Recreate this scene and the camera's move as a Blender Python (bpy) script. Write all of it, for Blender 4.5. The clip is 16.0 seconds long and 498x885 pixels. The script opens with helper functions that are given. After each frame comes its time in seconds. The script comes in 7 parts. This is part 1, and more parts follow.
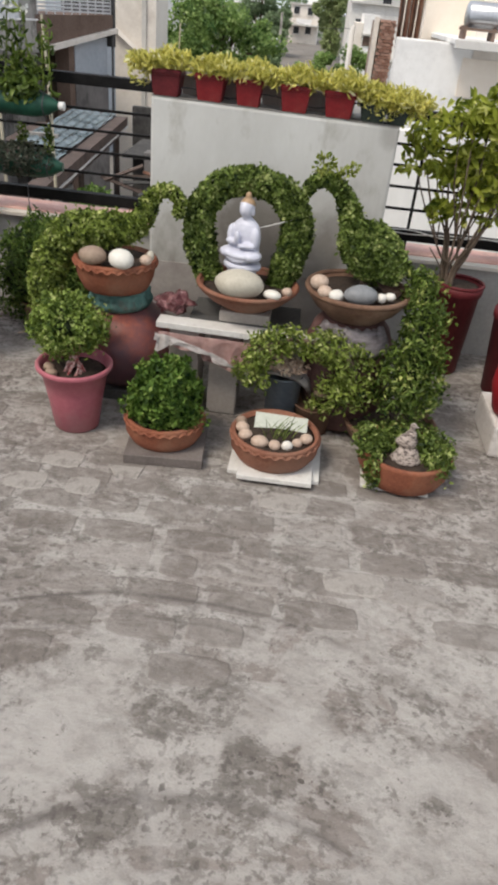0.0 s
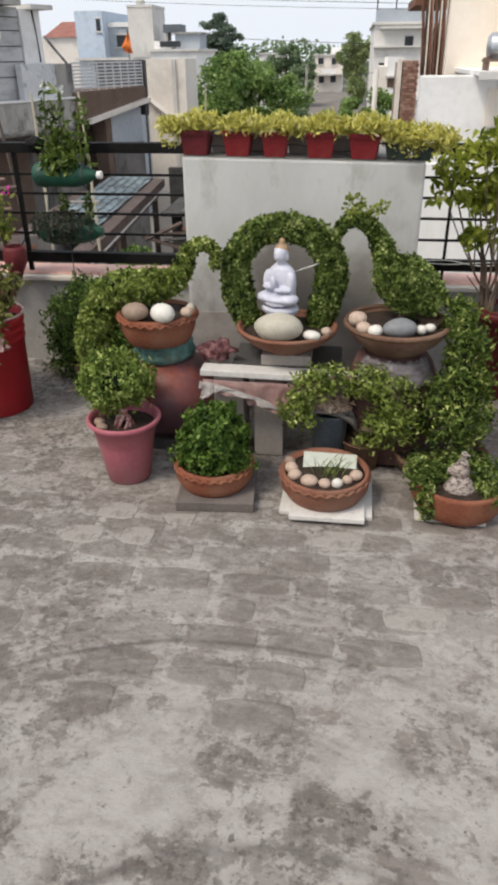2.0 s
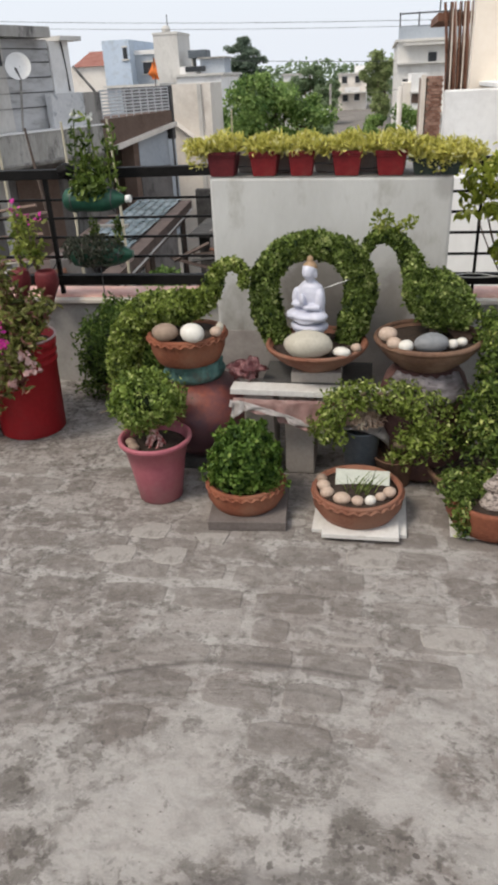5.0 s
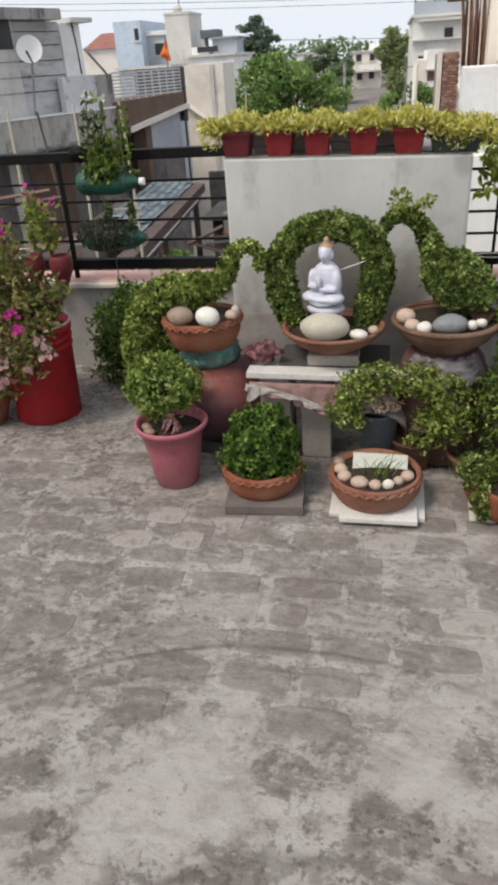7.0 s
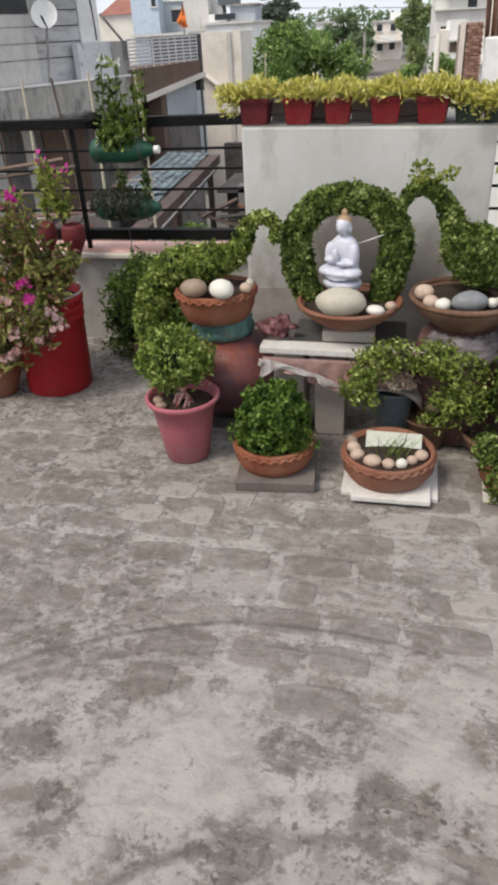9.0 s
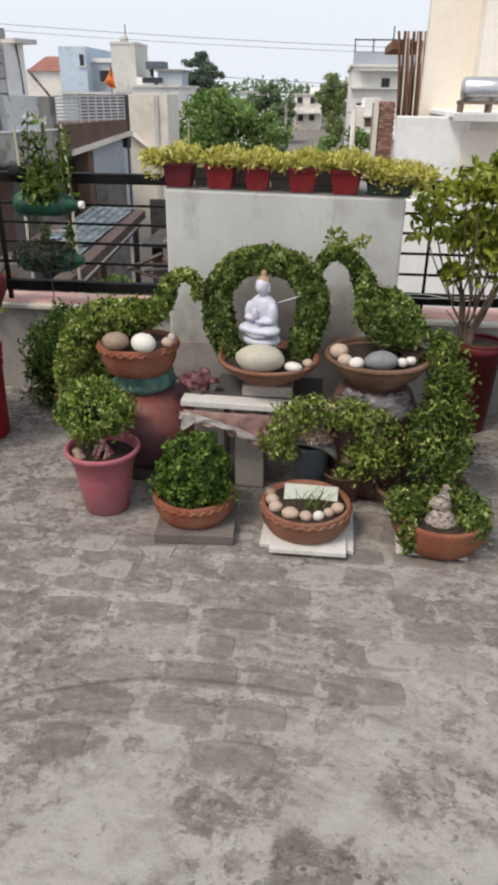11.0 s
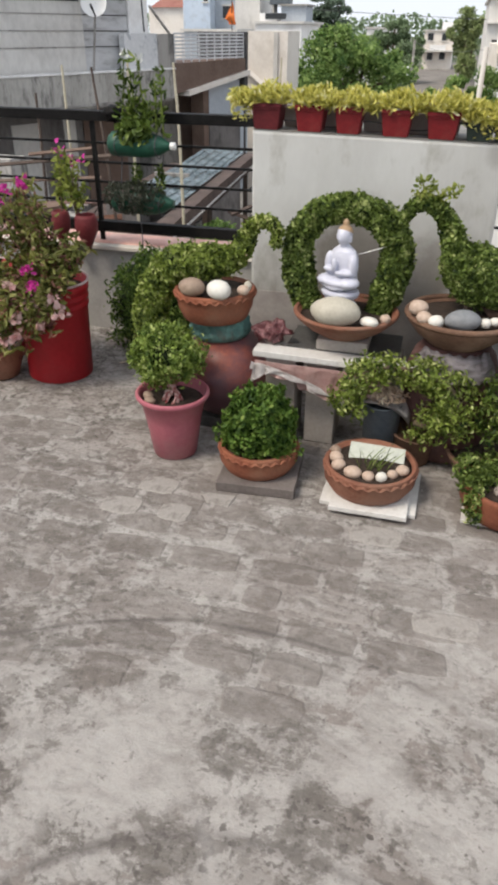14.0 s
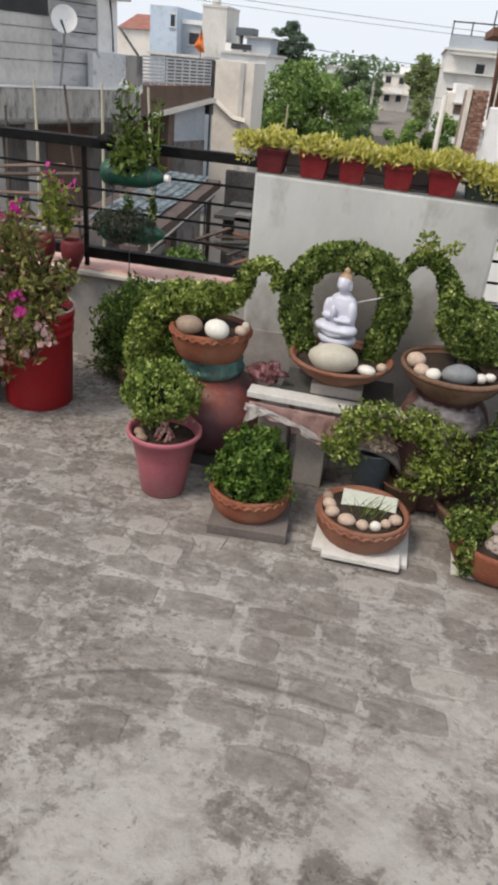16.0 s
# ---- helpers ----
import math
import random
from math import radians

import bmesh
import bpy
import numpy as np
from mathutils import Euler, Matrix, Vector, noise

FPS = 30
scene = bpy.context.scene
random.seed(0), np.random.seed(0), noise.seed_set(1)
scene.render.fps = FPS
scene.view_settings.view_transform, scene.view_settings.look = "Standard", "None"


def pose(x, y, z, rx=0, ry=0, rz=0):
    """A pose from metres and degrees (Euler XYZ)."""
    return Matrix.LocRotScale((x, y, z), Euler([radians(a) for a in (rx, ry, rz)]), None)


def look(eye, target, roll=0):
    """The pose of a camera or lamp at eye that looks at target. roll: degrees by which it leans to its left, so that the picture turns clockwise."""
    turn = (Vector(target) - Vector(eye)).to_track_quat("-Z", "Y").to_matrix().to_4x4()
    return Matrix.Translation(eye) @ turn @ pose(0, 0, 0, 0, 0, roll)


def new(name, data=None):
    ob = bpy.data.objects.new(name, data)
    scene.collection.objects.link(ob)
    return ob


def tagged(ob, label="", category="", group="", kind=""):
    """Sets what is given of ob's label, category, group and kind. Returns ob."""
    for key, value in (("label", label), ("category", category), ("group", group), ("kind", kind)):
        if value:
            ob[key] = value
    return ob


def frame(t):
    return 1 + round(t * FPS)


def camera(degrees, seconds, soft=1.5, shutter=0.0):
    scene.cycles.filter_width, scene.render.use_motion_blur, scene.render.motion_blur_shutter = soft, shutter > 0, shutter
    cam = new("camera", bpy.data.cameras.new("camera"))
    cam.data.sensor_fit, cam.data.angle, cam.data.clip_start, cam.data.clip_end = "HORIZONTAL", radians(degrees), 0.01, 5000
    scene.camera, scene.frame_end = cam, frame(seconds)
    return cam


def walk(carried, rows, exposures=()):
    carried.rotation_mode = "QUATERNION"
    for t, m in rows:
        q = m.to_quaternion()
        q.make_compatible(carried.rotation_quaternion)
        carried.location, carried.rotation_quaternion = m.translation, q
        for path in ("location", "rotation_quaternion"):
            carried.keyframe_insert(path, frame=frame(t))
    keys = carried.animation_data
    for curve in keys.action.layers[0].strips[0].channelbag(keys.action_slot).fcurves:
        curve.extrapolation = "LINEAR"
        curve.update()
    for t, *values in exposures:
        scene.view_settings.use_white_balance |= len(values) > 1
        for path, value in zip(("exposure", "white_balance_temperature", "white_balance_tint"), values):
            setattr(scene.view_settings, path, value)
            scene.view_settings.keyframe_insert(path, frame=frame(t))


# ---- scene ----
cam = camera(39.4, 16.0, soft=3.7)
PATH = [
    (0, (0.106, -0.061, 1.481), (0.029, 1.626, 0.409), 5.96),
    (0.5, (0.135, -0.056, 1.47), (-0.058, 1.653, 0.45), -0.56),
    (1, (0.137, -0.041, 1.466), (-0.078, 1.663, 0.443), -1.26),
    (1.5, (0.133, -0.069, 1.477), (-0.089, 1.648, 0.474), -0.7),
    (2, (0.127, -0.074, 1.485), (-0.115, 1.658, 0.513), -0.71),
    (2.5, (0.108, -0.06, 1.49), (-0.176, 1.663, 0.514), 0.34),
    (3, (0.105, -0.06, 1.489), (-0.202, 1.662, 0.517), 0.06),
    (3.5, (0.109, -0.057, 1.49), (-0.203, 1.667, 0.524), -0.32),
    (4, (0.121, -0.069, 1.493), (-0.214, 1.683, 0.587), -2.47),
    (4.2, (0.126, -0.072, 1.494), (-0.198, 1.684, 0.592), -2.96),
    (6.3, (0.11, -0.051, 1.465), (-0.231, 1.651, 0.473), -2.9),
    (6.5, (0.12, -0.057, 1.466), (-0.22, 1.647, 0.472), -3.97),
    (7, (0.112, -0.053, 1.477), (-0.257, 1.66, 0.514), -3.9),
    (7.5, (0.103, -0.044, 1.484), (-0.3, 1.673, 0.541), -3.28),
    (8, (0.095, -0.045, 1.486), (-0.32, 1.676, 0.556), -2.76),
    (8.5, (0.098, -0.04, 1.479), (-0.313, 1.665, 0.518), -2.99),
    (9, (0.098, -0.029, 1.46), (-0.295, 1.646, 0.439), -3.23),
    (9.5, (0.093, -0.047, 1.464), (-0.165, 1.665, 0.463), 0.19),
    (10, (0.109, -0.058, 1.473), (-0.177, 1.712, 0.588), -1.26),
    (10.2, (0.113, -0.062, 1.484), (-0.13, 1.736, 0.642), -1.01),
    (12.3, (0.113, -0.025, 1.468), (-0.047, 1.692, 0.455), 1.03),
    (12.5, (0.127, -0.025, 1.471), (-0.043, 1.691, 0.457), 0.3),
    (13, (0.176, -0.02, 1.482), (-0.093, 1.68, 0.463), -0.27),
    (13.5, (0.222, -0.019, 1.482), (-0.14, 1.654, 0.446), 0.87),
    (14, (0.226, -0.006, 1.474), (-0.22, 1.654, 0.453), 0.37),
    (14.5, (0.145, 0.003, 1.504), (-0.244, 1.716, 0.547), 3.95),
    (15, (0.049, 0.003, 1.525), (-0.283, 1.746, 0.601), 6.07),
    (15.5, (0.037, -0.013, 1.522), (-0.275, 1.726, 0.583), 4.51),
    (16, (0.032, 0.009, 1.52), (-0.269, 1.737, 0.559), 5.45),
]
walk(cam, [(t, look(eye, target, roll)) for t, eye, target, roll in PATH],
     ((0.0, 0.05), (0.5, 0.02), (1.5, 0.02), (2.5, -0.02), (3.5, -0.05), (6.5, -0.02), (8.5, -0.02), (9.0, 0.06), (9.5, 0.01), (10.0, -0.03), (13.0, 0.01), (13.5, 0.07), (14.0, 0.15), (14.5, -0.13), (15.0, -0.05), (15.5, -0.01), (16.0, 0.0)))

# ---------------------------------------------------------------- light
SUN_AZ, SUN_EL = 225, 55
world = bpy.data.worlds.new("world")
scene.world = world
world.use_nodes = True
wn, wl = world.node_tree.nodes, world.node_tree.links
sky = wn.new("ShaderNodeTexSky")
sky.sky_type, sky.sun_disc = "NISHITA", False
sky.sun_elevation, sky.sun_rotation = radians(SUN_EL), radians(SUN_AZ)
sky.dust_density, sky.air_density = 6.0, 1.0
haze = wn.new("ShaderNodeMixRGB")
haze.inputs[0].default_value = 0.7
wl.new(sky.outputs[0], haze.inputs[1])
way, up, veil = wn.new("ShaderNodeTexCoord"), wn.new("ShaderNodeSeparateXYZ"), wn.new("ShaderNodeValToRGB")
wl.new(way.outputs["Generated"], up.inputs[0])
wl.new(up.outputs[2], veil.inputs[0])
veil.color_ramp.elements[0].position, veil.color_ramp.elements[0].color = 0.02, (10.6, 11.15, 12.1, 1)
veil.color_ramp.elements[1].position, veil.color_ramp.elements[1].color = 0.40, (8.6, 9.1, 9.9, 1)
wl.new(veil.outputs[0], haze.inputs[2])
wl.new(haze.outputs[0], wn["Background"].inputs[0])
wn["Background"].inputs[1].default_value = 0.113
sun = new("sun", bpy.data.lights.new("sun", "SUN"))
sun.data.energy, sun.data.angle, sun.data.color = 2.1, radians(16), (1.0, 0.91, 0.78)
az, el = radians(SUN_AZ), radians(SUN_EL)
sun.matrix_world = look((math.sin(az) * 20, math.cos(az) * 20, 20 * math.tan(el)), (0, 0, 0))

# ---------------------------------------------------------------- materials
def rgba(c):
    return (*c, 1)


def mat(name, a, b, rough=0.75, scale=6.0, fine=45.0, bump=0.15, metal=0.0, ramp=(0.35, 0.68), grime=None,
        grime_at=(0.55, 0.72), grime_scale=2.5, island=False, piece=0.0, spec=0.35, stretch=(1, 1, 1), fine_mix=0.35, glow=0.0):
    """Two-scale mottled surface from colour a to b, with fine relief, and stains of colour grime."""
    m = bpy.data.materials.new(name)
    m.use_nodes = True
    n, l = m.node_tree.nodes, m.node_tree.links
    bsdf = n["Principled BSDF"]
    tex = n.new("ShaderNodeTexCoord")
    mp = n.new("ShaderNodeMapping")
    mp.inputs["Scale"].default_value = stretch
    l.new(tex.outputs["Object"], mp.inputs[0])
    n1 = n.new("ShaderNodeTexNoise")
    n1.inputs["Scale"].default_value, n1.inputs["Detail"].default_value = scale, 7
    n1.inputs["Roughness"].default_value = 0.6
    n2 = n.new("ShaderNodeTexNoise")
    n2.inputs["Scale"].default_value, n2.inputs["Detail"].default_value = fine, 4
    l.new(mp.outputs[0], n1.inputs[0])
    l.new(mp.outputs[0], n2.inputs[0])
    add = n.new("ShaderNodeMix")
    add.inputs[0].default_value = fine_mix
    l.new(n1.outputs[0], add.inputs[2])
    l.new(n2.outputs[0], add.inputs[3])
    fac = add.outputs[0]
    if island or piece:
        extra = n.new("ShaderNodeNewGeometry") if island else n.new("ShaderNodeObjectInfo")
        out = extra.outputs["Random Per Island"] if island else extra.outputs["Random"]
        mx = n.new("ShaderNodeMix")
        mx.inputs[0].default_value = 0.7 if island else piece
        l.new(fac, mx.inputs[2])
        l.new(out, mx.inputs[3])
        fac = mx.outputs[0]
    cr = n.new("ShaderNodeValToRGB")
    cr.color_ramp.elements[0].position, cr.color_ramp.elements[1].position = ramp
    cr.color_ramp.elements[0].color, cr.color_ramp.elements[1].color = rgba(a), rgba(b)
    l.new(fac, cr.inputs[0])
    colour = cr.outputs[0]
    if grime:
        n3 = n.new("ShaderNodeTexNoise")
        n3.inputs["Scale"].default_value, n3.inputs["Detail"].default_value = grime_scale, 9
        n3.inputs["Roughness"].default_value = 0.68
        l.new(mp.outputs[0], n3.inputs[0])
        c3 = n.new("ShaderNodeValToRGB")
        c3.color_ramp.elements[0].position, c3.color_ramp.elements[1].position = grime_at
        l.new(n3.outputs[0], c3.inputs[0])
        g = n.new("ShaderNodeMixRGB")
        g.inputs[2].default_value = rgba(grime)
        l.new(c3.outputs[0], g.inputs[0])
        l.new(colour, g.inputs[1])
        colour = g.outputs[0]
    l.new(colour, bsdf.inputs["Base Color"])
    bsdf.inputs["Roughness"].default_value, bsdf.inputs["Metallic"].default_value = rough, metal
    bsdf.inputs["Specular IOR Level"].default_value = spec
    if bump:
        bp = n.new("ShaderNodeBump")
        bp.inputs["Strength"].default_value, bp.inputs["Distance"].default_value = bump, 0.01
        l.new(n2.outputs[0], bp.inputs["Height"])
        l.new(bp.outputs[0], bsdf.inputs["Normal"])
    return m


def leafy(name, dark, light, tip=None, through_light=0.35, rough=0.5, patch=24.0):
    """Leaves: each one takes its own green; some light passes through."""
    m = bpy.data.materials.new(name)
    m.use_nodes = True
    n, l = m.node_tree.nodes, m.node_tree.links
    bsdf = n["Principled BSDF"]
    geo = n.new("ShaderNodeNewGeometry")
    cr = n.new("ShaderNodeValToRGB")
    cr.color_ramp.elements[0].color, cr.color_ramp.elements[1].color = rgba(dark), rgba(light)
    cr.color_ramp.elements[0].position, cr.color_ramp.elements[1].position = 0.12, 0.70
    if tip:
        e = cr.color_ramp.elements.new(0.88)
        e.color = rgba(tip)
    # tone varies in sprays: neighbouring leaves share some of their colour
    spray = n.new("ShaderNodeTexNoise")
    spray.inputs["Scale"].default_value, spray.inputs["Detail"].default_value = patch, 3
    l.new(geo.outputs["Position"], spray.inputs[0])
    stretch = n.new("ShaderNodeMapRange")
    stretch.inputs[1].default_value, stretch.inputs[2].default_value = 0.3, 0.7
    l.new(spray.outputs[0], stretch.inputs[0])
    mixed = n.new("ShaderNodeMix")
    mixed.inputs[0].default_value = 0.45
    l.new(geo.outputs["Random Per Island"], mixed.inputs[2])
    l.new(stretch.outputs[0], mixed.inputs[3])
    l.new(mixed.outputs[0], cr.inputs[0])
    l.new(cr.outputs[0], bsdf.inputs["Base Color"])
    bsdf.inputs["Roughness"].default_value, bsdf.inputs["Specular IOR Level"].default_value = rough, 0.22
    tr = n.new("ShaderNodeBsdfTranslucent")
    l.new(cr.outputs[0], tr.inputs[0])
    mx = n.new("ShaderNodeMixShader")
    mx.inputs[0].default_value = through_light
    l.new(bsdf.outputs[0], mx.inputs[1])
    l.new(tr.outputs[0], mx.inputs[2])
    l.new(mx.outputs[0], n["Material Output"].inputs[0])
    return m


TERRACOTTA = mat("terracotta", (0.165, 0.052, 0.030), (0.315, 0.112, 0.058), 0.8, 7, 90, 0.2, grime=(0.30, 0.17, 0.11), grime_at=(0.5, 0.8), grime_scale=5)
TERRA_DARK = mat("old_terracotta", (0.17, 0.065, 0.04), (0.30, 0.13, 0.08), 0.75, 6, 80, 0.2, grime=(0.22, 0.14, 0.10), grime_at=(0.5, 0.75))
TERRA_BROWN = mat("brown_clay", (0.10, 0.055, 0.038), (0.215, 0.12, 0.075), 0.8, 6, 80, 0.2, grime=(0.30, 0.22, 0.16), grime_at=(0.55, 0.8))
MATKA = mat("pitcher_clay", (0.14, 0.04, 0.036), (0.36, 0.10, 0.052), 0.42, 3.5, 60, 0.1, grime=(0.105, 0.05, 0.06), grime_at=(0.38, 0.55), grime_scale=3.2)
TEAL = mat("teal_paint", (0.05, 0.115, 0.105), (0.15, 0.29, 0.255), 0.75, 14, 60, 0.7, grime=(0.16, 0.11, 0.08), grime_at=(0.55, 0.75), grime_scale=9)
PINK_PLASTIC = mat("pink_plastic", (0.36, 0.10, 0.13), (0.48, 0.16, 0.19), 0.45, 5, 60, 0.05, grime=(0.35, 0.19, 0.19), grime_at=(0.5, 0.75))
RED_PLASTIC = mat("red_plastic", (0.27, 0.008, 0.013), (0.38, 0.017, 0.024), 0.5, 4, 60, 0.04, grime=(0.22, 0.04, 0.04), grime_at=(0.55, 0.85), spec=0.3)
MAROON = mat("maroon_pot", (0.075, 0.008, 0.011), (0.15, 0.020, 0.024), 0.6, 9, 80, 0.06, spec=0.3)
RED_POT = mat("red_pot_paint", (0.14, 0.010, 0.013), (0.25, 0.018, 0.021), 0.5, 9, 80, 0.06, grime=(0.18, 0.06, 0.05), grime_at=(0.55, 0.85), grime_scale=8, spec=0.3)
DARK_POT = mat("dark_pot", (0.015, 0.022, 0.018), (0.035, 0.05, 0.04), 0.5, 9, 80, 0.06)
BOTTLE = mat("green_bottle_plastic", (0.010, 0.05, 0.033), (0.025, 0.105, 0.065), 0.42, 8, 60, 0.15, spec=0.35)
SOIL = mat("soil", (0.018, 0.012, 0.009), (0.065, 0.045, 0.033), 0.95, 25, 90, 0.8)
BARK = mat("bark", (0.10, 0.07, 0.05), (0.24, 0.18, 0.13), 0.9, 18, 90, 0.5)
# solid cores added in the crowns: inner shade put into a near-black colour
SHADE_CORE = mat("foliage_shade", (0.004, 0.008, 0.002), (0.014, 0.024, 0.006), 0.9, 30, 120, 0.6)
TOPIARY = leafy("topiary_leaves", (0.017, 0.038, 0.007), (0.29, 0.37, 0.072), (0.72, 0.75, 0.33), 0.26, rough=0.42)
BONSAI = leafy("bonsai_leaves", (0.028, 0.065, 0.012), (0.30, 0.40, 0.085), (0.66, 0.72, 0.30), 0.30, rough=0.42)
TOPIARY_DARK = leafy("darker_topiary_leaves", (0.011, 0.028, 0.006), (0.195, 0.27, 0.058), (0.56, 0.61, 0.25), 0.24, rough=0.42)
YELLOWISH = leafy("yellowish_leaves", (0.014, 0.034, 0.006), (0.155, 0.225, 0.042), (0.54, 0.58, 0.19), 0.25, rough=0.42, patch=15.0)
CORNER = leafy("corner_shrub_leaves", (0.018, 0.046, 0.010), (0.135, 0.215, 0.045), (0.30, 0.38, 0.10), 0.28)
SHRUB = leafy("shrub_leaves", (0.03, 0.07, 0.014), (0.18, 0.28, 0.07), (0.34, 0.44, 0.15))
PURSLANE = leafy("purslane_leaves", (0.42, 0.41, 0.07), (0.88, 0.83, 0.28), (0.93, 0.91, 0.66), 0.40, patch=40.0)
BIGLEAF = leafy("broad_leaves", (0.08, 0.12, 0.014), (0.47, 0.52, 0.075), (0.76, 0.76, 0.28), 0.48, patch=14.0)
YOUNG = leafy("young_leaves", (0.10, 0.15, 0.02), (0.42, 0.47, 0.11), (0.62, 0.64, 0.24), 0.45)
DRYISH = leafy("flower_bush_leaves", (0.040, 0.050, 0.014), (0.30, 0.315, 0.085), (0.60, 0.55, 0.28), 0.32)
RUSSET = leafy("russet_leaves", (0.12, 0.035, 0.03), (0.40, 0.21, 0.15), (0.68, 0.48, 0.42), 0.3)
GREYISH = leafy("greyish_leaves", (0.03, 0.04, 0.025), (0.10, 0.11, 0.08), (0.16, 0.13, 0.12))
MAGENTA = leafy("magenta_petals", (0.42, 0.02, 0.22), (0.62, 0.05, 0.34), None, 0.3)
PALE_PINK = leafy("pale_petals", (0.60, 0.30, 0.30), (0.75, 0.55, 0.52), None, 0.3)
TREE_LEAF = leafy("tree_leaves", (0.07, 0.15, 0.045), (0.34, 0.47, 0.15), (0.58, 0.70, 0.30), 0.5, patch=0.9)
# distant trees: haze is put into these lighter, duller leaf colours
TREE_HAZED = leafy("hazed_tree_leaves", (0.12, 0.18, 0.09), (0.28, 0.37, 0.21), (0.40, 0.50, 0.30), patch=1.4)
TREE_BLUE_HAZED = leafy("blue_hazed_leaves", (0.10, 0.14, 0.10), (0.21, 0.28, 0.20), (0.30, 0.38, 0.27), patch=1.4)
TREE_PALE = leafy("pale_tree_leaves", (0.16, 0.21, 0.08), (0.38, 0.45, 0.20), (0.56, 0.62, 0.33), patch=1.4)
STATUE = mat("white_glaze", (0.52, 0.53, 0.62), (0.64, 0.65, 0.73), 0.4, 9, 60, 0.05, spec=0.4)
HEN = mat("striped_stone", (0.075, 0.055, 0.050), (0.40, 0.34, 0.30), 0.75, 85, 150, 0.3, stretch=(0.8, 0.8, 1.8), ramp=(0.42, 0.53), fine_mix=0.2)
STONE_CREAM = mat("cream_stone", (0.40, 0.365, 0.29), (0.56, 0.525, 0.44), 0.6, 8, 90, 0.1)
STONE_WHITE = mat("white_stone", (0.62, 0.59, 0.52), (0.76, 0.74, 0.68), 0.55, 9, 90, 0.08)
STONE_PINK = mat("pinkish_stone", (0.40, 0.29, 0.22), (0.58, 0.46, 0.37), 0.6, 10, 90, 0.1)
STONE_BROWN = mat("brown_stone", (0.23, 0.16, 0.12), (0.36, 0.27, 0.20), 0.6, 9, 90, 0.12)
STONE_GREY = mat("blue_grey_stone", (0.165, 0.172, 0.18), (0.27, 0.278, 0.285), 0.5, 9, 90, 0.1)
MARBLE = mat("marble", (0.56, 0.54, 0.51), (0.74, 0.73, 0.70), 0.45, 5, 60, 0.05, grime=(0.30, 0.27, 0.24), grime_at=(0.58, 0.8), grime_scale=6)
PLAQUE = mat("pale_slab", (0.42, 0.44, 0.38), (0.60, 0.62, 0.54), 0.6, 7, 70, 0.1, grime=(0.25, 0.27, 0.2), grime_at=(0.55, 0.8), grime_scale=12)
TILE_GREY = mat("grey_tile", (0.115, 0.095, 0.087), (0.20, 0.175, 0.162), 0.8, 7, 80, 0.2)
TILE_DARK = mat("dark_tile", (0.05, 0.05, 0.05), (0.11, 0.105, 0.10), 0.7, 7, 80, 0.2)
STONE_PLATE = mat("stone_plate", (0.28, 0.25, 0.225), (0.41, 0.375, 0.34), 0.8, 4, 70, 0.2, grime=(0.14, 0.12, 0.11), grime_at=(0.55, 0.8))
SHEET_PINK = mat("pink_sheet", (0.42, 0.24, 0.22), (0.62, 0.44, 0.40), 0.45, 8, 60, 0.15)
FILM = mat("clear_film", (0.17, 0.14, 0.145), (0.50, 0.46, 0.48), 0.25, 16, 50, 0.7, spec=0.5, stretch=(0.5, 0.5, 1.8))
FILM_WHITE = mat("white_film", (0.46, 0.41, 0.39), (0.74, 0.71, 0.69), 0.3, 12, 50, 0.5, spec=0.5)
TUB = mat("slate_tub", (0.075, 0.092, 0.108), (0.145, 0.165, 0.185), 0.5, 6, 60, 0.1)
PLASTER = mat("white_plaster", (0.455, 0.452, 0.432), (0.59, 0.592, 0.572), 0.85, 2.2, 60, 0.12, grime=(0.30, 0.285, 0.245), grime_at=(0.54, 0.76), grime_scale=5.0, stretch=(1, 1, 0.5), fine_mix=0.12)
PLASTER_LOW = mat("stained_plaster", (0.43, 0.395, 0.37), (0.58, 0.54, 0.51), 0.85, 2.2, 55, 0.15, grime=(0.26, 0.225, 0.215), grime_at=(0.5, 0.8), grime_scale=3)
PARAPET = mat("grey_plaster", (0.33, 0.32, 0.30), (0.46, 0.445, 0.42), 0.85, 2.5, 55, 0.15, grime=(0.24, 0.235, 0.22), grime_at=(0.5, 0.78))
COPING = mat("pink_stone_coping", (0.72, 0.36, 0.30), (0.86, 0.60, 0.52), 0.75, 6, 70, 0.15, grime=(0.42, 0.32, 0.27), grime_at=(0.5, 0.75))
IRON = mat("black_iron", (0.006, 0.006, 0.006), (0.016, 0.015, 0.015), 0.6, 20, 120, 0.1, spec=0.1)
ROPE = mat("pale_cord", (0.40, 0.35, 0.25), (0.55, 0.50, 0.38), 0.8, 30, 120, 0.2)
WHITE_CAP = mat("white_plastic", (0.72, 0.72, 0.70), (0.82, 0.82, 0.80), 0.4, 9, 60, 0.03)
CONCRETE = mat("weathered_concrete", (0.28, 0.265, 0.245), (0.47, 0.45, 0.42), 0.9, 0.9, 12, 0.2, grime=(0.075, 0.073, 0.07), grime_at=(0.50, 0.66), grime_scale=3.4, stretch=(1, 1, 0.28), fine_mix=0.12)
CONCRETE_LIGHT = mat("light_concrete", (0.56, 0.54, 0.51), (0.71, 0.69, 0.65), 0.9, 0.8, 12, 0.15, grime=(0.36, 0.345, 0.32), grime_at=(0.52, 0.8), grime_scale=0.9, stretch=(1, 1, 0.5))
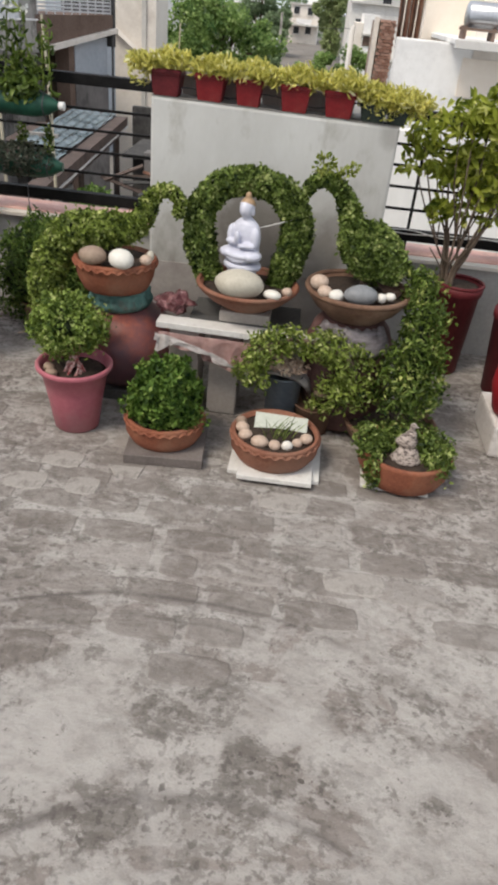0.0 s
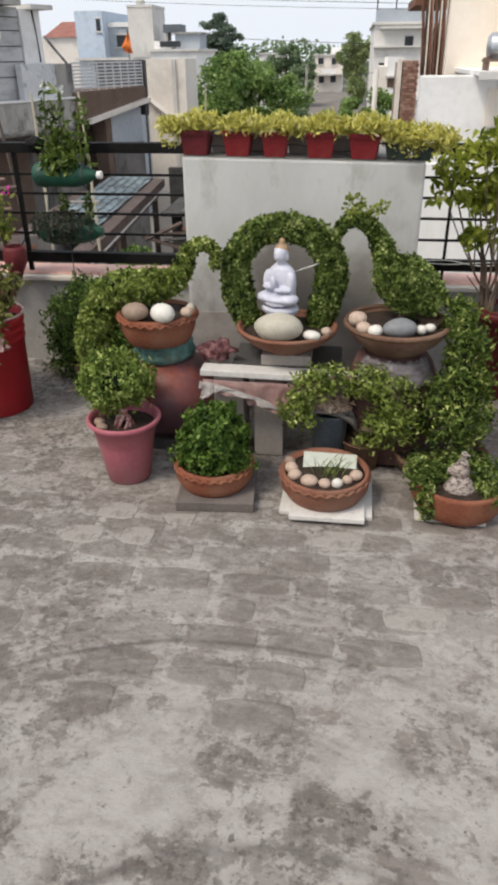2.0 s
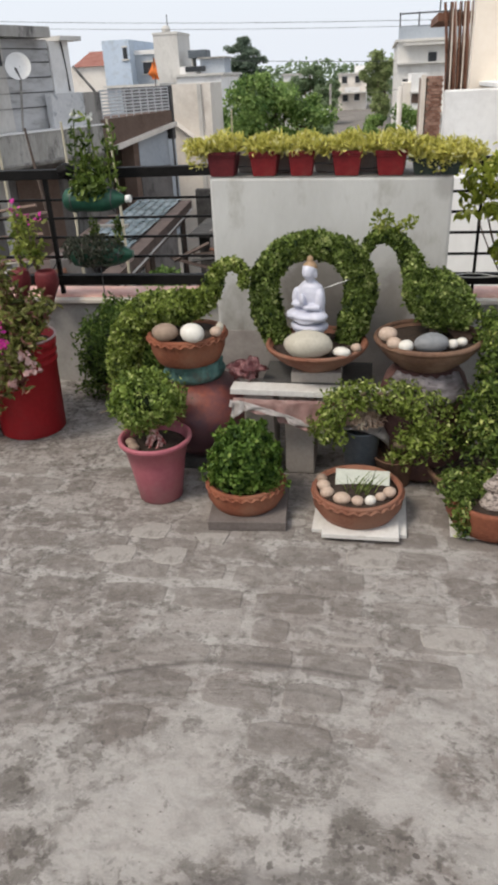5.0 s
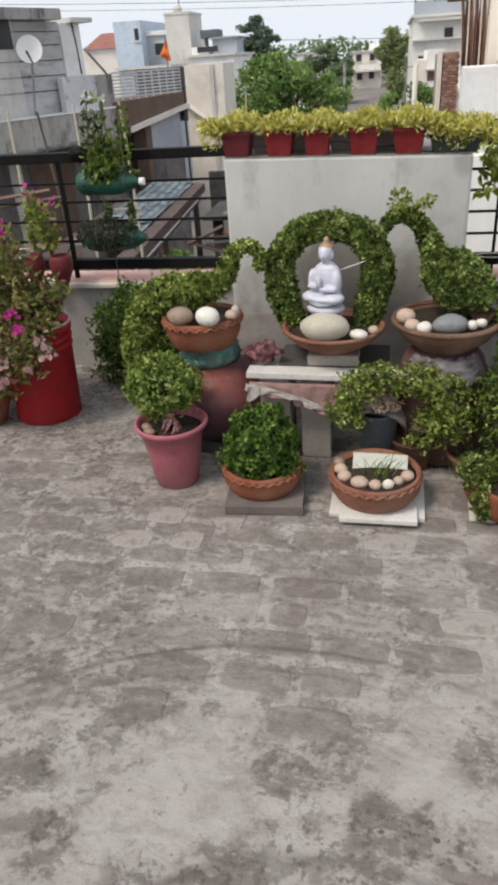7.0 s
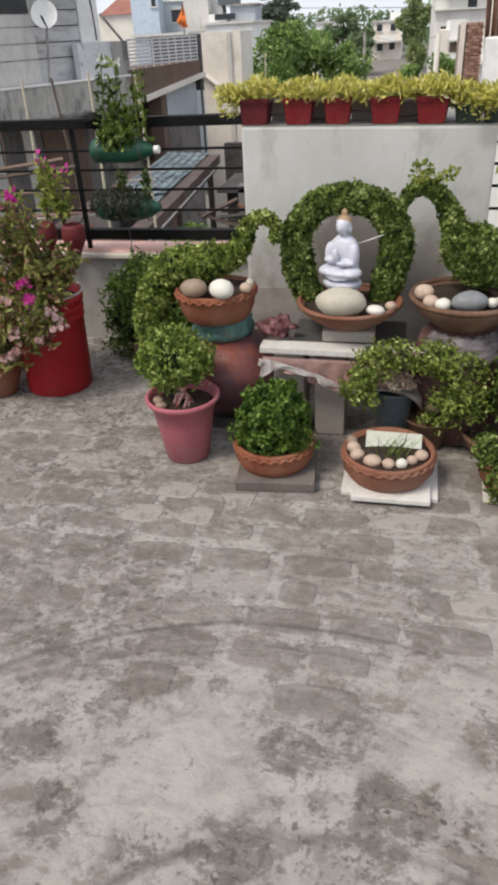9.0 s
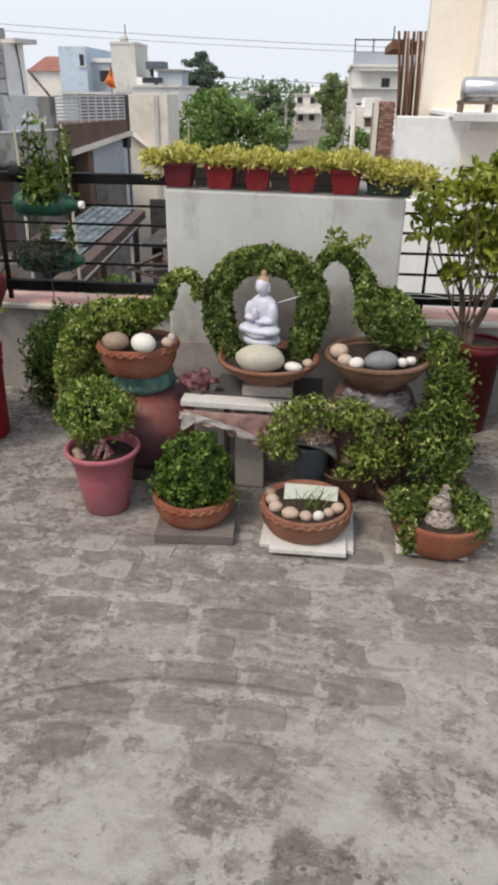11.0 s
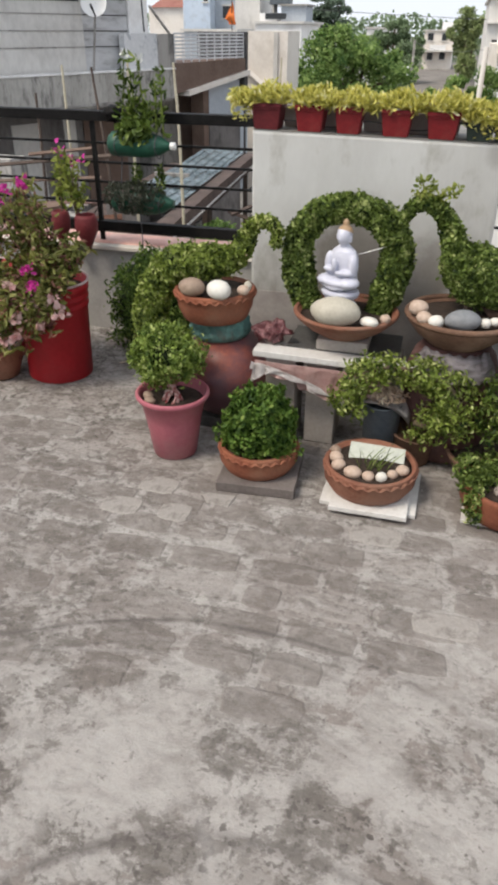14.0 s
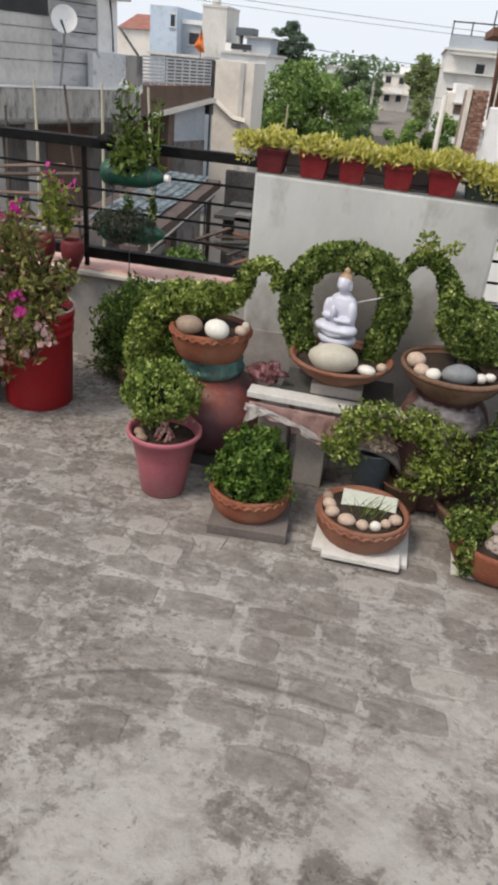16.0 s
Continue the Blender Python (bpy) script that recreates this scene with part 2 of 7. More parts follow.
WHITEWASH = mat("whitewash", (0.80, 0.79, 0.77), (0.90, 0.89, 0.87), 0.85, 0.6, 10, 0.1, grime=(0.50, 0.48, 0.46), grime_at=(0.5, 0.85), grime_scale=0.8)
CREAM = mat("cream_wall", (0.74, 0.68, 0.61), (0.85, 0.80, 0.73), 0.85, 0.5, 9, 0.1, grime=(0.46, 0.40, 0.34), grime_at=(0.5, 0.85), grime_scale=0.7)
BEIGE = mat("beige_wall", (0.78, 0.69, 0.58), (0.86, 0.78, 0.68), 0.85, 0.5, 9, 0.1)
BLUE_WALL = mat("pale_blue_wall", (0.48, 0.57, 0.68), (0.58, 0.66, 0.76), 0.85, 0.5, 9, 0.1, grime=(0.36, 0.40, 0.44), grime_at=(0.5, 0.8))
BLUE_GREY = mat("blue_grey_wall", (0.36, 0.40, 0.45), (0.50, 0.54, 0.58), 0.85, 0.5, 9, 0.1)
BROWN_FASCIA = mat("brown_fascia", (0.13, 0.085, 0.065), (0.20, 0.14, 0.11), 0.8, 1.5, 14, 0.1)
ROOF_RED = mat("red_tiles", (0.24, 0.09, 0.07), (0.38, 0.18, 0.14), 0.8, 2, 20, 0.3)
DARK_OPENING = mat("dark_glass", (0.02, 0.022, 0.025), (0.05, 0.055, 0.06), 0.3, 2, 20, 0.0)
BRICK_RED = mat("red_brick", (0.26, 0.14, 0.105), (0.42, 0.265, 0.21), 0.9, 4, 30, 0.4, island=True)
RUST = mat("rusty_rods", (0.12, 0.055, 0.035), (0.26, 0.13, 0.085), 0.8, 4, 40, 0.2)
STEEL = mat("steel_tank", (0.45, 0.46, 0.48), (0.62, 0.63, 0.65), 0.3, 3, 30, 0.02, metal=0.9)
GRILLE = mat("white_grille", (0.52, 0.53, 0.55), (0.66, 0.67, 0.68), 0.6, 4, 30, 0.05)
SHEET_BLUE = mat("pale_blue_sheet", (0.13, 0.19, 0.225), (0.46, 0.56, 0.60), 0.14, 2.5, 20, 0.3, grime=(0.10, 0.12, 0.13), grime_at=(0.55, 0.7), grime_scale=3.5, spec=0.5)
WOOD = mat("weathered_wood", (0.055, 0.038, 0.03), (0.135, 0.10, 0.08), 0.85, 4, 40, 0.3)
ORANGE = mat("orange_cloth", (0.70, 0.16, 0.03), (0.80, 0.24, 0.06), 0.8, 4, 40, 0.05)
GROUND = mat("street_ground", (0.12, 0.11, 0.10), (0.22, 0.205, 0.185), 0.95, 0.3, 4, 0.2)
CABLE = mat("cable", (0.05, 0.05, 0.055), (0.09, 0.09, 0.095), 0.7, 4, 40, 0.0)


def worn_floor(name, brick):
    """Worn cement skim over brick, laid out in the place's own metres so that stains run across the joints:
    pale skim, bare brown-grey patches, fine pitting and the sweep marks of a trowel."""
    m = bpy.data.materials.new(name)
    m.use_nodes = True
    n, l = m.node_tree.nodes, m.node_tree.links
    bsdf = n["Principled BSDF"]
    bsdf.inputs["Roughness"].default_value, bsdf.inputs["Specular IOR Level"].default_value = 0.85, 0.3
    geo = n.new("ShaderNodeNewGeometry")
    where = geo.outputs["Position"]

    def noisy(scale, detail, rough, stretch=(1, 1, 1), distort=0.0):
        mp = n.new("ShaderNodeMapping")
        mp.inputs["Scale"].default_value = stretch
        l.new(where, mp.inputs[0])
        t = n.new("ShaderNodeTexNoise")
        t.inputs["Scale"].default_value, t.inputs["Detail"].default_value, t.inputs["Roughness"].default_value = scale, detail, rough
        t.inputs["Distortion"].default_value = distort
        l.new(mp.outputs[0], t.inputs[0])
        return t.outputs[0]

    def ramp(value, *stops):
        r = n.new("ShaderNodeValToRGB")
        e = r.color_ramp.elements
        while len(e) < len(stops):
            e.new(0.5)
        for k, (at, c) in enumerate(stops):
            e[k].position, e[k].color = at, (*c, 1) if isinstance(c, tuple) else (c, c, c, 1)
        l.new(value, r.inputs[0])
        return r.outputs[0]

    def over(fac, a, c):
        g = n.new("ShaderNodeMixRGB")
        l.new(fac, g.inputs[0])
        l.new(a, g.inputs[1])
        if isinstance(c, tuple):
            g.inputs[2].default_value = (*c, 1)
        else:
            l.new(c, g.inputs[2])
        return g.outputs[0]

    def maths(op, a, b):
        k = n.new("ShaderNodeMath")
        k.operation = op
        for i, v in enumerate((a, b)):
            if isinstance(v, (int, float)):
                k.inputs[i].default_value = v
            else:
                l.new(v, k.inputs[i])
        return k.outputs[0]

    drift = n.new("ShaderNodeTexNoise")
    drift.inputs["Scale"].default_value, drift.inputs["Detail"].default_value = 6.0, 6
    l.new(where, drift.inputs[0])
    shift = n.new("ShaderNodeVectorMath")
    shift.operation = "MULTIPLY_ADD"
    shift.inputs[1].default_value = (0.16, 0.16, 0.0)
    l.new(drift.outputs["Color"], shift.inputs[0])
    l.new(where, shift.inputs[2])

    def spread(spots):
        """How much of a ragged patch lies here: 1 at the middle of a spot, 0 past its edge."""
        total = None
        for cx, cy, r, strength in spots:
            d = n.new("ShaderNodeVectorMath")
            d.operation = "DISTANCE"
            d.inputs[1].default_value = (cx + 0.08, cy + 0.08, 0)
            l.new(shift.outputs[0], d.inputs[0])
            k = n.new("ShaderNodeMapRange")
            k.inputs[1].default_value, k.inputs[2].default_value = r * 0.35, r
            k.inputs[3].default_value, k.inputs[4].default_value = strength, 0.0
            l.new(d.outputs["Value"], k.inputs[0])
            total = k.outputs[0] if total is None else maths("MAXIMUM", total, k.outputs[0])
        return total

    large = noisy(1.7, 5, 0.55)
    sep = n.new("ShaderNodeSeparateXYZ")
    l.new(where, sep.inputs[0])
    swept = n.new("ShaderNodeMapRange")
    swept.inputs[1].default_value, swept.inputs[2].default_value = 1.75, 0.95
    l.new(maths("ADD", sep.outputs[1], maths("MULTIPLY", maths("SUBTRACT", large, 0.5), 1.1)), swept.inputs[0])
    swept = swept.outputs[0]
    mortar = maths("MULTIPLY", maths("SUBTRACT", 1.0, swept), 0.55)
    colour = ramp(large, (0.3, (0.225, 0.196, 0.178)), (0.5, (0.258, 0.228, 0.208)), (0.7, (0.295, 0.264, 0.243)))
    if brick:
        info = n.new("ShaderNodeObjectInfo")
        own = ramp(info.outputs["Random"], (0.0, (0.158, 0.138, 0.124)), (0.4, (0.195, 0.172, 0.156)), (0.75, (0.240, 0.214, 0.196)), (0.95, (0.350, 0.322, 0.300)))
        half = n.new("ShaderNodeMixRGB")
        half.inputs[0].default_value = 0.72
        l.new(colour, half.inputs[1])
        l.new(own, half.inputs[2])
        colour = half.outputs[0]
    else:
        colour = over(mortar, colour, (0.325, 0.298, 0.278))
    # darker trodden stains with soft uneven borders, plus shade painted by the east pots
    mott = ramp(noisy(4.6, 9, 0.66), (0.38, 0.1), (0.58, 1.0))
    for cx, cy, r, strength in STAINS_AND_SHADE:
        d = n.new("ShaderNodeVectorMath")
        d.operation = "DISTANCE"
        d.inputs[1].default_value = (cx, cy, 0)
        l.new(where, d.inputs[0])
        k = n.new("ShaderNodeMapRange")
        k.inputs[1].default_value, k.inputs[2].default_value = r * 0.25, r
        k.inputs[3].default_value, k.inputs[4].default_value = strength * (1.0 if brick else 0.55), 0.0
        l.new(d.outputs["Value"], k.inputs[0])
        colour = over(maths("MULTIPLY", k.outputs[0], mott), colour, (0.156, 0.134, 0.120))
    # cement skim: whole where the floor is trodden most, worn to patches by the pots
    skim = noisy(3.2, 12, 0.68, (0.85, 1.1, 1), 0.5)
    pale = spread(PALE_SPOTS)
    cover = maths("ADD", skim, maths("MULTIPLY", swept, 0.045))
    cover = maths("ADD", cover, maths("MULTIPLY", pale, 0.09))
    colour = over(ramp(cover, (0.49, 0.0), (0.512, 0.14 if brick else 0.62), (0.60, 0.30 if brick else 0.95)), colour, (0.398, 0.376, 0.352))
    # bare brown-grey patches with ragged edges, a hand wide and smaller, and only in places
    outer = n.new("ShaderNodeVectorMath")
    outer.operation = "DISTANCE"
    outer.inputs[1].default_value = (0.0, 1.5, 0.0)
    l.new(where, outer.inputs[0])
    away = n.new("ShaderNodeMapRange")
    away.inputs[1].default_value, away.inputs[2].default_value = 0.9, 1.5
    l.new(outer.outputs["Value"], away.inputs[0])
    rare = maths("MULTIPLY", ramp(noisy(1.9, 5, 0.55), (0.38, 0.2), (0.53, 1.0)), maths("ADD", maths("MULTIPLY", away.outputs[0], 0.35), 0.65))
    rare = maths("MULTIPLY", rare, maths("SUBTRACT", 1.0, maths("MULTIPLY", pale, 0.75)))
    patch = spread(BARE_SPOTS)
    rare = maths("MAXIMUM", rare, patch)
    soft = ramp(noisy(5.5, 7, 0.6, (0.85, 1.2, 1), 0.3), (0.38, 0.15), (0.62, 1.0))
    colour = over(maths("MULTIPLY", maths("MULTIPLY", patch, soft), 0.65), colour, (0.176, 0.156, 0.140))
    bare = maths("ADD", maths("ADD", noisy(6.2, 14, 0.78, (0.9, 1.15, 1), 0.3), maths("MULTIPLY", patch, 0.105)), maths("MULTIPLY", rare, 0.045))
    colour = over(ramp(bare, (0.60 if brick else 0.585, 0.0), (0.63 if brick else 0.61, 0.62), (0.72, 0.85)), colour, (0.140, 0.125, 0.111))
    flakes = noisy(11.0, 11, 0.74, (0.9, 1.1, 1), 0.3)
    colour = over(maths("MULTIPLY", maths("MULTIPLY", ramp(flakes, (0.51, 0.0), (0.54, 0.85)), rare), 0.5 if brick else 0.9), colour, (0.128, 0.113, 0.100))
    # fine furrows of the worn face, dark and pale side by side, in places
    rough_here = maths("MULTIPLY", ramp(noisy(3.1, 6, 0.6), (0.46, 0.0), (0.57, 1.0)), maths("SUBTRACT", 1.0, maths("MULTIPLY", swept, 0.85)))
    furrow = noisy(24.0, 9, 0.70, (0.75, 1.35, 1), 0.5)
    colour = over(maths("MULTIPLY", ramp(furrow, (0.53, 0.0), (0.585, 0.6)), rough_here), colour, (0.118, 0.103, 0.092))
    colour = over(maths("MULTIPLY", ramp(furrow, (0.40, 0.65), (0.46, 0.0)), rough_here), colour, (0.400, 0.375, 0.352))
    # scrubbed streaks along the courses
    streak = noisy(8.0, 9, 0.62, (0.8, 1.35, 1), 0.4)
    colour = over(ramp(streak, (0.48, 0.0), (0.66, 0.35 if brick else 0.42)), colour, (0.162, 0.139, 0.124))
    light = noisy(13.0, 10, 0.68, (0.9, 1.15, 1), 0.3)
    colour = over(ramp(light, (0.53, 0.0), (0.59, 0.28 if brick else 0.6)), colour, (0.389, 0.362, 0.339))
    # scrubbed marks that sweep round in arcs
    dx, dy = maths("ADD", sep.outputs[0], 0.1), maths("SUBTRACT", sep.outputs[1], 0.1)
    far_off = maths("SQRT", maths("ADD", maths("MULTIPLY", dx, dx), maths("MULTIPLY", dy, dy)), 0)
    polar = n.new("ShaderNodeCombineXYZ")
    l.new(maths("MULTIPLY", maths("ARCTAN2", dy, dx), 2.2), polar.inputs[0])
    l.new(maths("MULTIPLY", far_off, 20.0), polar.inputs[1])
    sweep = n.new("ShaderNodeTexNoise")
    sweep.inputs["Scale"].default_value, sweep.inputs["Detail"].default_value, sweep.inputs["Roughness"].default_value = 2.0, 7, 0.62
    l.new(polar.outputs[0], sweep.inputs[0])
    ring = n.new("ShaderNodeMapRange")
    ring.inputs[1].default_value, ring.inputs[2].default_value, ring.inputs[3].default_value, ring.inputs[4].default_value = 0.05, 0.40, 1.0, 0.15
    l.new(maths("ABSOLUTE", maths("SUBTRACT", far_off, 1.30), 0), ring.inputs[0])
    colour = over(maths("MULTIPLY", maths("MULTIPLY", ramp(sweep.outputs[0], (0.53, 0.0), (0.61, 0.4)), ring.outputs[0]), rare), colour, (0.136, 0.115, 0.103))
    colour = over(maths("MULTIPLY", ramp(sweep.outputs[0], (0.37, 0.22), (0.46, 0.0)), ring.outputs[0]), colour, (0.377, 0.348, 0.325))
    # small dark pits and grit
    pits = noisy(40.0, 7, 0.62)
    colour = over(maths("MULTIPLY", ramp(pits, (0.54, 0.0), (0.60, 0.5 if brick else 0.85)), rare), colour, (0.088, 0.077, 0.069))
    specks = noisy(75.0, 3, 0.5)
    colour = over(ramp(specks, (0.68, 0.0), (0.74, 0.7)), colour, (0.084, 0.071, 0.065))
    wob = noisy(2.6, 3, 0.5)
    broken = ramp(noisy(5.0, 5, 0.6), (0.35, 0.15), (0.6, 1.0))
    ends = n.new("ShaderNodeMapRange")
    ends.inputs[1].default_value, ends.inputs[2].default_value, ends.inputs[3].default_value, ends.inputs[4].default_value = 0.28, 0.52, 1.0, 0.15
    l.new(sep.outputs[0], ends.inputs[0])
    broken = maths("MULTIPLY", broken, ends.outputs[0])
    for cx, cy, r, wide, strength, tone in ARCS:
        d = n.new("ShaderNodeVectorMath")
        d.operation = "DISTANCE"
        d.inputs[1].default_value = (cx, cy, 0)
        l.new(where, d.inputs[0])
        off = maths("ABSOLUTE", maths("ADD", maths("SUBTRACT", d.outputs["Value"], r), maths("MULTIPLY", maths("SUBTRACT", wob, 0.5), 0.05)), 0)
        k = n.new("ShaderNodeMapRange")
        k.inputs[1].default_value, k.inputs[2].default_value = 0.0, wide
        k.inputs[3].default_value, k.inputs[4].default_value = strength, 0.0
        l.new(off, k.inputs[0])
        colour = over(maths("MULTIPLY", k.outputs[0], broken), colour, tone)
    l.new(colour, bsdf.inputs["Base Color"])
    bp = n.new("ShaderNodeBump")
    bp.inputs["Strength"].default_value, bp.inputs["Distance"].default_value = 0.8, 0.009
    l.new(maths("SUBTRACT", maths("SUBTRACT", maths("ADD", maths("ADD", skim, light), maths("MULTIPLY", flakes, 0.8)), maths("MULTIPLY", furrow, 0.5)), maths("MULTIPLY", pits, 0.7)), bp.inputs["Height"])
    l.new(bp.outputs[0], bsdf.inputs["Normal"])
    return m


# last spot: dirt and painted shade between the east pots and parapet
STAINS_AND_SHADE = ((-1.0, 1.42, 0.75, 0.65), (-0.72, 0.92, 0.48, 0.8), (-0.42, 1.15, 0.30, 0.5), (0.05, 1.15, 0.33, 0.55), (0.0, 2.25, 0.75, 0.45), (-0.1, 1.62, 0.32, 0.4), (0.32, 0.80, 0.22, 0.5), (0.95, 2.75, 0.65, 0.9))
BARE_SPOTS = ((0.10, 0.885, 0.07, 0.8), (0.16, 0.88, 0.09, 1.0), (0.235, 0.88, 0.09, 1.0), (0.32, 0.862, 0.08, 0.9), (-0.11, 1.01, 0.12, 0.6), (-0.02, 1.02, 0.10, 0.55), (0.05, 1.03, 0.12, 0.6), (0.36, 1.09, 0.11, 0.5),
              (-0.07, 0.76, 0.13, 0.9), (0.09, 0.785, 0.10, 0.8), (-0.20, 0.74, 0.12, 0.9), (-0.71, 0.905, 0.12, 0.9), (-0.587, 0.756, 0.10, 0.9), (-0.535, 0.963, 0.09, 0.6), (-0.375, 0.72, 0.10, 0.8), (-0.68, 1.14, 0.14, 0.6),
              (-0.63, 1.45, 0.18, 0.6), (-1.04, 1.53, 0.2, 0.6), (-0.09, 1.19, 0.16, 0.6), (-0.85, 1.25, 0.2, 0.7), (0.28, 1.57, 0.14, 0.45), (0.56, 0.84, 0.08, 0.7), (-0.9, 1.6, 0.22, 0.5), (-0.42, 1.15, 0.13, 0.6))
PALE_SPOTS = ((-0.31, 0.88, 0.26, 1.0), (-0.14, 0.92, 0.12, 0.8), (0.24, 1.03, 0.15, 1.0), (0.40, 1.41, 0.2, 0.7), (0.66, 1.45, 0.2, 0.6), (-0.3, 1.29, 0.12, 0.6), (0.55, 0.92, 0.1, 0.8), (0.06, 1.27, 0.12, 0.5), (0.24, 1.19, 0.12, 0.7), (0.07, 0.94, 0.1, 0.8), (0.39, 1.55, 0.12, 0.7), (-0.42, 0.75, 0.1, 0.6), (0.80, 1.25, 0.3, 0.8), (0.62, 1.28, 0.16, 0.7))
DARK_MARK, PALE_MARK = (0.105, 0.091, 0.085), (0.400, 0.378, 0.360)
ARCS = ((-0.11, 0.10, 1.285, 0.014, 0.9, DARK_MARK), (-0.11, 0.085, 1.285, 0.05, 0.18, DARK_MARK), (0.06, 0.10, 0.70, 0.022, 0.8, DARK_MARK), (-0.12, 0.1, 1.20, 0.010, 0.45, DARK_MARK), (-0.35, 0.2, 1.02, 0.012, 0.45, PALE_MARK), (-0.4, 0.55, 0.40, 0.03, 0.5, PALE_MARK))
FLOOR = worn_floor("worn_cement", False)
BRICK_FLOOR = worn_floor("paving_brick", True)

# ---------------------------------------------------------------- builders
OFFSET = {}


def thing(name, at, label="", category="", group="", kind=""):
    """An Empty at the base of a thing that has parts."""
    ob = new(name)
    ob.empty_display_size = 0.05
    ob.location = at
    OFFSET[ob.name] = Vector(at)
    return tagged(ob, label, category, group, kind)


def finish(mesh, material, smooth):
    for m in material if isinstance(material, (list, tuple)) else [material]:
        mesh.materials.append(m)
    if smooth:
        mesh.polygons.foreach_set("use_smooth", [True] * len(mesh.polygons))


def to_mesh(name, bm, material, smooth=True):
    if isinstance(bm, bpy.types.Mesh):
        mesh = bm
    else:
        mesh = bpy.data.meshes.new(name)
        bm.to_mesh(mesh)
        bm.free()
    finish(mesh, material, smooth)
    return mesh


def part(name, bm, material, parent, label="", smooth=False):
    """One mesh, given in world places, under a thing or under a part."""
    mesh = to_mesh(name, bm, material, smooth)
    base = OFFSET[parent.name]
    mesh.transform(Matrix.Translation(-base))
    ob = new(name, mesh)
    ob.parent = parent
    OFFSET[ob.name] = base
    return tagged(ob, label)


def solid(name, bm, material, at, label="", category="", group="", kind="", smooth=False):
    """A thing of one mesh, built round its own origin and set at a place."""
    ob = new(name, to_mesh(name, bm, material, smooth))
    ob.location = at
    OFFSET[ob.name] = Vector(at)
    return tagged(ob, label, category, group, kind)


def box(x0, y0, z0, x1, y1, z1, bevel=0.004, bm=None, turn=None):
    bm = bm or bmesh.new()
    m = Matrix.Translation(((x0 + x1) / 2, (y0 + y1) / 2, (z0 + z1) / 2))
    if turn is not None:
        m = m @ turn
    made = bmesh.ops.create_cube(bm, size=1, matrix=m @ Matrix.Diagonal((x1 - x0, y1 - y0, z1 - z0, 1)))
    if bevel:
        edges = list({e for v in made["verts"] for e in v.link_edges})
        bmesh.ops.bevel(bm, geom=edges, offset=bevel, segments=2, affect="EDGES", profile=0.6)
    return bm


def obox(p, q, width, z0, z1, bevel=0.0, bm=None):
    """A wall from p to q on the plan, with its thickness to the left of that way."""
    bm = bm or bmesh.new()
    p, q = Vector(p), Vector(q)
    d = (q - p).normalized()
    s = Vector((-d.y, d.x)) * width
    low = [bm.verts.new((v.x, v.y, z0)) for v in (p, q, q + s, p + s)]
    top = [bm.verts.new((v.x, v.y, z1)) for v in (p, q, q + s, p + s)]
    bm.faces.new(low[::-1])
    bm.faces.new(top)
    for i in range(4):
        bm.faces.new((low[i], low[(i + 1) % 4], top[(i + 1) % 4], top[i]))
    bmesh.ops.recalc_face_normals(bm, faces=bm.faces)
    return bm


def lathe(profile, at=(0, 0, 0), seg=40, wave=0.0, waves=0, squash=1.0, bm=None, lobes=0.0, loop=False):
    """A turned body. Points are (radius, height); wave: a scalloped height for points marked with a third value. loop: an open ring, closed on itself."""
    bm = bm or bmesh.new()
    rings = []
    for p in profile:
        r, z = p[0], p[1]
        k = p[2] if len(p) > 2 else 0.0
        ring = []
        for i in range(seg):
            a = 2 * math.pi * i / seg
            s = math.sin(waves * a) * k
            rr = max(r + lobes * s, 0.0004)
            ring.append(bm.verts.new((at[0] + rr * math.cos(a), at[1] + squash * rr * math.sin(a), at[2] + z + wave * s)))
        rings.append(ring)
    for a, b in zip(rings, rings[1:]):
        for i in range(seg):
            bm.faces.new((a[i], a[(i + 1) % seg], b[(i + 1) % seg], b[i]))
    if loop:
        for i in range(seg):
            bm.faces.new((rings[-1][i], rings[-1][(i + 1) % seg], rings[0][(i + 1) % seg], rings[0][i]))
    else:
        bm.faces.new(rings[0][::-1])
        bm.faces.new(rings[-1])
    return bm


def rope_rim(at, r, tube, twists, lift, bm=None):
    """A clay cord pinched in waves round a bowl, just below its lip."""
    bm = bm or bmesh.new()
    seg, ring = twists * 8, 8
    rows = []
    for i in range(seg):
        a = 2 * math.pi * i / seg
        s = math.sin(twists * a)
        thick = tube * (1 + 0.22 * math.cos(2 * twists * a))
        row = []
        for j in range(ring):
            b = 2 * math.pi * j / ring
            rr = r + thick * math.cos(b) + 0.0012 * s
            row.append(bm.verts.new((at[0] + rr * math.cos(a), at[1] + rr * math.sin(a), at[2] + thick * math.sin(b) + lift * s)))
        rows.append(row)
    for i in range(seg):
        for j in range(ring):
            bm.faces.new((rows[i][j], rows[(i + 1) % seg][j], rows[(i + 1) % seg][(j + 1) % ring], rows[i][(j + 1) % ring]))
    return bm


def smooth_path(points, steps=8):
    """Catmull-Rom through rows of numbers."""
    p = [np.array(v, float) for v in points]
    p = [2 * p[0] - p[1]] + p + [2 * p[-1] - p[-2]]
    out = []
    for i in range(1, len(p) - 2):
        for k in range(steps):
            t = k / steps
            out.append(0.5 * (2 * p[i] + (p[i + 1] - p[i - 1]) * t + (2 * p[i - 1] - 5 * p[i] + 4 * p[i + 1] - p[i + 2]) * t * t
                              + (3 * p[i] - p[i - 1] - 3 * p[i + 1] + p[i + 2]) * t ** 3))
    out.append(p[-2])
    return np.array(out)


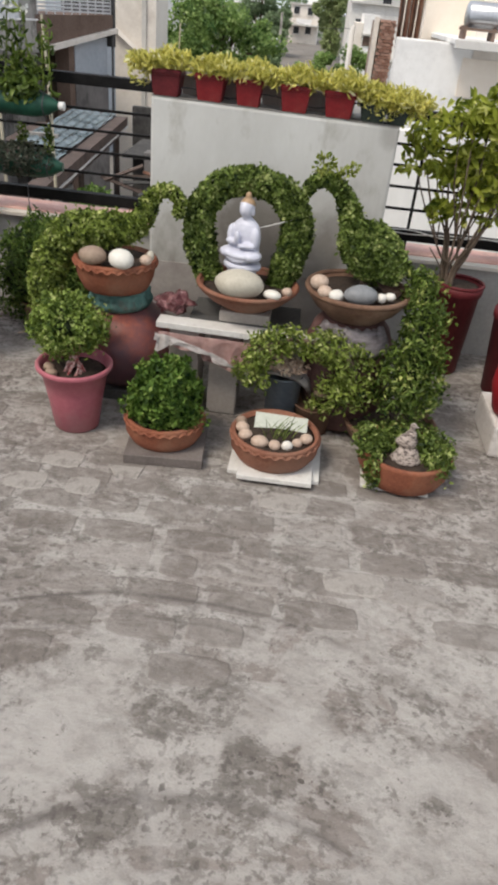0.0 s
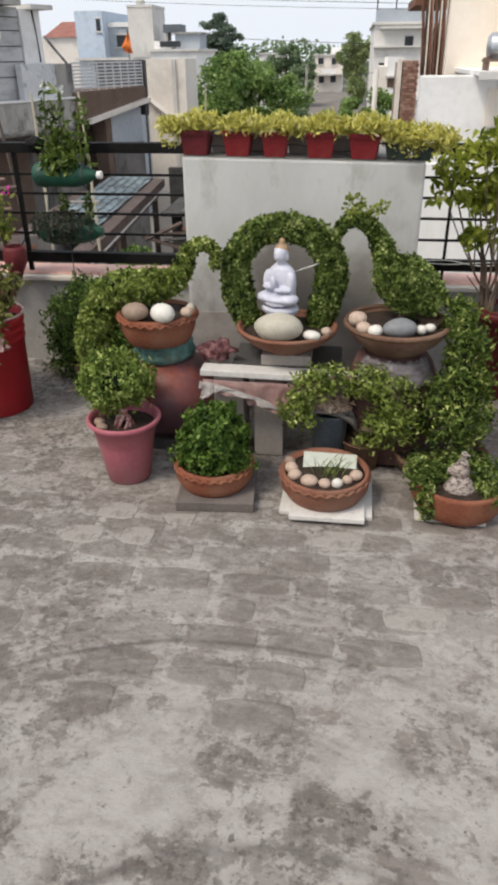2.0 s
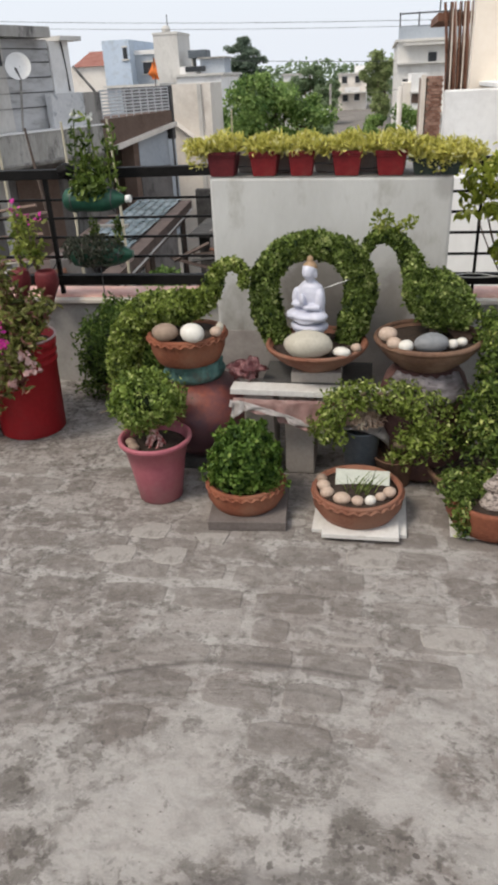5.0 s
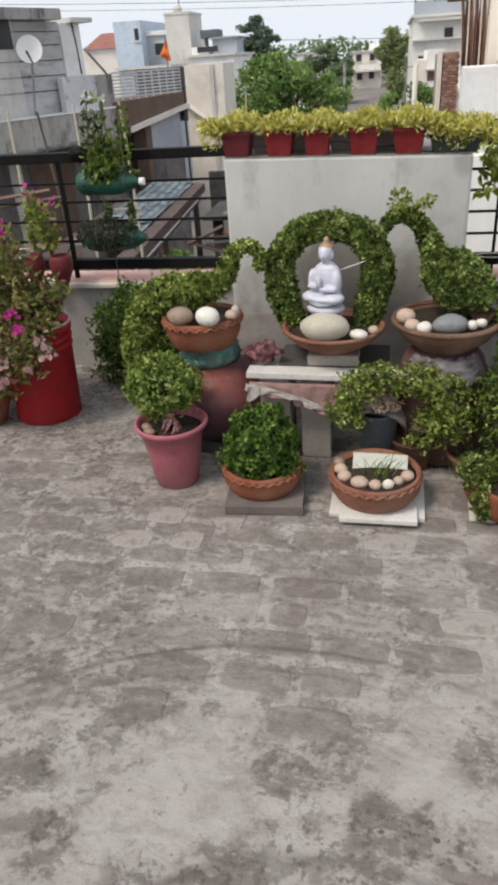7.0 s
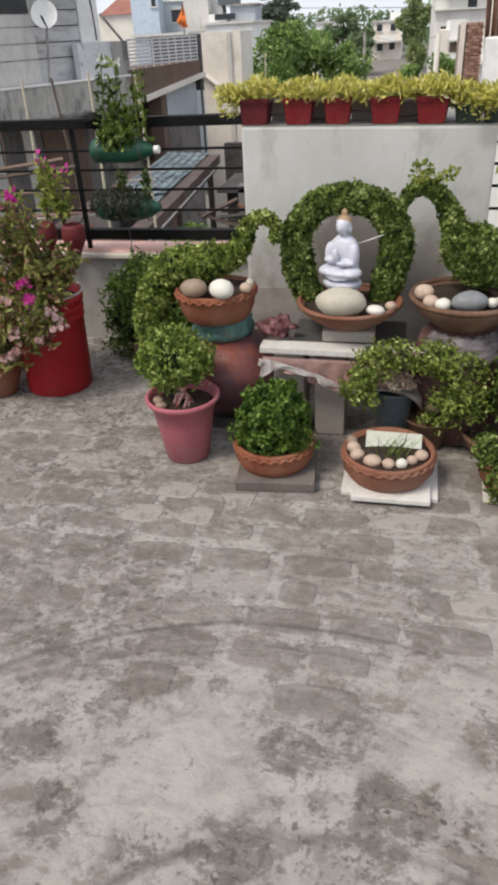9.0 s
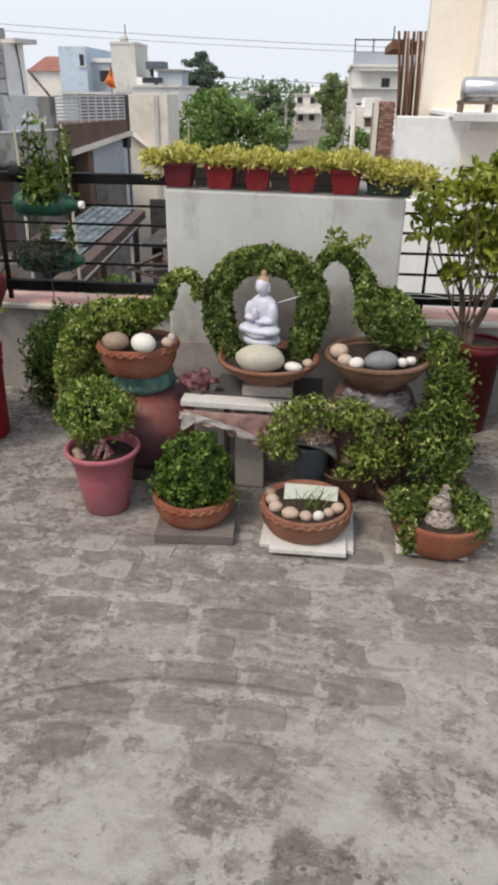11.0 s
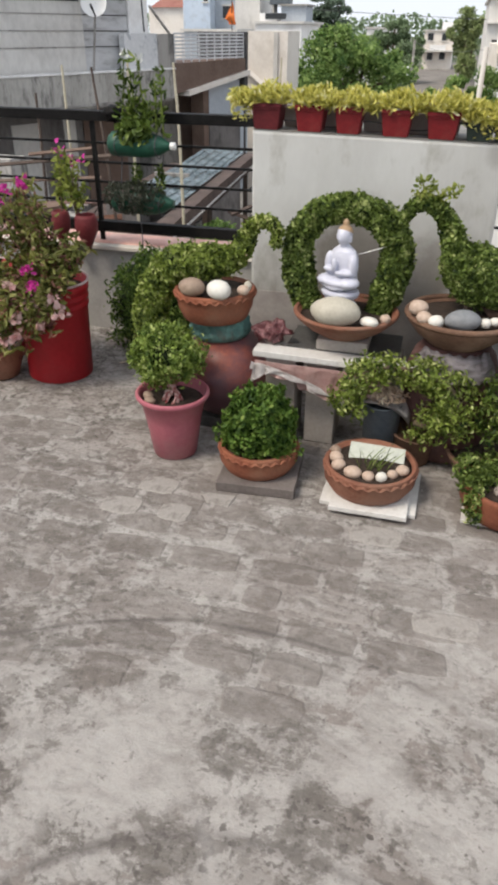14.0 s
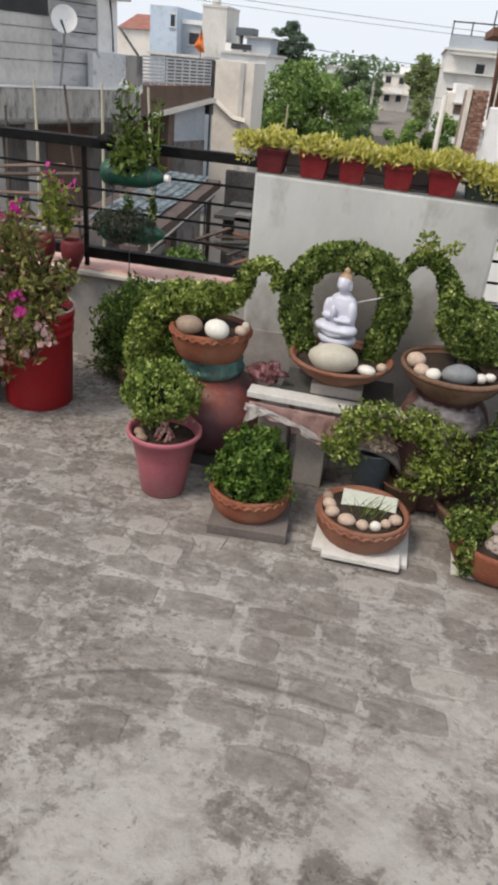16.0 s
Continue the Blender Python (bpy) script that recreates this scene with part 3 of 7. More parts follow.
def tube(points, ring=8, bm=None, steps=6, scale=1.0):
    """A tube through rows of (x, y, z, radius)."""
    bm = bm or bmesh.new()
    rows = smooth_path(points, steps) if steps else np.array(points, float)
    loops = []
    for i, (x, y, z, r) in enumerate(rows.tolist()):
        d = Vector(rows[min(i + 1, len(rows) - 1)][:3] - rows[max(i - 1, 0)][:3])
        d = d.normalized() if d.length > 1e-9 else Vector((0, 0, 1))
        u = d.cross(Vector((0.3, 0.9, 0.2))).normalized()
        v = d.cross(u)
        loops.append([bm.verts.new(Vector((x, y, z)) + scale * r * (math.cos(2 * math.pi * k / ring) * u + math.sin(2 * math.pi * k / ring) * v)) for k in range(ring)])
    for a, b in zip(loops, loops[1:]):
        for k in range(ring):
            bm.faces.new((a[k], a[(k + 1) % ring], b[(k + 1) % ring], b[k]))
    bm.faces.new(loops[0][::-1])
    bm.faces.new(loops[-1])
    return bm


def ball(at, rx, ry, rz, rough=0.0, seed=0, sub=3, bm=None, freq=2.0):
    """A lumpy rounded body."""
    bm = bm or bmesh.new()
    made = bmesh.ops.create_icosphere(bm, subdivisions=sub, radius=1)
    for v in made["verts"]:
        k = 1 + rough * noise.noise(v.co * freq + Vector((seed * 3.1, seed * 1.7, seed)))
        v.co = Vector((v.co.x * rx * k, v.co.y * ry * k, v.co.z * rz * k)) + Vector(at)
    return bm


def leaves(name, pts, nrm, size, material, parent, rng, width=0.5, spread=0.7, up=0.15, vary=0.45, fold=0.18, label=""):
    """Many small leaves, each of two halves folded along its rib, lying about the surface with normals nrm."""
    pts, nrm = np.asarray(pts, float), np.asarray(nrm, float)
    n = len(pts)
    nrm = nrm / np.maximum(np.linalg.norm(nrm, axis=1, keepdims=True), 1e-9)
    d = rng.normal(size=(n, 3))
    d -= (d * nrm).sum(1, keepdims=True) * nrm * (1 - spread * 0.5)
    d += nrm * spread * rng.random((n, 1)) + np.array([0, 0, up])
    d /= np.maximum(np.linalg.norm(d, axis=1, keepdims=True), 1e-9)
    f = nrm + rng.normal(size=(n, 3)) * 0.45
    s = np.cross(d, f)
    s /= np.maximum(np.linalg.norm(s, axis=1, keepdims=True), 1e-9)
    f = np.cross(s, d)
    L = size * (1 - vary + 2 * vary * rng.random((n, 1)))
    W = L * width * 0.5
    v = np.stack([pts, pts + d * L * 0.28 + s * W * 0.85 + f * L * fold, pts + d * L * 0.68 + s * W * 0.9 + f * L * fold, pts + d * L - f * L * 0.1,
                  pts + d * L * 0.68 - s * W * 0.9 + f * L * fold, pts + d * L * 0.28 - s * W * 0.85 + f * L * fold], 1).reshape(-1, 3)
    halves = np.array([[0, 3, 2, 1], [0, 5, 4, 3]])
    faces = (np.arange(n)[:, None, None] * 6 + halves[None]).reshape(-1, 4)
    mesh = bpy.data.meshes.new(name)
    mesh.from_pydata(v.tolist(), [], faces.tolist())
    return part(name, mesh, material, parent, label, smooth=True)


def tube_skin(points, n, rng, inner=0.75, outer=1.08, steps=10):
    """Places and normals scattered round a tube of rows (x, y, z, radius), with uneven thickness."""
    rows = smooth_path(points, steps)
    seg = np.linalg.norm(np.diff(rows[:, :3], axis=0), axis=1) * (rows[:-1, 3] + rows[1:, 3])
    cum = np.r_[0, np.cumsum(seg)] / seg.sum()
    at = np.interp(rng.random(n), cum, np.arange(len(rows)))
    i = np.minimum(at.astype(int), len(rows) - 2)
    t = (at - i)[:, None]
    c = rows[i] * (1 - t) + rows[i + 1] * t
    d = rows[i + 1, :3] - rows[i, :3]
    d /= np.linalg.norm(d, axis=1, keepdims=True)
    w = rng.normal(size=(n, 3))
    w -= (w * d).sum(1, keepdims=True) * d
    w /= np.linalg.norm(w, axis=1, keepdims=True)
    k = np.array([noise.noise(Vector(p) * 14) for p in c[:, :3] + w * 0.05]) * 0.16
    r = c[:, 3] * (inner + (outer - inner) * np.sqrt(rng.random(n)) + k)
    return c[:, :3] + w * r[:, None], w


def ball_skin(at, rx, ry, rz, n, rng, inner=0.6, lump=0.16, freq=3.0, low=-1.0):
    """Places and normals about the skin of a lumpy rounded body."""
    w = rng.normal(size=(int(n * 1.6) + 50, 3))
    w /= np.linalg.norm(w, axis=1, keepdims=True)
    w = w[w[:, 2] > low][:n]
    k = np.array([noise.noise(Vector(p) * freq + Vector(at) * 7.0) for p in w]) * lump
    r = inner + (1 - inner) * rng.random(len(w)) ** 0.5 + k
    return np.array(at) + w * np.array([rx, ry, rz]) * r[:, None], w / np.array([rx, ry, rz])


def both(*pairs):
    return np.concatenate([p for p, _ in pairs]), np.concatenate([q for _, q in pairs])


RNG = np.random.default_rng(7)

# ---------------------------------------------------------------- terrace
WALL_Y, RAIL_Y, BLOCK_Y = 3.42, 3.50, 2.91


def shade_and_stain(m, spots, tone):
    """Painted shade and watering stains with ragged borders, at places on the wall, over a material's colour."""
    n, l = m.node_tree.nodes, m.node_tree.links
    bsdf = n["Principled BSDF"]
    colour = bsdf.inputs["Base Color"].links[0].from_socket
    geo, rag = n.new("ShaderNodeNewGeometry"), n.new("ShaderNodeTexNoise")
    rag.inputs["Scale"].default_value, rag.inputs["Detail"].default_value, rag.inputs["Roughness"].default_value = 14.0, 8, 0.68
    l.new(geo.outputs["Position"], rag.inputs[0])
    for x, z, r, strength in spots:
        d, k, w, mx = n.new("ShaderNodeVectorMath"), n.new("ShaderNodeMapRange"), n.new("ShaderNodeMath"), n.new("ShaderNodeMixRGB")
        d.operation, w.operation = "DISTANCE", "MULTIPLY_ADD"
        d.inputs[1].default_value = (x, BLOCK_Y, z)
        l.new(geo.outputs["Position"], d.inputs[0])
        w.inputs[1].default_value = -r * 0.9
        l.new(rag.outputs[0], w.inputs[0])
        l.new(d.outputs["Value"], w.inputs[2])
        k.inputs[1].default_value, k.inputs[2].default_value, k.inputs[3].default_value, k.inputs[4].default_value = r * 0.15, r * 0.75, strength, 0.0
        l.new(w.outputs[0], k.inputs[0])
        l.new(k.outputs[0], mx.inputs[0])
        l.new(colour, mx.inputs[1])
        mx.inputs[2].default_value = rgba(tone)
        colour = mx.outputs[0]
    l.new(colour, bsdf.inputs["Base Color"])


# shade behind the arch and bowls is painted in along with the stains
SHADE_STAIN_SPOTS = ((-0.10, 0.70, 0.19, 0.75), (-0.12, 0.55, 0.20, 0.7), (0.16, 0.58, 0.16, 0.5), (0.28, 0.66, 0.15, 0.45), (-0.30, 0.40, 0.24, 0.3), (0.10, 0.40, 0.26, 0.55), (0.40, 1.08, 0.05, 0.35))
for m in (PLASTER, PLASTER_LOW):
    shade_and_stain(m, SHADE_STAIN_SPOTS, (0.17, 0.152, 0.135))
solid("floor", box(-4.2, -3.2, -0.25, 3.2, 3.66, -0.003, 0), FLOOR, (0, 0, 0), "worn grey cement terrace floor with brick showing through", "floor", kind="structure")
solid("house_below", box(-4.2, -3.2, -6.6, 3.2, 3.65, -0.252, 0), CONCRETE_LIGHT, (0, 0, 0), "plain rendered storeys under the terrace", "wall", kind="structure")
for name, x0, x1 in (("wall_west", -4.2, -0.553), ("wall_east", 0.428, 3.2)):
    solid(name, box(x0, WALL_Y, -0.004, x1, 3.62, 0.45, 0.003), PARAPET, (0, 0, 0), "low grey plastered parapet wall of the terrace", "wall", kind="structure")
    solid("trim", box(x0, WALL_Y - 0.03, 0.455, x1, WALL_Y + 0.025, 0.477, 0.005), CREAM, (0, 0, 0), "cream plaster lip along the parapet", "coping", kind="structure")
    solid("trim", box(x0, WALL_Y + 0.026, 0.45, x1, 3.65, 0.482, 0.006), COPING, (0, 0, 0), "pink stone coping on the parapet", "coping", kind="structure")


def top_of_block(x):
    return 1.13 - 0.018 * (x + 0.553) / 0.981


def leaning(bm):
    for v in bm.verts:
        if v.co.z > 1.0:
            v.co.z += top_of_block(v.co.x) - 1.13
    return bm


solid("wall_north", leaning(box(-0.553, BLOCK_Y, -0.004, 0.428, 3.47, 1.13, 0.012)), PLASTER, (0, 0, 0), "white plastered block wall, streaked and stained, with painted shade behind the arch", "wall", kind="structure")
solid("trim", leaning(box(-0.551, BLOCK_Y + 0.003, 1.1305, 0.426, 3.468, 1.134, 0)), mat("dark_grey_top", (0.16, 0.152, 0.14), (0.30, 0.288, 0.268), 0.9, 5, 50, 0.2), (0, 0, 0), "dark grey cap on top of the block wall", "wall top", kind="structure")
solid("baseboard", box(-0.5555, BLOCK_Y - 0.004, -0.002, 0.4305, 3.0, 0.478, 0.0), PLASTER_LOW, (0, 0, 0), "stained pinkish plaster dado with painted shade, at the foot of the block wall", "plaster", kind="structure")
solid("wall_south", box(-4.2, -3.2, -0.004, 3.2, -3.0, 1.1, 0.01), PARAPET, (0, 0, 0), "plain plastered parapet wall behind", "wall", kind="structure")

for name, x0, x1 in (("wall_side_west", -4.2, -4.0), ("wall_side_east", 3.0, 3.2)):
    solid(name, box(x0, -2.998, -0.003, x1, WALL_Y - 0.04, 1.1, 0.01), PARAPET, (0, 0, 0), "plain plastered parapet wall at the terrace's side", "wall", kind="structure")


def railing(x0, x1, posts, thin=0.011):
    r = thing("railing", ((x0 + x1) / 2, RAIL_Y, 0.48), "black painted iron railing with thin horizontal bars", "railing", "terrace railings")
    part("top_rail", box(x0, RAIL_Y - 0.03, 1.075, x1, RAIL_Y + 0.03, 1.122, 0.004), IRON, r)
    part("bottom_rail", box(x0, RAIL_Y - 0.025, 0.533, x1, RAIL_Y + 0.025, 0.585, 0.004), IRON, r)
    for z in (0.972, 0.879, 0.782, 0.680):
        part("bar", box(x0, RAIL_Y - 0.006, z - 0.006, x1, RAIL_Y + 0.006, z + 0.006, 0.002), IRON, r)
    for x in posts:
        part("post", box(x - thin, RAIL_Y - thin, 0.478, x + thin, RAIL_Y + thin, 1.08, 0.003), IRON, r)
    return r


railing(-3.99, -0.545, (-3.9, -2.75, -1.55, -0.575))
railing(0.428, 2.99, (0.62, 1.7, 2.9), 0.007)

# ---------------------------------------------------------------- neighbourhood
GZ = -6.6
solid("ground", box(-400, 3.66, GZ - 1, 400, 1200, GZ, 0), GROUND, (0, 0, 0), "dusty grey street and yards far below", "ground", kind="structure")


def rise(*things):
    """Lift far things in step with distance to fit the camera's view; foundations reach below the ground."""
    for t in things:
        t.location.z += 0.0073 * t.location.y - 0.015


def window(parent, x0, y, z0, x1, z1, face=-1, deep=0.12):
    """A window in a wall that faces along y: frame, dark glass, sill."""
    w = part("window", box(x0, y + face * 0.02, z0, x1, y - face * deep, z1, 0), DARK_OPENING, parent)
    part("frame", box(x0 - 0.06, y + face * 0.04, z1, x1 + 0.06, y, z1 + 0.08, 0), CONCRETE_LIGHT, w)
    part("sill", box(x0 - 0.08, y + face * 0.10, z0 - 0.08, x1 + 0.08, y, z0, 0), CONCRETE_LIGHT, w)
    return w


def block_house(name, x0, x1, y0, y1, top, wall, label, roof=CONCRETE_LIGHT, lip=0.15, category="house"):
    h = thing(name, ((x0 + x1) / 2, (y0 + y1) / 2, GZ), label, category, "houses of the neighbourhood")
    part("wall", box(x0, y0, GZ - 0.8, x1, y1, top - 0.12, 0), wall, h)
    part("roof", box(x0 - lip, y0 - lip, top - 0.12, x1 + lip, y1 + lip, top, 0), roof, h)
    return h


# left neighbour: a long roof parapet running away, an upper room set behind it
U = Vector((0.372, 0.928))
S0 = Vector((-9.5, 16.5))


def along(s, off=0.0):
    return S0 + U * float(s) + Vector((-U.y, U.x)) * float(off)


# grimy render, with the shade under the overhang put into its colour
SHADED = mat("shaded_render", (0.13, 0.12, 0.115), (0.26, 0.245, 0.235), 0.9, 0.9, 12, 0.2, grime=(0.07, 0.066, 0.062), grime_at=(0.5, 0.7), grime_scale=2.0, stretch=(1, 1, 0.4))
DRIPPED = mat("dripped_concrete", (0.33, 0.315, 0.285), (0.56, 0.54, 0.50), 0.9, 1.6, 20, 0.3, grime=(0.085, 0.08, 0.073), grime_at=(0.50, 0.67), grime_scale=4.0, stretch=(1, 1, 0.3))
left = thing("concrete_house", (*along(0), GZ), "weathered grey concrete house with a roof parapet and an upper room", "house", "houses of the neighbourhood")
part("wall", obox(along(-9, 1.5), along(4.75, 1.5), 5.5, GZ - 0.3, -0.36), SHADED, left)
for s0, s1, z0, z1 in ((-2.4, -1.2, -2.6, -0.7), (0.2, 1.1, -2.9, -0.8), (1.9, 2.3, -3.2, -0.6)):
    part("wall_panel", obox(along(s0, 1.46), along(s1, 1.46), 0.1, z0, z1), CONCRETE_LIGHT, left, "paler wall panel")
part("roof_slab", obox(along(-9, 0.02), along(4.75, 0.02), 7, -0.42, -0.3), CONCRETE, left)
part("recess", obox(along(2.6, 1.46), along(4.2, 1.46), 0.1, -3.2, -0.7), BROWN_FASCIA, left)
part("parapet", obox(along(-9), along(4.85), 0.25, -0.3, 0.38), DRIPPED, left, "streaked concrete parapet")
part("parapet_cap", obox(along(-9, -0.03), along(4.9, -0.03), 0.30, 0.382, 0.425), WHITEWASH, left)
part("drip_course", obox(along(-9, -0.04), along(4.85, -0.04), 0.05, -0.36, -0.301), CONCRETE, left)
BOARDED = mat("boarded_concrete", (0.44, 0.44, 0.445), (0.60, 0.60, 0.60), 0.9, 1.2, 12, 0.2, grime=(0.22, 0.215, 0.205), grime_at=(0.5, 0.75), grime_scale=3, stretch=(0.5, 0.5, 1.6))
room = part("upper_room", obox(along(-9, 0.35), along(1.95, 0.35), 5.0, 0.0, 2.55), CONCRETE_LIGHT, left, "grey upper room of boarded concrete")
part("upper_wall", obox(along(1.95, 0.36), along(3.5, 0.36), 4.8, 0.0, 2.53), BOARDED, left)
part("roof_slab", obox(along(-9.2, -0.05), along(3.28, -0.05), 5.6, 2.55, 2.79), CONCRETE, left)
for z in (0.95, 1.3, 1.65, 2.0, 2.3):
    part("groove", obox(along(-9, 0.338), along(1.94, 0.338), 0.01, z, z + 0.025), CONCRETE, left)
    part("groove", obox(along(1.97, 0.348), along(3.49, 0.348), 0.01, z, z + 0.025), TILE_DARK, left)
part("window", obox(along(-1.1, 0.32), along(1.86, 0.32), 0.2, 1.94, 2.549), DARK_OPENING, left, "dark upper window")
STAINED = mat("stained_whitewash", (0.58, 0.59, 0.60), (0.74, 0.74, 0.74), 0.85, 1.5, 12, 0.1, grime=(0.22, 0.25, 0.28), grime_at=(0.54, 0.70), grime_scale=2.6)
part("crack", tube([(*along(3.95, 0.29), 2.48, 0.035), (*along(4.02, 0.29), 1.9, 0.02), (*along(4.05, 0.29), 1.3, 0.03)], 4), TILE_DARK, left, "dark crack down the pier")
part("pilaster", obox(along(3.51, 0.30), along(4.22, 0.30), 0.6, -0.2, 2.5), WHITEWASH, left, "whitewashed pier")
part("pier_cap", obox(along(3.75, 0.1), along(4.55, 0.1), 1.0, 2.5, 2.61), CONCRETE_LIGHT, left)
part("low_wall", obox(along(3.05, 0.05), along(4.28, 0.05), 0.2, 0.425, 1.26), STAINED, left, "white wall with grey stains")
part("low_wall", obox(along(4.285, 0.05), along(4.95, 0.05), 0.2, 0.425, 1.25), CONCRETE, left)
part("stair_rail", tube([(*along(4.3, 0.3), 1.9, 0.035), (*along(4.95, 0.2), 1.25, 0.035)], 6, steps=1), CONCRETE, left)
dish = thing("satellite_dish", (*along(1.95, 0.1), 0.425), "pale round satellite dish on a short pole", "satellite dish")
dc = Vector((*along(1.88, -0.2), 1.89))
db = lathe([(0.015, -0.07), (0.14, -0.06), (0.25, -0.02), (0.305, 0.02), (0.31, 0.02), (0.25, -0.03), (0.14, -0.073), (0.015, -0.084)], seg=32)
bmesh.ops.transform(db, verts=db.verts, matrix=Matrix.Translation(dc) @ pose(0, 0, 0, 78, 0, 22))
part("reflector", db, WHITEWASH, dish, "pale mesh reflector", True)
part("pole", tube([(*along(1.95, 0.1), 0.42, 0.03), (*along(1.98, 0.0), 1.1, 0.03), (dc.x, dc.y + 0.1, dc.z, 0.03)], 8), CONCRETE, dish)
part("receiver", tube([(dc.x + 0.05, dc.y - 0.05, dc.z - 0.3, 0.015), (dc.x + 0.12, dc.y - 0.42, dc.z - 0.05, 0.03)], 6, steps=2), TILE_DARK, dish)

brown = thing("balcony_house", (*along(6), GZ), "house with a brown balcony fascia and a white grille railing", "house", "houses of the neighbourhood")
part("wall", obox(along(4.95, 1.2), along(9.0, 1.2), 6, GZ - 0.3, 0.25), CONCRETE, brown)


def sloped(s0, s1, off, width, low0, low1, top0, top1):
    """A beam along the houses' line whose lower and upper edges rise towards its far end."""
    b = bmesh.new()
    v = [b.verts.new((*along(s, o), z)) for o in (off, off + width) for s, z in ((s0, low0), (s1, low1), (s1, top1), (s0, top0))]
    for f in ((0, 1, 2, 3), (7, 6, 5, 4), (0, 4, 5, 1), (1, 5, 6, 2), (2, 6, 7, 3), (3, 7, 4, 0)):
        b.faces.new([v[i] for i in f])
    bmesh.ops.recalc_face_normals(b, faces=b.faces)
    return b


part("fascia", sloped(4.86, 8.2, 0.0, 1.3, -0.30, 0.22, 0.48, 0.55), BROWN_FASCIA, brown, "brown painted balcony fascia")
part("canopy", sloped(5.35, 8.3, -0.12, 1.4, -0.36, 0.09, -0.22, 0.215), CREAM, brown, "pale sloping canopy edge")
for s in np.arange(5.0, 8.21, 0.356):
    part("grille_post", obox(along(s, 0.08), along(s + 0.03, 0.08), 0.03, 0.5, 1.21), GRILLE, brown)
for z in np.arange(0.565, 1.21, 0.09):
    part("grille_bar", obox(along(4.97, 0.07), along(8.22, 0.07), 0.03, z, z + 0.045), GRILLE, brown)
part("pillar", obox(along(6.5, 0.1), along(8.02, 0.1), 0.5, -1.05, -0.05), BLUE_GREY, brown, "blue-grey pillar")
# lower half of the pillar, darkened to match the yard's shade
part("plinth", obox(along(6.48, 0.09), along(8.04, 0.09), 0.52, GZ, -1.05), SHADED, brown, "plinth with the yard's shade put into its colour")
# brown tone stands in for the dark opening beside the blue-grey pillar
part("pillar", obox(along(6.25, 0.12), along(6.5, 0.12), 0.5, GZ, -0.1), BROWN_FASCIA, brown, "narrow brown pillar, coloured for the dark opening there")
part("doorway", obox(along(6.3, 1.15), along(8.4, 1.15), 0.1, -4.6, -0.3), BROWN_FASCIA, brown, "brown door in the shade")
part("drain_pipe", tube([(*along(8.1, -0.05), 0.1, 0.035), (*along(8.1, -0.05), GZ, 0.035)], 8, steps=1), TILE_DARK, brown)
part("side_wall", obox(along(8.23, 0), along(8.33, 0), 2.0, -0.3, 1.26), TILE_DARK, brown)
flag = thing("flag", (*along(7.9, 0.3), 1.1), "small orange cloth flag on a thin stick", "flag")
fp = along(7.9, 0.3)
part("stick", tube([(fp.x, fp.y, 1.1, 0.015), (fp.x, fp.y, 2.1, 0.012)], 6, steps=1), WOOD, flag)
fb = bmesh.new()
rows = [[fb.verts.new((fp.x + 0.02 - 0.22 * k / 4 + 0.02 * i, fp.y + 0.05 * math.sin(k + i), 2.05 - 0.62 * i / 6 - (0.11 * k * (1 - i / 7)) + 0.08 * k / 4 * i / 6)) for k in range(5)] for i in range(7)]
for i in range(6):
    for k in range(4):
        fb.faces.new((rows[i][k], rows[i][k + 1], rows[i + 1][k + 1], rows[i + 1][k]))
part("cloth", fb, ORANGE, flag, "orange cloth", True)

cream = block_house("cream_house", -7.17, -5.74, 27, 29, 1.24, CREAM, "plain cream rendered house wall with a stair parapet", CREAM, 0.0)
part("rib", box(-6.22, 26.93, GZ, -6.08, 27.0, 1.22, 0), CONCRETE_LIGHT, cream)
part("stair_parapet", tube([(-7.3, 26.85, 0.15, 0.10), (-6.35, 26.85, -0.55, 0.10), (-5.9, 26.85, -0.62, 0.10)], 4, steps=1), CREAM, cream)

blue = block_house("blue_house", -16.0, -14.36, 45, 52, 3.5, BLUE_WALL, "pale blue rendered house with a flat roof", BLUE_WALL, 0.0)
part("lower_wing", box(-14.36, 46, GZ, -12.9, 52, 2.72, 0), BLUE_GREY, blue)
part("parapet", box(-14.36, 45.9, 2.72, -12.9, 46.1, 2.95, 0), WHITEWASH, blue)
window(blue, -13.9, 46, 1.7, -13.3, 2.3)
window(blue, -14.75, 45, 2.5, -14.5, 3.1)
tower = block_house("concrete_tower", -12.85, -11.41, 45, 48, 3.76, CONCRETE_LIGHT, "bare concrete stair tower above the roofs", CONCRETE_LIGHT, 0.04)
part("tank", lathe([(0.25, 0), (0.26, 0.2), (0.2, 0.35), (0.08, 0.4)], (-12.3, 46, 3.75), 16), CONCRETE_LIGHT, tower, "small water tank", True)
part("mast", tube([(-12.2, 46, 3.7, 0.03), (-12.2, 46, 4.7, 0.03)], 5, steps=1), CABLE, tower)
redr = block_house("tiled_house", -20.2, -17.6, 50, 56, 2.3, CREAM, "cream house with a sloping red tiled roof", CREAM, 0.0)
rb = bmesh.new()
rv = [rb.verts.new(c) for c in ((-20.0, 49.8, 2.3), (-17.4, 49.8, 2.3), (-17.4, 56, 2.3), (-20.0, 56, 2.3), (-19.6, 52.5, 3.25), (-17.6, 52.5, 3.25))]
for f in ((0, 1, 5, 4), (1, 2, 5), (2, 3, 4, 5), (3, 0, 4), (3, 2, 1, 0)):
    rb.faces.new([rv[i] for i in f])
part("roof_tiles", rb, ROOF_RED, redr, "red tiled roof")
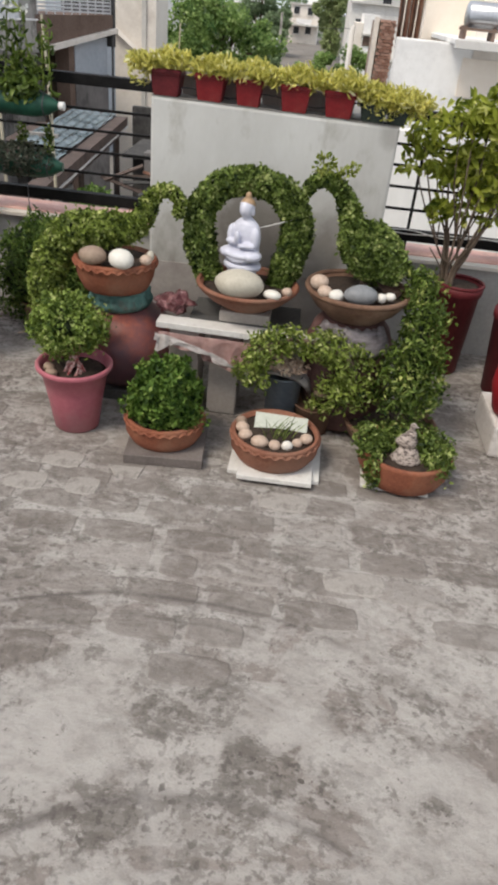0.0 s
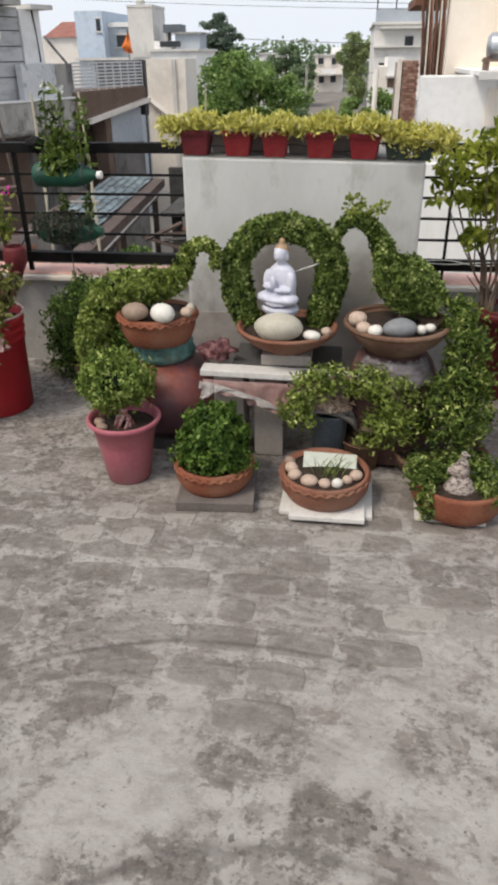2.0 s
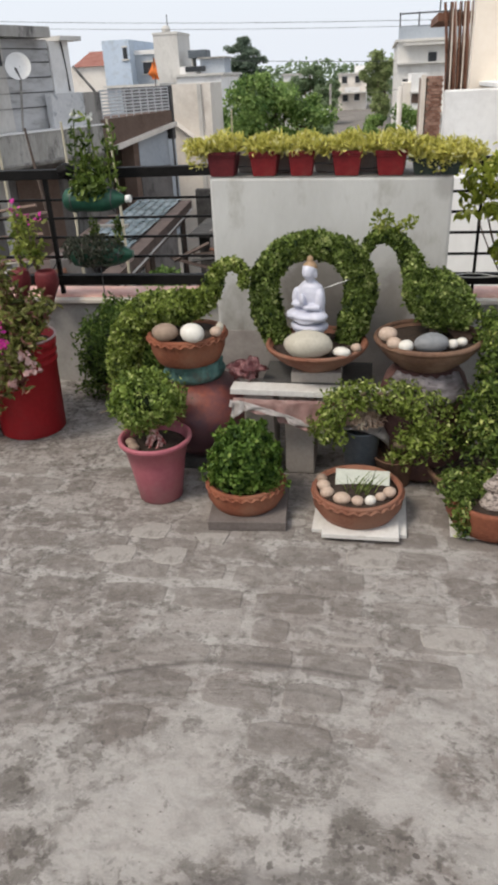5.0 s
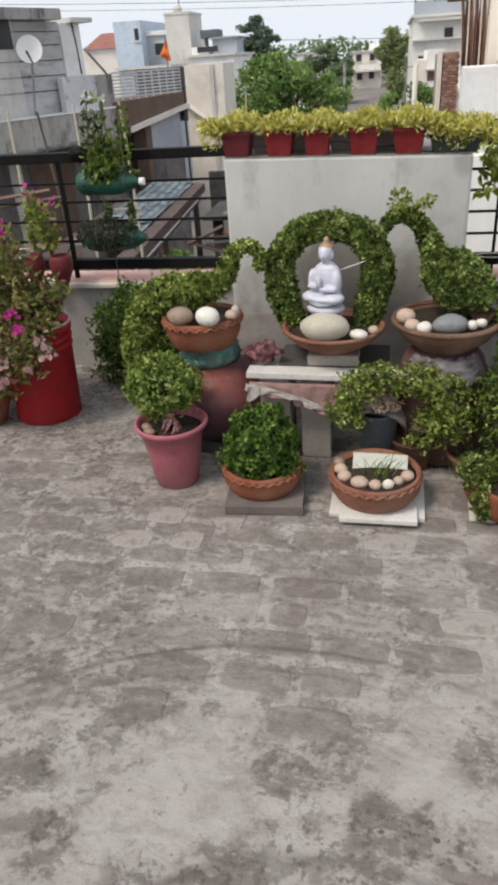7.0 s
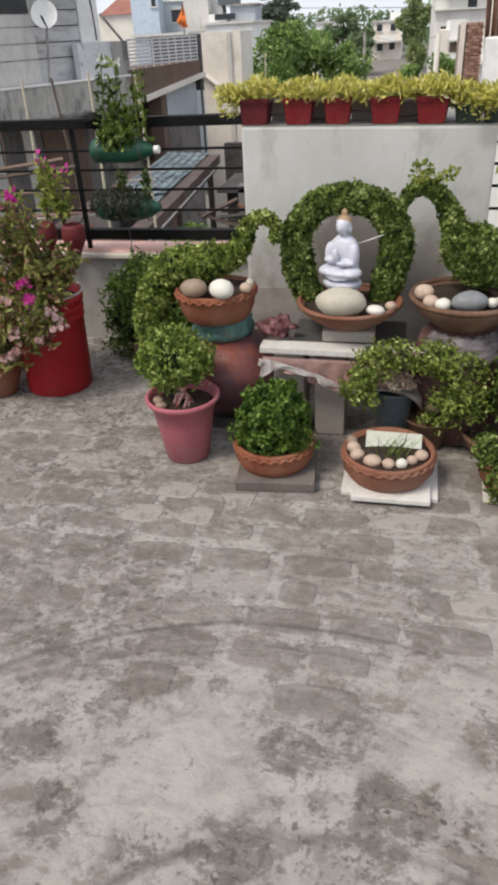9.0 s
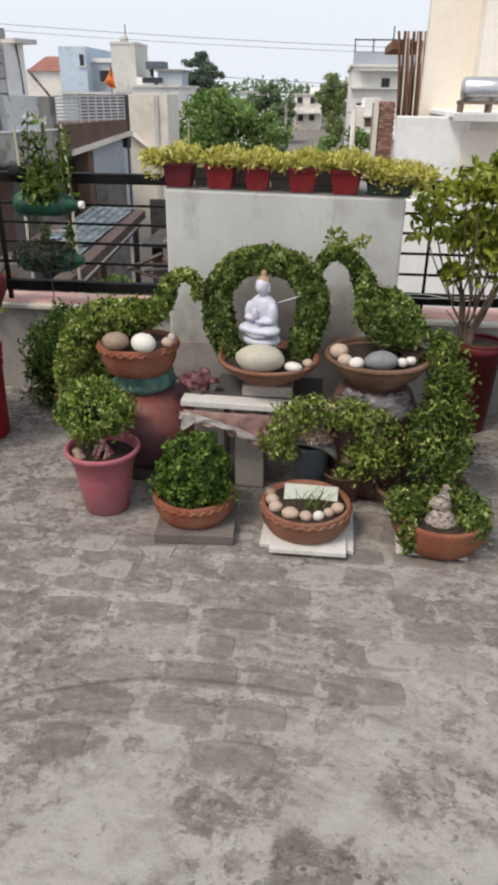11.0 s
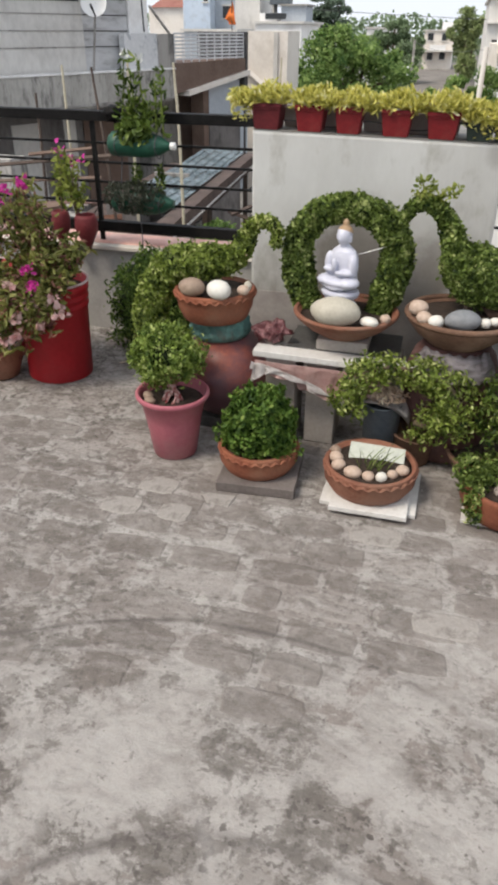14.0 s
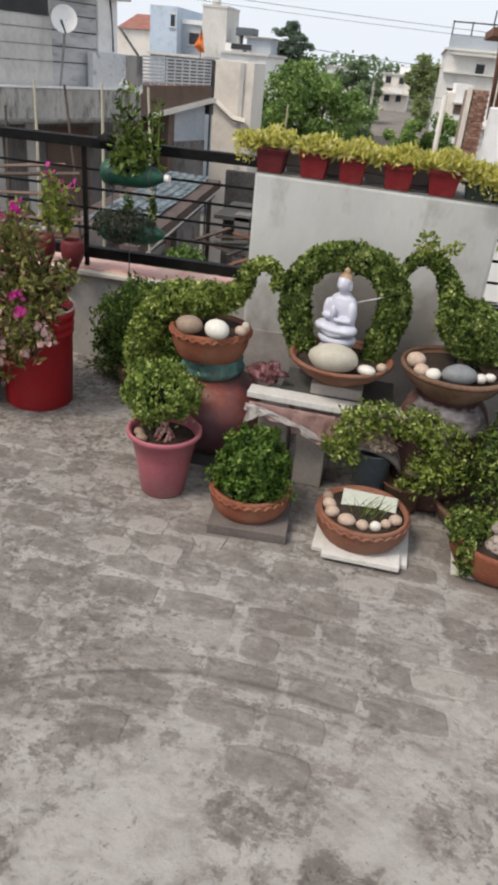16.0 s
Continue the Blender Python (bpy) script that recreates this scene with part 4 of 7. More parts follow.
white = block_house("white_house", -11.4, -8.75, 44, 50, 1.55, WHITEWASH, "whitewashed house with a roof tank", CONCRETE_LIGHT)
part("roof_room", box(-10.15, 45, 1.55, -8.72, 47, 2.3, 0), BLUE_GREY, white)
part("roof_room", box(-11.3, 44.6, 1.55, -10.3, 46.5, 1.95, 0), WHITEWASH, white)
part("roof_slab", box(-10.25, 44.8, 2.3, -8.6, 47.2, 2.38, 0), CONCRETE, white)
part("opening", box(-10.95, 44.52, 1.66, -9.78, 44.72, 1.94, 0), DARK_OPENING, white, "dark roof opening")
part("water_tank", box(-10.85, 45, 2.36, -9.75, 46.2, 2.78, 0.05), TUB, white, "slate-coloured roof tank")
part("tank_stand", box(-10.7, 45.1, 1.95, -10.6, 46.0, 2.36, 0), CONCRETE, white)
low = block_house("low_house", -14.2, -11.4, 40, 43, 1.2, BLUE_GREY, "low blue-grey house among the roofs")
far = block_house("far_house", -3.62, -1.0, 75, 82, 1.0, CREAM, "whitewashed two-storey house at the street's end")
for xx, zz in ((-2.05, 0.15), (-3.3, 0.15), (-2.1, -1.35), (-3.2, -1.4)):
    window(far, xx, 75, zz, xx + 0.5, zz + 0.55)
part("ledge", box(-3.7, 74.2, -0.75, -0.9, 75, -0.62, 0), CONCRETE_LIGHT, far)
part("balcony_wall", box(-3.0, 74.3, -0.62, -1.6, 74.4, -0.2, 0), WHITEWASH, far)
part("roof_room", box(-2.2, 77, 1.0, -1.1, 80, 1.6, 0), WHITEWASH, far)
far_white = block_house("far_house", -8.3, -6.25, 70, 78, 1.19, WHITEWASH, "whitewashed house half hidden by trees")
OFFWHITE = mat("off_white_wall", (0.68, 0.66, 0.62), (0.80, 0.78, 0.74), 0.85, 0.5, 9, 0.1, grime=(0.50, 0.47, 0.43), grime_at=(0.52, 0.8), grime_scale=0.9, stretch=(1, 1, 0.5))
tall = block_house("tall_house", 1.15, 5.1, 46, 58, 2.7, OFFWHITE, "tall off-white house with a roof railing", CONCRETE_LIGHT)
part("ledge", box(1.05, 45.7, 1.45, 5.2, 46, 1.53, 0), CONCRETE_LIGHT, tall)
part("ledge", box(0.85, 45.4, -1.2, 5.2, 46, -1.05, 0), CONCRETE_LIGHT, tall)
part("ledge", box(1.45, 45.5, 2.36, 5.1, 46, 2.47, 0), CONCRETE_LIGHT, tall)
window(tall, 2.85, 46, 1.5, 3.32, 2.0)
window(tall, 1.5, 46, 0.1, 2.0, 0.7)
window(tall, 1.5, 46, -2.6, 2.2, -1.6)
part("roof_screen", box(1.15, 46, 2.7, 4.4, 46.1, 3.35, 0), BLUE_GREY, tall, "blue-grey roof screen")
part("roof_rail", box(1.15, 46, 3.9, 4.4, 46.08, 3.97, 0), CABLE, tall)
for x in (1.17, 2.2, 3.3, 4.33):
    part("roof_post", box(x, 46, 3.3, x + 0.07, 46.08, 4.0 + (0.6 if x == 3.3 else 0), 0), CABLE, tall)

wb = block_house("white_house", 1.51, 2.15, 34, 38, 1.37, WHITEWASH, "small whitewashed roof room with a brown shuttered window", WHITEWASH, 0.0)
part("lower_wing", box(1.19, 34.1, GZ, 1.5, 38, 1.03, 0), CREAM, wb)
part("shutter", box(1.55, 33.96, 0.24, 2.02, 34.02, 0.58, 0), BROWN_FASCIA, wb, "brown shutter")
part("ledge", box(1.45, 33.8, 0.62, 2.2, 34.0, 0.68, 0), CONCRETE_LIGHT, wb)

# unfinished brick house with bundled rods, and the pale house on the east side
site = thing("brick_house", (1.6, 21, GZ), "unfinished red brick house wall", "house", "houses of the neighbourhood")
bb = bmesh.new()
rg = random.Random(4)
for r in range(90):
    z = 1.34 - r * 0.07
    for k in range(3):
        x = 1.36 + k * 0.13 + (0.065 if r % 2 else 0) - 0.04
        box(x + rg.uniform(0, 0.012), 20 - rg.random() * 0.03, z - 0.055 - rg.uniform(0, 0.006), min(x + 0.12, 1.72), 20.3, z, 0, bb)
part("bricks", bb, BRICK_RED, site, "exposed red bricks")
part("wall", box(1.33, 20.04, GZ, 1.70, 24, 1.28, 0), mat("site_mortar", (0.26, 0.19, 0.15), (0.38, 0.30, 0.25), 0.9, 3, 20, 0.2), site)
part("pale_jamb", box(1.20, 20.0, GZ, 1.30, 20.5, 1.38, 0), CREAM, site)
part("back_wall", box(2.05, 20.6, 0.6, 2.3, 21, 1.55, 0), BRICK_RED, site)
for i in range(26):
    x = 1.76 + 0.024 * i
    lean = rg.uniform(-0.10, 0.07)
    part("rod", tube([(x + 0.03, 20.1 + 0.03 * (i % 4), 0.7, 0.020), (x + 0.3 * lean, 20.1 + 0.03 * (i % 4), 1.8, 0.021), (x + lean - 0.06, 20.1, 2.9, 0.018)], 5, steps=3), (RUST, WOOD, RUST, BRICK_RED, CREAM, RUST)[i % 6], site)
part("roof_slab", box(1.5, 20.2, 2.52, 2.45, 23, 2.70, 0), RUST, site)

pale = thing("beige_house", (3.4, 15, GZ), "beige rendered house with a white parapet and window canopy", "house", "houses of the neighbourhood")
part("wall", box(1.97, 16.6, GZ, 8.0, 16.95, 4.6, 0), BEIGE, pale)
part("rear_wing", box(3.2, 16.95, GZ, 8.0, 22, 4.5, 0), BEIGE, pale)
part("bay", box(2.95, 16.0, GZ, 8.0, 16.6, 4.6, 0), CREAM, pale, "pale projecting bay")
part("white_parapet", box(1.29, 13.9, GZ, 2.6, 14.3, 1.15, 0.03), WHITEWASH, pale, "white parapet wall")
part("white_wall", box(2.6, 13.9, GZ, 7.0, 14.3, 1.15, 0), CREAM, pale)
part("canopy", box(2.17, 13.2, 1.152, 5.4, 18.0, 1.23, 0.01), WHITEWASH, pale, "white window canopy")
part("canopy_edge", box(2.15, 13.12, 1.10, 5.45, 13.2, 1.225, 0.01), CONCRETE_LIGHT, pale)
part("window_shade", box(2.45, 13.84, 0.35, 4.3, 13.9, 0.95, 0), BEIGE, pale, "beige window blind")
part("yard_wall", box(0.75, 9.0, GZ, 5.4, 9.2, 0.34, 0.02), OFFWHITE, pale, "white yard wall")
tank = thing("water_heater", (2.6, 13.6, 1.23), "steel solar water heater drum on the canopy", "water tank")
tb = lathe([(0.02, 0), (0.16, 0.0), (0.2, 0.03), (0.2, 1.4), (0.16, 1.43), (0.02, 1.43)], seg=28)
bmesh.ops.transform(tb, verts=tb.verts, matrix=Matrix.Translation((2.30, 13.6, 1.58)) @ pose(0, 0, 0, 0, 90, 0))
part("drum", tb, STEEL, tank, "", True)
part("stand_rail", box(2.2, 13.38, 1.36, 3.7, 13.42, 1.40, 0), BROWN_FASCIA, tank)
for x in (2.28, 2.75, 3.4):
    part("stand", box(x, 13.4, 1.229, x + 0.05, 13.8, 1.42, 0), BROWN_FASCIA, tank)
solid("utility_pole", tube([(0.73, 22, GZ, 0.1), (0.73, 22, 1.11, 0.07)], 10, steps=1), CONCRETE_LIGHT, (0, 0, 0), "grey concrete utility pole in the street", "pole", smooth=True)
solid("utility_pole", tube([(-3.0, 52, GZ, 0.1), (-3.0, 52, 0.95, 0.075)], 10, steps=1), CONCRETE, (0, 0, 0), "grey concrete utility pole in the street", "pole", smooth=True)
for x, y, z in ((-26, 40, 5.4), (26, 40, 3.5), (-16, 50, 3.1), (9, 50, 1.95)):
    solid("utility_pole", tube([(x, y, GZ, 0.12), (x, y, z, 0.08)], 10, steps=1), CONCRETE, (0, 0, 0), "grey concrete utility pole carrying a cable", "pole", smooth=True)
for a, b, sag, r in (((-26, 40, 5.2), (26, 40, 3.3), 0.55, 0.012), ((-26, 40, 4.9), (26, 40, 3.2), 0.6, 0.010), ((-16, 50, 3.05), (9, 50, 1.85), 0.2, 0.016), ((-3.0, 52, 0.9), (0.73, 22, 1.05), 0.25, 0.007)):
    mid = [(a[0] + (b[0] - a[0]) * t, a[1] + (b[1] - a[1]) * t, a[2] + (b[2] - a[2]) * t - 4 * sag * t * (1 - t), r) for t in np.linspace(0, 1, 12)]
    solid("overhead_cable", tube(mid, 5, steps=1), CABLE, (0, 0, 0), "dark overhead cable across the sky", "cable", "overhead cables")


def tree(name, at, blobs, n, size, material, label, inner=0.35, trunk=0.18, clumps=8):
    """Trunk, limbs to each mass of the crown, and a crown of leaf clumps with gaps between them."""
    t = thing(name, at, label, "tree", "trees")
    b = bmesh.new()
    tube([(at[0], at[1], at[2] - 0.6, trunk), (at[0] + 0.1, at[1], at[2] + 1.5, trunk * 0.8), (*blobs[0][:3], trunk * 0.4)], 8, b)
    for bl in blobs[1:]:
        tube([(at[0] + 0.1, at[1], at[2] + 1.6, trunk * 0.6), ((at[0] + bl[0]) / 2, (at[1] + bl[1]) / 2, bl[2] - bl[5] * 0.6, trunk * 0.35), (*bl[:3], trunk * 0.15)], 6, b)
    part("trunk", b, BARK, t)
    tot = sum(bl[3] * bl[5] for bl in blobs)
    skins = []
    for bl in blobs:
        share = int(n * bl[3] * bl[5] / tot / clumps)
        for k in range(clumps):
            w = RNG.normal(size=3)
            w /= np.linalg.norm(w)
            c = np.array(bl[:3]) + w * np.array(bl[3:6]) * RNG.uniform(0.5, 0.98)
            s = RNG.uniform(0.26, 0.56)
            skins.append(ball_skin(c, bl[3] * s, bl[4] * s, bl[5] * s * 0.8, share, RNG, inner, 0.45, 2.6))
    p, q = both(*skins)
    leaves("crown", p, q, size, material, t, RNG, 0.55, 0.8, 0.0)
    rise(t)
    return t


tree("street_tree", (-4.3, 32, GZ), [(-4.1, 32, 0.95, 0.95, 0.9, 0.85), (-5.0, 32, 0.5, 1.0, 0.9, 0.9), (-5.85, 32, -0.15, 0.9, 0.9, 0.85), (-3.2, 32, 0.1, 1.0, 0.9, 0.85), (-2.5, 32, -0.6, 0.85, 0.9, 0.75), (-6.0, 32, -1.2, 0.85, 0.9, 0.9), (-4.4, 31.3, -0.5, 1.6, 1.1, 1.2), (-2.7, 32.4, -2.0, 1.2, 1.2, 1.1), (-6.1, 32, -2.3, 1.0, 1.2, 1.2), (-4.4, 31, -2.2, 1.9, 1.3, 1.4), (-5.6, 31, -3.6, 1.5, 1.2, 1.3), (-3.2, 31, -3.4, 1.6, 1.2, 1.3)], 27000, 0.15, TREE_LEAF, "leafy green street tree with a broad uneven crown", clumps=10)
tree("conifer", (-10, 60, GZ), [(-10.0, 60, 3.55, 0.55, 0.5, 0.45), (-10.25, 60, 3.0, 0.95, 0.8, 0.45), (-9.75, 60, 2.5, 1.1, 0.9, 0.45), (-10.2, 60, 1.95, 1.35, 1.1, 0.48), (-9.9, 60, 1.25, 1.3, 1.1, 0.5), (-10, 60, 0.2, 1.3, 1.2, 0.9), (-11.4, 60, 2.0, 0.5, 0.5, 0.22), (-8.8, 60, 2.3, 0.45, 0.5, 0.22)], 11000, 0.18, TREE_BLUE_HAZED, "tall dark tree rising over the roofs", clumps=9)
tree("street_tree", (-5.0, 58, GZ), [(-4.86, 58, 1.1, 0.95, 1.0, 0.75), (-5.4, 58, 0.3, 0.85, 1.0, 0.8), (-3.7, 58, 0.2, 0.9, 1.0, 0.8), (-4.2, 58, -1.0, 1.4, 1.3, 1.1), (-4.5, 58, -3.0, 1.6, 1.4, 1.6), (-6.4, 58, -0.4, 1.2, 1.2, 1.2)], 15000, 0.19, TREE_HAZED, "green tree farther down the street")
tree("street_tree", (0.6, 62, GZ), [(0.0, 62, 1.9, 0.8, 0.8, 0.68), (0.65, 62, 1.2, 0.8, 0.8, 0.75), (-0.5, 62, 0.9, 0.7, 0.8, 0.8), (0.1, 62, 0.0, 0.9, 0.8, 0.85), (0.3, 61, -1.2, 0.8, 0.8, 1.0)], 6500, 0.18, TREE_PALE, "pale green tree beside the tall house", 0.2)
tree("street_tree", (0.7, 30, GZ), [(0.15, 30, -0.75, 0.7, 0.9, 0.7), (1.3, 30, -0.6, 0.75, 0.8, 0.7), (-0.5, 30.5, -1.3, 0.7, 0.8, 0.65), (0.8, 30, -1.6, 1.0, 0.8, 0.8)], 12000, 0.11, TREE_LEAF, "low green tree by the street", 0.3)
tree("street_tree", (-1.9, 40, GZ), [(-2.1, 40, -2.0, 0.5, 0.6, 0.8), (-2.7, 40, -1.4, 0.6, 0.6, 0.8)], 4000, 0.13, TREE_HAZED, "small dark tree by the street", 0.3)
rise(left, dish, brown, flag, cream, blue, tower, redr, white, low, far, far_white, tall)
fw = thing("far_woods", (-10, 150, GZ), "line of far trees with haze put into their colour", "trees", kind="stuff")
p, q = both(*[ball_skin((x, 150 + 8 * math.sin(x), -1.0 + 1.6 * math.sin(x * 0.37) + math.sin(x * 0.9)), 5, 4, 3.6, 500, RNG, 0.7, 0.3) for x in np.arange(-80, 60, 5.0)])
leaves("crowns", p, q, 0.7, TREE_HAZED, fw, RNG, 0.6, 0.8, 0.0)
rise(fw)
bank = bmesh.new()
low, high = [[bank.verts.new((x, y, z)) for x, y, z in row] for row in (((-5.2, 48, GZ - 0.5), (0.85, 48, GZ - 0.5), (0.85, 84, GZ - 0.5), (-5.2, 84, GZ - 0.5)), ((-5.2, 48, -1.95), (0.85, 48, -1.95), (0.85, 84, -1.5), (-5.2, 84, -1.5)))]
bank.faces.new(low[::-1])
bank.faces.new(high)
for i in range(4):
    bank.faces.new((low[i], low[(i + 1) % 4], high[(i + 1) % 4], high[i]))
solid("road", bank, mat("dusty_road", (0.14, 0.125, 0.11), (0.27, 0.245, 0.22), 0.95, 0.6, 6, 0.2), (0, 0, 0), "dusty street climbing away between the houses", "road", kind="structure")
sc = thing("low_wall", (-2.7, 40.5, GZ), "whitewashed low wall beside the street", "wall")
part("wall", box(-2.95, 40, GZ, -2.45, 41, -0.1, 0), WHITEWASH, sc)

# yard of the neighbour, seen through the railing
yard = thing("neighbour_yard", (-3.6, 9, -4.6), "shaded cluttered yard of the neighbour, seen through the railing", "yard")
# the yard's shade is put into this near-black colour
YARD_SHADE = mat("yard_shade", (0.035, 0.033, 0.032), (0.10, 0.095, 0.09), 0.9, 1.2, 14, 0.3, grime=(0.02, 0.019, 0.018), grime_at=(0.5, 0.7))
part("slab", box(-12, 4.6, -4.7, -0.2, 17, -4.6, 0), YARD_SHADE, yard)
part("back_wall", box(-4.0, 16.6, -4.6, -0.4, 16.8, -0.75, 0), YARD_SHADE, yard)
# made-up shed: a dark mass where shaded clutter stands
part("shed_roof", box(-3.3, 13.0, -1.12, -1.2, 14.6, -1.05, 0), YARD_SHADE, yard, "low shed roof, made up and coloured dark for the shaded clutter")
part("shed_wall", box(-3.2, 13.4, -4.6, -1.3, 14.5, -1.12, 0), YARD_SHADE, yard)
# piers take the same darkened colour for the shade they stand in
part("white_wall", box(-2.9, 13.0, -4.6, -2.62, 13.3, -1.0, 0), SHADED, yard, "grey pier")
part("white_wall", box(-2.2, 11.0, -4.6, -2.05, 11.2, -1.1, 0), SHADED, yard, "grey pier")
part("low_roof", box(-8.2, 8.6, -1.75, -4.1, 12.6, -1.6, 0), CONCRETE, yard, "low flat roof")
part("low_roof_wall", box(-8.1, 8.8, -4.6, -4.2, 12.5, -1.75, 0), YARD_SHADE, yard)
porch = thing("porch", (-3.8, 12, -4.6), "porch roof of glossy pale blue sheets with a brown board", "porch")
PD, PN = Vector((-0.0812, 0.9967)), Vector((-0.9967, -0.0812))


def porch_at(d, off, z):
    """d metres along the porch's edge, off metres in from it."""
    q = Vector((-3.53, 10.0)) + PD * d + PN * off
    return (q.x, q.y, z)


def porch_slab(d0, d1, off0, off1, z0, z1):
    b = bmesh.new()
    v = [b.verts.new(porch_at(d, o, z)) for z in (z0, z1) for d, o in ((d0, off0), (d1, off0), (d1, off1), (d0, off1))]
    for f in ((3, 2, 1, 0), (4, 5, 6, 7), (0, 1, 5, 4), (1, 2, 6, 5), (2, 3, 7, 6), (3, 0, 4, 7)):
        b.faces.new([v[i] for i in f])
    bmesh.ops.recalc_face_normals(b, faces=b.faces)
    return b


DARK_WOOD = mat("dark_brown_wood", (0.055, 0.037, 0.031), (0.135, 0.096, 0.080), 0.7, 4, 40, 0.3)
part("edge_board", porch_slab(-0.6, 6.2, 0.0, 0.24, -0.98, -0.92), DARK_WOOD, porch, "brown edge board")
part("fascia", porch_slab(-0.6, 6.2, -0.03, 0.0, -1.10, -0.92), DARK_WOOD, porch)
part("trim", porch_slab(-0.6, 6.2, -0.045, -0.03, -1.115, -1.085), CONCRETE_LIGHT, porch, "pale lower trim")
for k in range(4):
    d = 0.3 + 1.45 * k
    cb = bmesh.new()
    rows = []
    for j in range(29):
        u = j / 28
        rows.append([cb.verts.new(porch_at(d + 1.5 * t, 0.22 + 0.90 * u, -0.89 + 0.05 * u + 0.012 * math.sin(u * 32) + 0.012 * (k % 2) + 0.01 * math.sin(t * 5 + k))) for t in (0, 0.33, 0.67, 1)])
    for a, e in zip(rows, rows[1:]):
        for j in range(3):
            cb.faces.new((a[j], e[j], e[j + 1], a[j + 1]))
    bmesh.ops.solidify(cb, geom=list(cb.faces), thickness=0.008)
    part("sheet", cb, SHEET_BLUE, porch, "glossy pale blue roofing sheet", True)
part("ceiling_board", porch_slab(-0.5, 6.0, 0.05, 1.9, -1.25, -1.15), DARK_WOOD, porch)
for d in (-0.4, 2.2, 5.6):
    part("post", tube([(*porch_at(d, 0.1, -4.6), 0.06), (*porch_at(d, 0.1, -1.15), 0.06)], 4, steps=1), WOOD, porch)
part("pale_screen", box(-5.0, 12.6, -4.6, -4.35, 12.7, -0.80, 0), CONCRETE, porch, "weathered plastered screen")
rg = random.Random(9)
for i in range(18):
    x, y = -6.2 + rg.random() * 1.6, 9.2 + rg.random() * 1.8
    a = rg.uniform(-0.5, 0.6)
    z = -1.54 + 0.11 * (i // 3)
    solid("timber", tube([(x - 0.8 * math.cos(a), y - 0.5 * math.sin(a), z, 0.045), (x + 0.8 * math.cos(a), y + 0.5 * math.sin(a), z + 0.05, 0.045)], 4, steps=1), (WOOD, RUST, BROWN_FASCIA, CREAM)[i % 4], (0, 0, 0), "weathered length of timber on a heap", "timber", "heap of timbers")
for i, (x, y, w, hh) in enumerate(((-5.0, 9.0, 0.55, 0.55), (-4.7, 9.9, 0.5, 0.8), (-6.9, 9.4, 0.9, 0.9), (-7.6, 10.8, 0.8, 1.2))):
    solid("crate", box(x, y, -1.6, x + w, y + 0.5, -1.6 + hh, 0.02), (CONCRETE, SHADED, WOOD, CONCRETE)[i], (0, 0, 0), "dusty box among the neighbour's lumber", "box", "lumber in the yard")
for x, low_x, top, m in ((-5.0, -5.12, 1.05, ROPE), (-4.57, -4.42, 1.03, WOOD), (-4.04, -4.12, 1.09, ROPE), (-3.40, -3.38, 1.10, ROPE), (-5.45, -5.6, 0.7, WOOD)):
    solid("bamboo_pole", tube([(low_x, 9.7, -1.62 if x < -4.1 else -4.6, 0.024), ((x + low_x) / 2 + 0.02, 9.65, -0.2, 0.022), (x, 9.6, top, 0.016)], 6), m, (0, 0, 0), "thin upright bamboo pole in the neighbour's yard", "pole", "bamboo poles")
rg = random.Random(21)
for i in range(16):
    x, y, z = rg.uniform(-3.1, -1.7), rg.uniform(12.0, 12.9), rg.uniform(-1.9, -1.05)
    a, h = rg.uniform(-0.6, 0.6), rg.uniform(0.2, 0.55)
    solid("timber", tube([(x - h * math.cos(a), y, z - 0.25 * h * math.sin(a), 0.035), (x + h * math.cos(a), y + 0.2, z + h * math.sin(a), 0.035)], 4, steps=1), (WOOD, TILE_DARK, DARK_WOOD, RUST, SHADED)[i % 5], (0, 0, 0), "odd length of timber or pipe in the yard", "timber", "lumber in the yard")
gl = thing("yard_plant", (-2.9, 9.4, -4.6), "green plant in the neighbour's yard", "plant")
p, q = ball_skin((-2.75, 9.4, -1.15), 0.32, 0.3, 0.32, 1100, RNG)
leaves("foliage", p, q, 0.07, SHRUB, gl, RNG)
part("stem", tube([(-2.9, 9.4, -4.6, 0.03), (-2.75, 9.4, -1.3, 0.015)], 6, steps=1), BARK, gl)

for x, y, z, r, n in ((-1.55, 10.2, -1.2, 0.42, 1500), (-2.2, 9.0, -1.75, 0.40, 1300), (-1.25, 9.6, -0.55, 0.26, 700)):
    g = thing("yard_plant", (x, y, -4.6), "green leafy plant in the neighbour's shaded yard", "plant")
    p, q = ball_skin((x, y, z), r, r * 0.8, r, n, RNG, 0.3, 0.4)
    leaves("foliage", p, q, 0.06, SHRUB, g, RNG)
    part("stem", tube([(x, y, -4.6, 0.03), (x, y, z, 0.015)], 6, steps=1), BARK, g)

PINKISH_TIMBER = mat("pinkish_timber", (0.12, 0.07, 0.062), (0.24, 0.15, 0.13), 0.85, 4, 40, 0.3)
# lattice frame on the concrete house's roof
mast = thing("roof_lattice", (*along(1.3, 1.2), 2.83), "pale lattice frame of thin bars on a roof", "antenna")
foot = [along(0.6, 1.0), along(1.9, 1.0), along(1.3, 1.8)]
peak = along(1.3, 1.25)
for q in foot:
    part("leg", tube([(q.x, q.y, 2.82, 0.03), (peak.x, peak.y, 4.1, 0.03)], 5, steps=1), GRILLE, mast)
